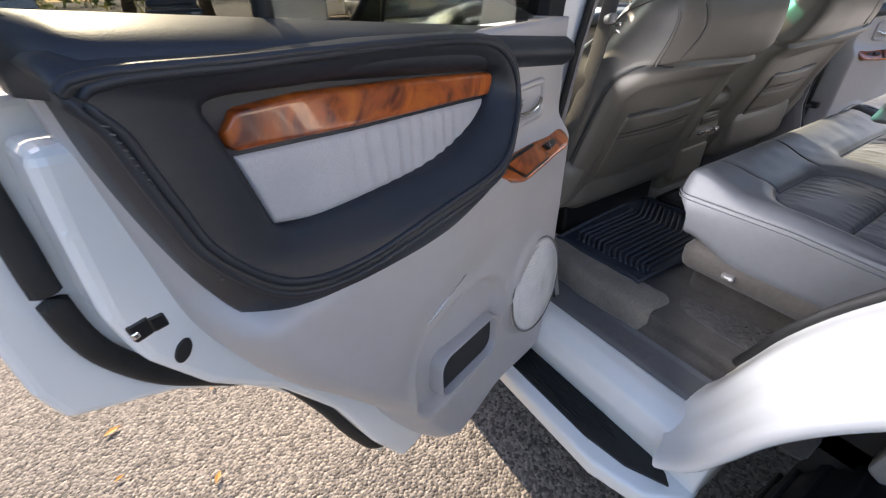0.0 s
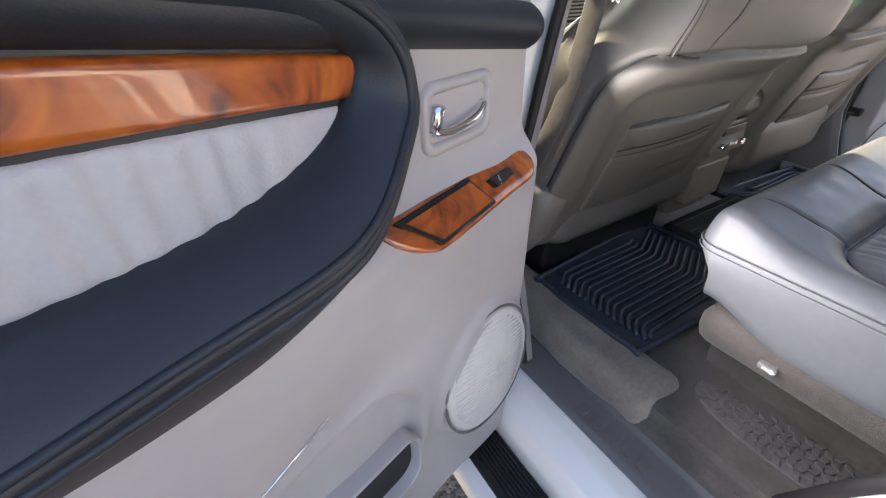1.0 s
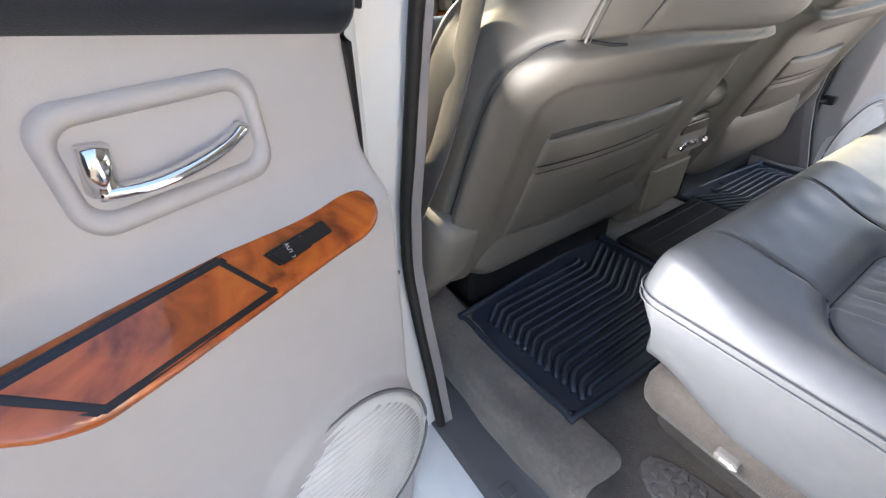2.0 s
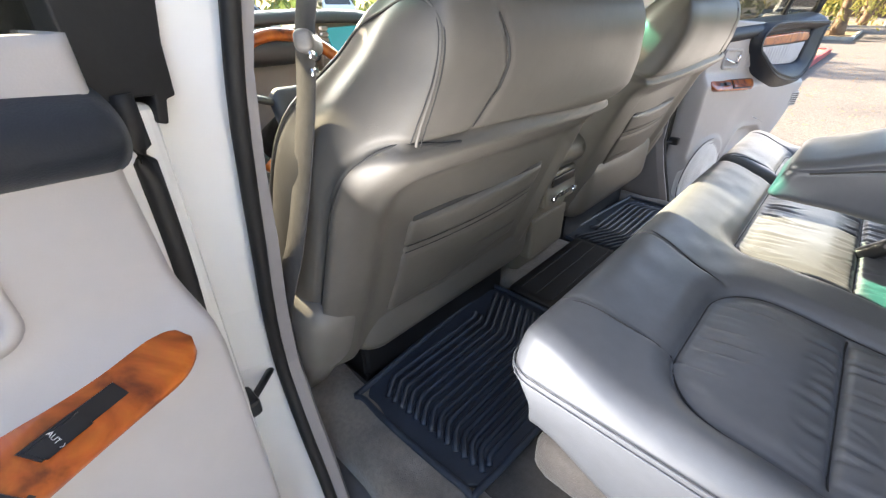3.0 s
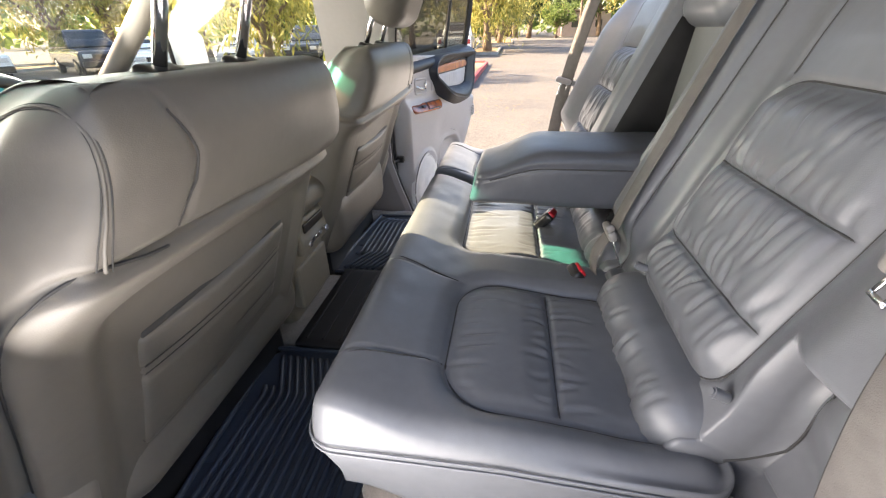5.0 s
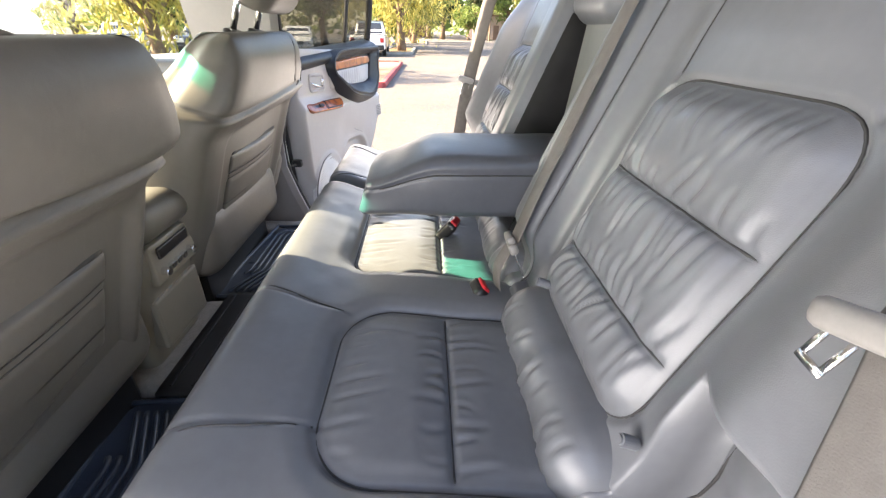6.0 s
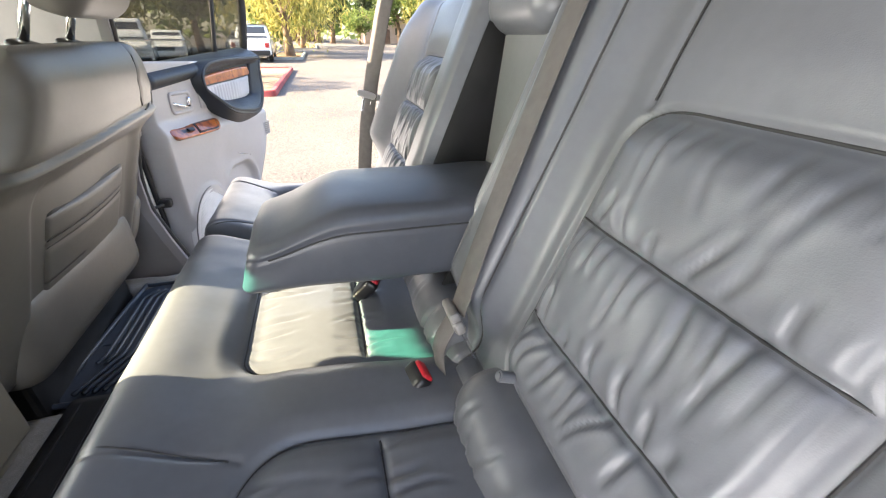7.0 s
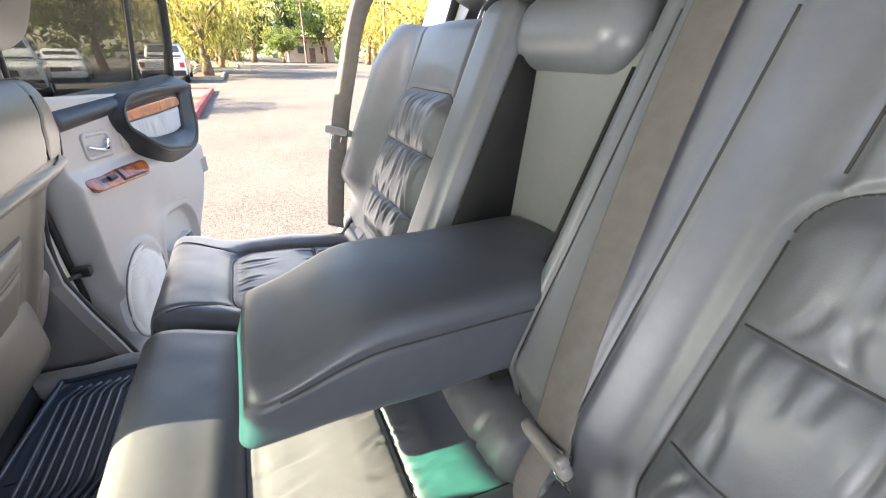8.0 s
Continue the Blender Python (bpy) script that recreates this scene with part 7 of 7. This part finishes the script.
def parked(kind, paint, label):
    """A parked vehicle pointing along +y, wheels at z = 0."""
    c = thing("parked_car", (0, 0, 0), label, "car", "parked cars")
    suvk = kind in ("suv", "pickup")
    L, Wd, hh = (4.9, 1.9, 1.78) if suvk else (4.5, 1.8, 1.45)
    belt = 1.08 if suvk else 0.92
    low = 0.32 if suvk else 0.22
    half = L / 2
    V, n, F = rbox((-Wd / 2, -half, low), (Wd / 2, half, belt), 0.14, 0.12)
    V[:, 2] -= (0.10 if suvk else 0.16) * sstep(half * 0.45, half, V[:, 1]) * (V[:, 2] > belt - 0.25)
    mesh_part("body", V, F, paint, c)
    y0, y1 = (-half + 0.15, half - 1.45) if kind == "suv" else ((-0.45, half - 1.45) if kind == "pickup" else (-half + 0.55, half - 1.25))
    V, n, F = rbox((-Wd / 2 + 0.07, y0, belt - 0.05), (Wd / 2 - 0.07, y1, hh), 0.12, 0.10)
    k = sstep(belt, hh, V[:, 2])
    V[:, 0] *= 1 - 0.14 * k
    V[:, 1] += np.where(V[:, 1] > (y0 + y1) / 2, -0.55, 0.28 if kind != "sedan" else 0.5) * k
    mesh_part("cabin", V, F, paint, c)
    # windows as inset dark panes
    zc0, zc1 = belt + 0.05, hh - 0.12
    for s in (-1, 1):
        for a, b in ((y0 + 0.25, (y0 + y1) / 2 - 0.08), ((y0 + y1) / 2, y1 - 0.15)):
            o = [(a + 0.03, zc0), (b, zc0), (b - 0.28 * (b > (y0 + y1) / 2 + 0.3), zc1), (a + 0.2 * (a < (y0 + y1) / 2 - 0.2), zc1)]
            xx = lambda z: (Wd / 2 - 0.07) * (1 - 0.14 * float(sstep(belt, hh, np.array(z)))) + 0.012
            bm = prism(o, lambda q, z, t, s=s: (s * (xx(z) - 0.02 + t), q, z), 0, 0.02, 0.004)
            part("window", bm, M_CARGLASS, c)
    for yy, sg in ((y1, 1), (y0, -1)):
        f = 0.55 if sg > 0 else (0.28 if kind != "sedan" else 0.5)
        o = [(-Wd / 2 + 0.22, zc0), (Wd / 2 - 0.22, zc0), (Wd / 2 - 0.32, zc1), (-Wd / 2 + 0.32, zc1)]
        bm = prism(o, lambda q, z, t: (q, yy - sg * f * float(sstep(belt, hh, np.array(z))) + sg * (t + 0.006), z), -0.03, 0.012, 0.004)
        part("windscreen" if sg > 0 else "rear_window", bm, M_CARGLASS, c)
    for s in (-1, 1):
        part("headlight", box_bm((s * (Wd / 2 - 0.30) - 0.16, half - 0.06, belt - 0.38), (s * (Wd / 2 - 0.30) + 0.16, half + 0.012, belt - 0.22), 0.02), M_LAMP, c)
        part("tail_light", box_bm((s * (Wd / 2 - 0.16) - 0.10, -half - 0.012, belt - 0.38), (s * (Wd / 2 - 0.16) + 0.10, -half + 0.06, belt - 0.15), 0.02), M_TAIL, c)
        for yy in (half - 0.85, -half + 0.9):
            R = 0.36 if suvk else 0.32
            w = new("wheel")
            w.parent, w.location = c, (s * (Wd / 2 - 0.10), yy, R)
            part("tyre", cyl_bm((s * (Wd / 2 - 0.20), yy, R), (s * (Wd / 2 + 0.012), yy, R), R, 28, 0.03), M_RUBBER, w)
            part("rim", cyl_bm((s * (Wd / 2 - 0.05), yy, R), (s * (Wd / 2 + 0.02), yy, R), R * 0.62, 20, 0.01), M_STEEL, w)
    part("bumper", box_bm((-Wd / 2 + 0.06, half - 0.08, low + 0.02), (Wd / 2 - 0.06, half + 0.05, low + 0.26), 0.04, 3), paint if kind == "sedan" else M_PLASTIC, c)
    part("bumper", box_bm((-Wd / 2 + 0.06, -half - 0.05, low + 0.02), (Wd / 2 - 0.06, -half + 0.08, low + 0.26), 0.04, 3), M_PLASTIC, c)
    part("grille", box_bm((-0.38, half - 0.03, belt - 0.42), (0.38, half + 0.016, belt - 0.24), 0.02), M_PLASTIC, c)
    if kind == "pickup":
        part("load_bed", box_bm((-Wd / 2 + 0.14, -half + 0.10, belt - 0.02), (Wd / 2 - 0.14, -0.50, belt + 0.012), 0.01), M_PLASTIC, c, "black load bed")
    return c


w_suv = parked("suv", M_WHITE, "white parked suv in the lot")
w_suv.matrix_basis = pose(19.0, 6.4, 0, 0, 0, 105)
w_sed = parked("sedan", M_WHITE, "white parked sedan in the lot")
w_sed.matrix_basis = pose(27.5, 7.2, 0, 0, 0, 100)
d_suv = parked("suv", M_CARDARK, "dark blue parked suv in the lot")
d_suv.matrix_basis = pose(22.5, 10.2, 0, 0, 0, 100)
pick = parked("pickup", M_WHITE, "white parked pickup truck by the tree")
pick.matrix_basis = pose(26.5, 2.75, 0, 0, 0, -88)
s_sed = parked("sedan", M_CARSILVER, "silver parked sedan in the lot")
s_sed.matrix_basis = pose(20.5, 13.0, 0, 0, 0, 110)
for ob, x, y, a in ((w_suv, 27.0, 10.5, 98), (w_sed, 17.5, 16.0, 140), (w_suv, 13.0, 20.5, 165), (s_sed, 8.5, 21.6, 178), (w_sed, 4.0, 21.8, 184), (d_suv, -0.5, 21.5, 178), (w_suv, -5.5, 21.8, 182), (w_sed, 46, 5.0, 95), (w_suv, 52, 4.8, 92), (s_sed, 38, 5.0, 90), (w_sed, 33.0, 14.0, 95), (d_suv, 17.0, 18.5, 150)):
    copy_thing(ob, pose(x, y, 0, 0, 0, a))


def building():
    b = thing("low_building", (78, -11.5, 0), "low pale pink stucco building with flat brown roof", "building")
    part("wall", box_bm((75, -15.5, 0), (83, -8.2, 3.4), 0.05), M_STUCCO, b)
    part("roof", box_bm((74.7, -15.8, 3.4), (83.3, -7.9, 3.75), 0.06), M_ROOF, b)
    for y in (-13.8, -10.2):
        w = part("window", box_bm((74.96, y - 0.5, 1.3), (75.02, y + 0.5, 2.3), 0.01), M_CARGLASS, b)
    part("door", box_bm((74.95, -12.4, 0.0), (75.03, -11.5, 2.1), 0.01), M_ROOF, b)
    b2 = thing("low_building", (92, 2.5, 0), "low brown building behind the trees", "building")
    part("wall", box_bm((90, -1.5, 0), (97, 6.0, 3.2), 0.05), M_ROOF, b2)
    part("roof", box_bm((89.5, -2.0, 3.2), (97.5, 6.5, 3.6), 0.06), M_STUCCO, b2)


building()
for x, y, h in ((64, -9.4, 8.0), (44.0, -14.5, 6.5)):
    u = thing("utility_pole", (x, y, 0), "weathered wooden utility pole", "pole", "poles")
    part("pole", cyl_bm((x, y, 0), (x, y, h), 0.13, 14), M_BARK, u)
    part("crossarm", box_bm((x - 0.06, y - 0.9, h - 0.7), (x + 0.06, y + 0.9, h - 0.55), 0.01), M_BARK, u)


# far woods closing the horizon
def far_woods():
    rng = np.random.default_rng(77)
    n = 16000
    a = rng.uniform(-math.pi, math.pi, n)
    r = rng.uniform(105, 150, n)
    top = 9 + 6 * vnoise(a * 7, a * 0, 5) + 4 * vnoise(a * 25, a * 0, 6)
    z = rng.random(n) ** 0.8 * top
    C = np.stack([r * np.sin(a), r * np.cos(a), z], -1)
    L = rng.uniform(0.7, 1.6, n)[:, None]
    ax = rng.normal(0, 1, (n, 3)); ax /= np.linalg.norm(ax, axis=1, keepdims=True)
    sd = np.cross(ax, rng.normal(0, 1, (n, 3))); sd /= np.linalg.norm(sd, axis=1, keepdims=True)
    V = np.stack([C - ax * L, C + sd * L * 0.7, C + ax * L, C - sd * L * 0.7], 1).reshape(-1, 3)
    ob = mesh_part("far_woods", V, np.arange(4 * n).reshape(n, 4), M_LEAF_GREEN, None, "", smooth=False)
    tagged(ob, "distant band of green trees at the horizon", "woods", kind="stuff")


far_woods()
# dry leaf litter on the asphalt
def litter():
    rng = np.random.default_rng(5)
    n = 1500
    x, y = rng.uniform(6, 34, n), 0.3 - rng.exponential(1.6, n)
    x = np.r_[x, rng.uniform(-2.4, -1.3, 6)]
    y = np.r_[y, rng.uniform(0.1, 1.2, 6)]
    n = len(x)
    s = rng.uniform(0.012, 0.035, n)
    a = rng.uniform(0, 6.28, n)
    c, q = np.cos(a), np.sin(a)
    V = []
    for i, (ex, ey) in enumerate(((-1, 0), (0, 0.45), (1, 0), (0, -0.45))):
        V.append(np.stack([x + s * (ex * c - ey * q), y + s * (ex * q + ey * c), np.full(n, 0.012) + 0.004 * (i % 2)], -1))
    V = np.stack(V, 1).reshape(-1, 3)
    m = leaf_material("dry_leaf", (0.30, 0.13, 0.03), (0.45, 0.25, 0.06))
    ob = mesh_part("leaf_litter", V, np.arange(4 * n).reshape(n, 4), m, None, "", smooth=False)
    tagged(ob, "scattered dry brown leaves on the asphalt", "leaf litter", kind="stuff")


litter()
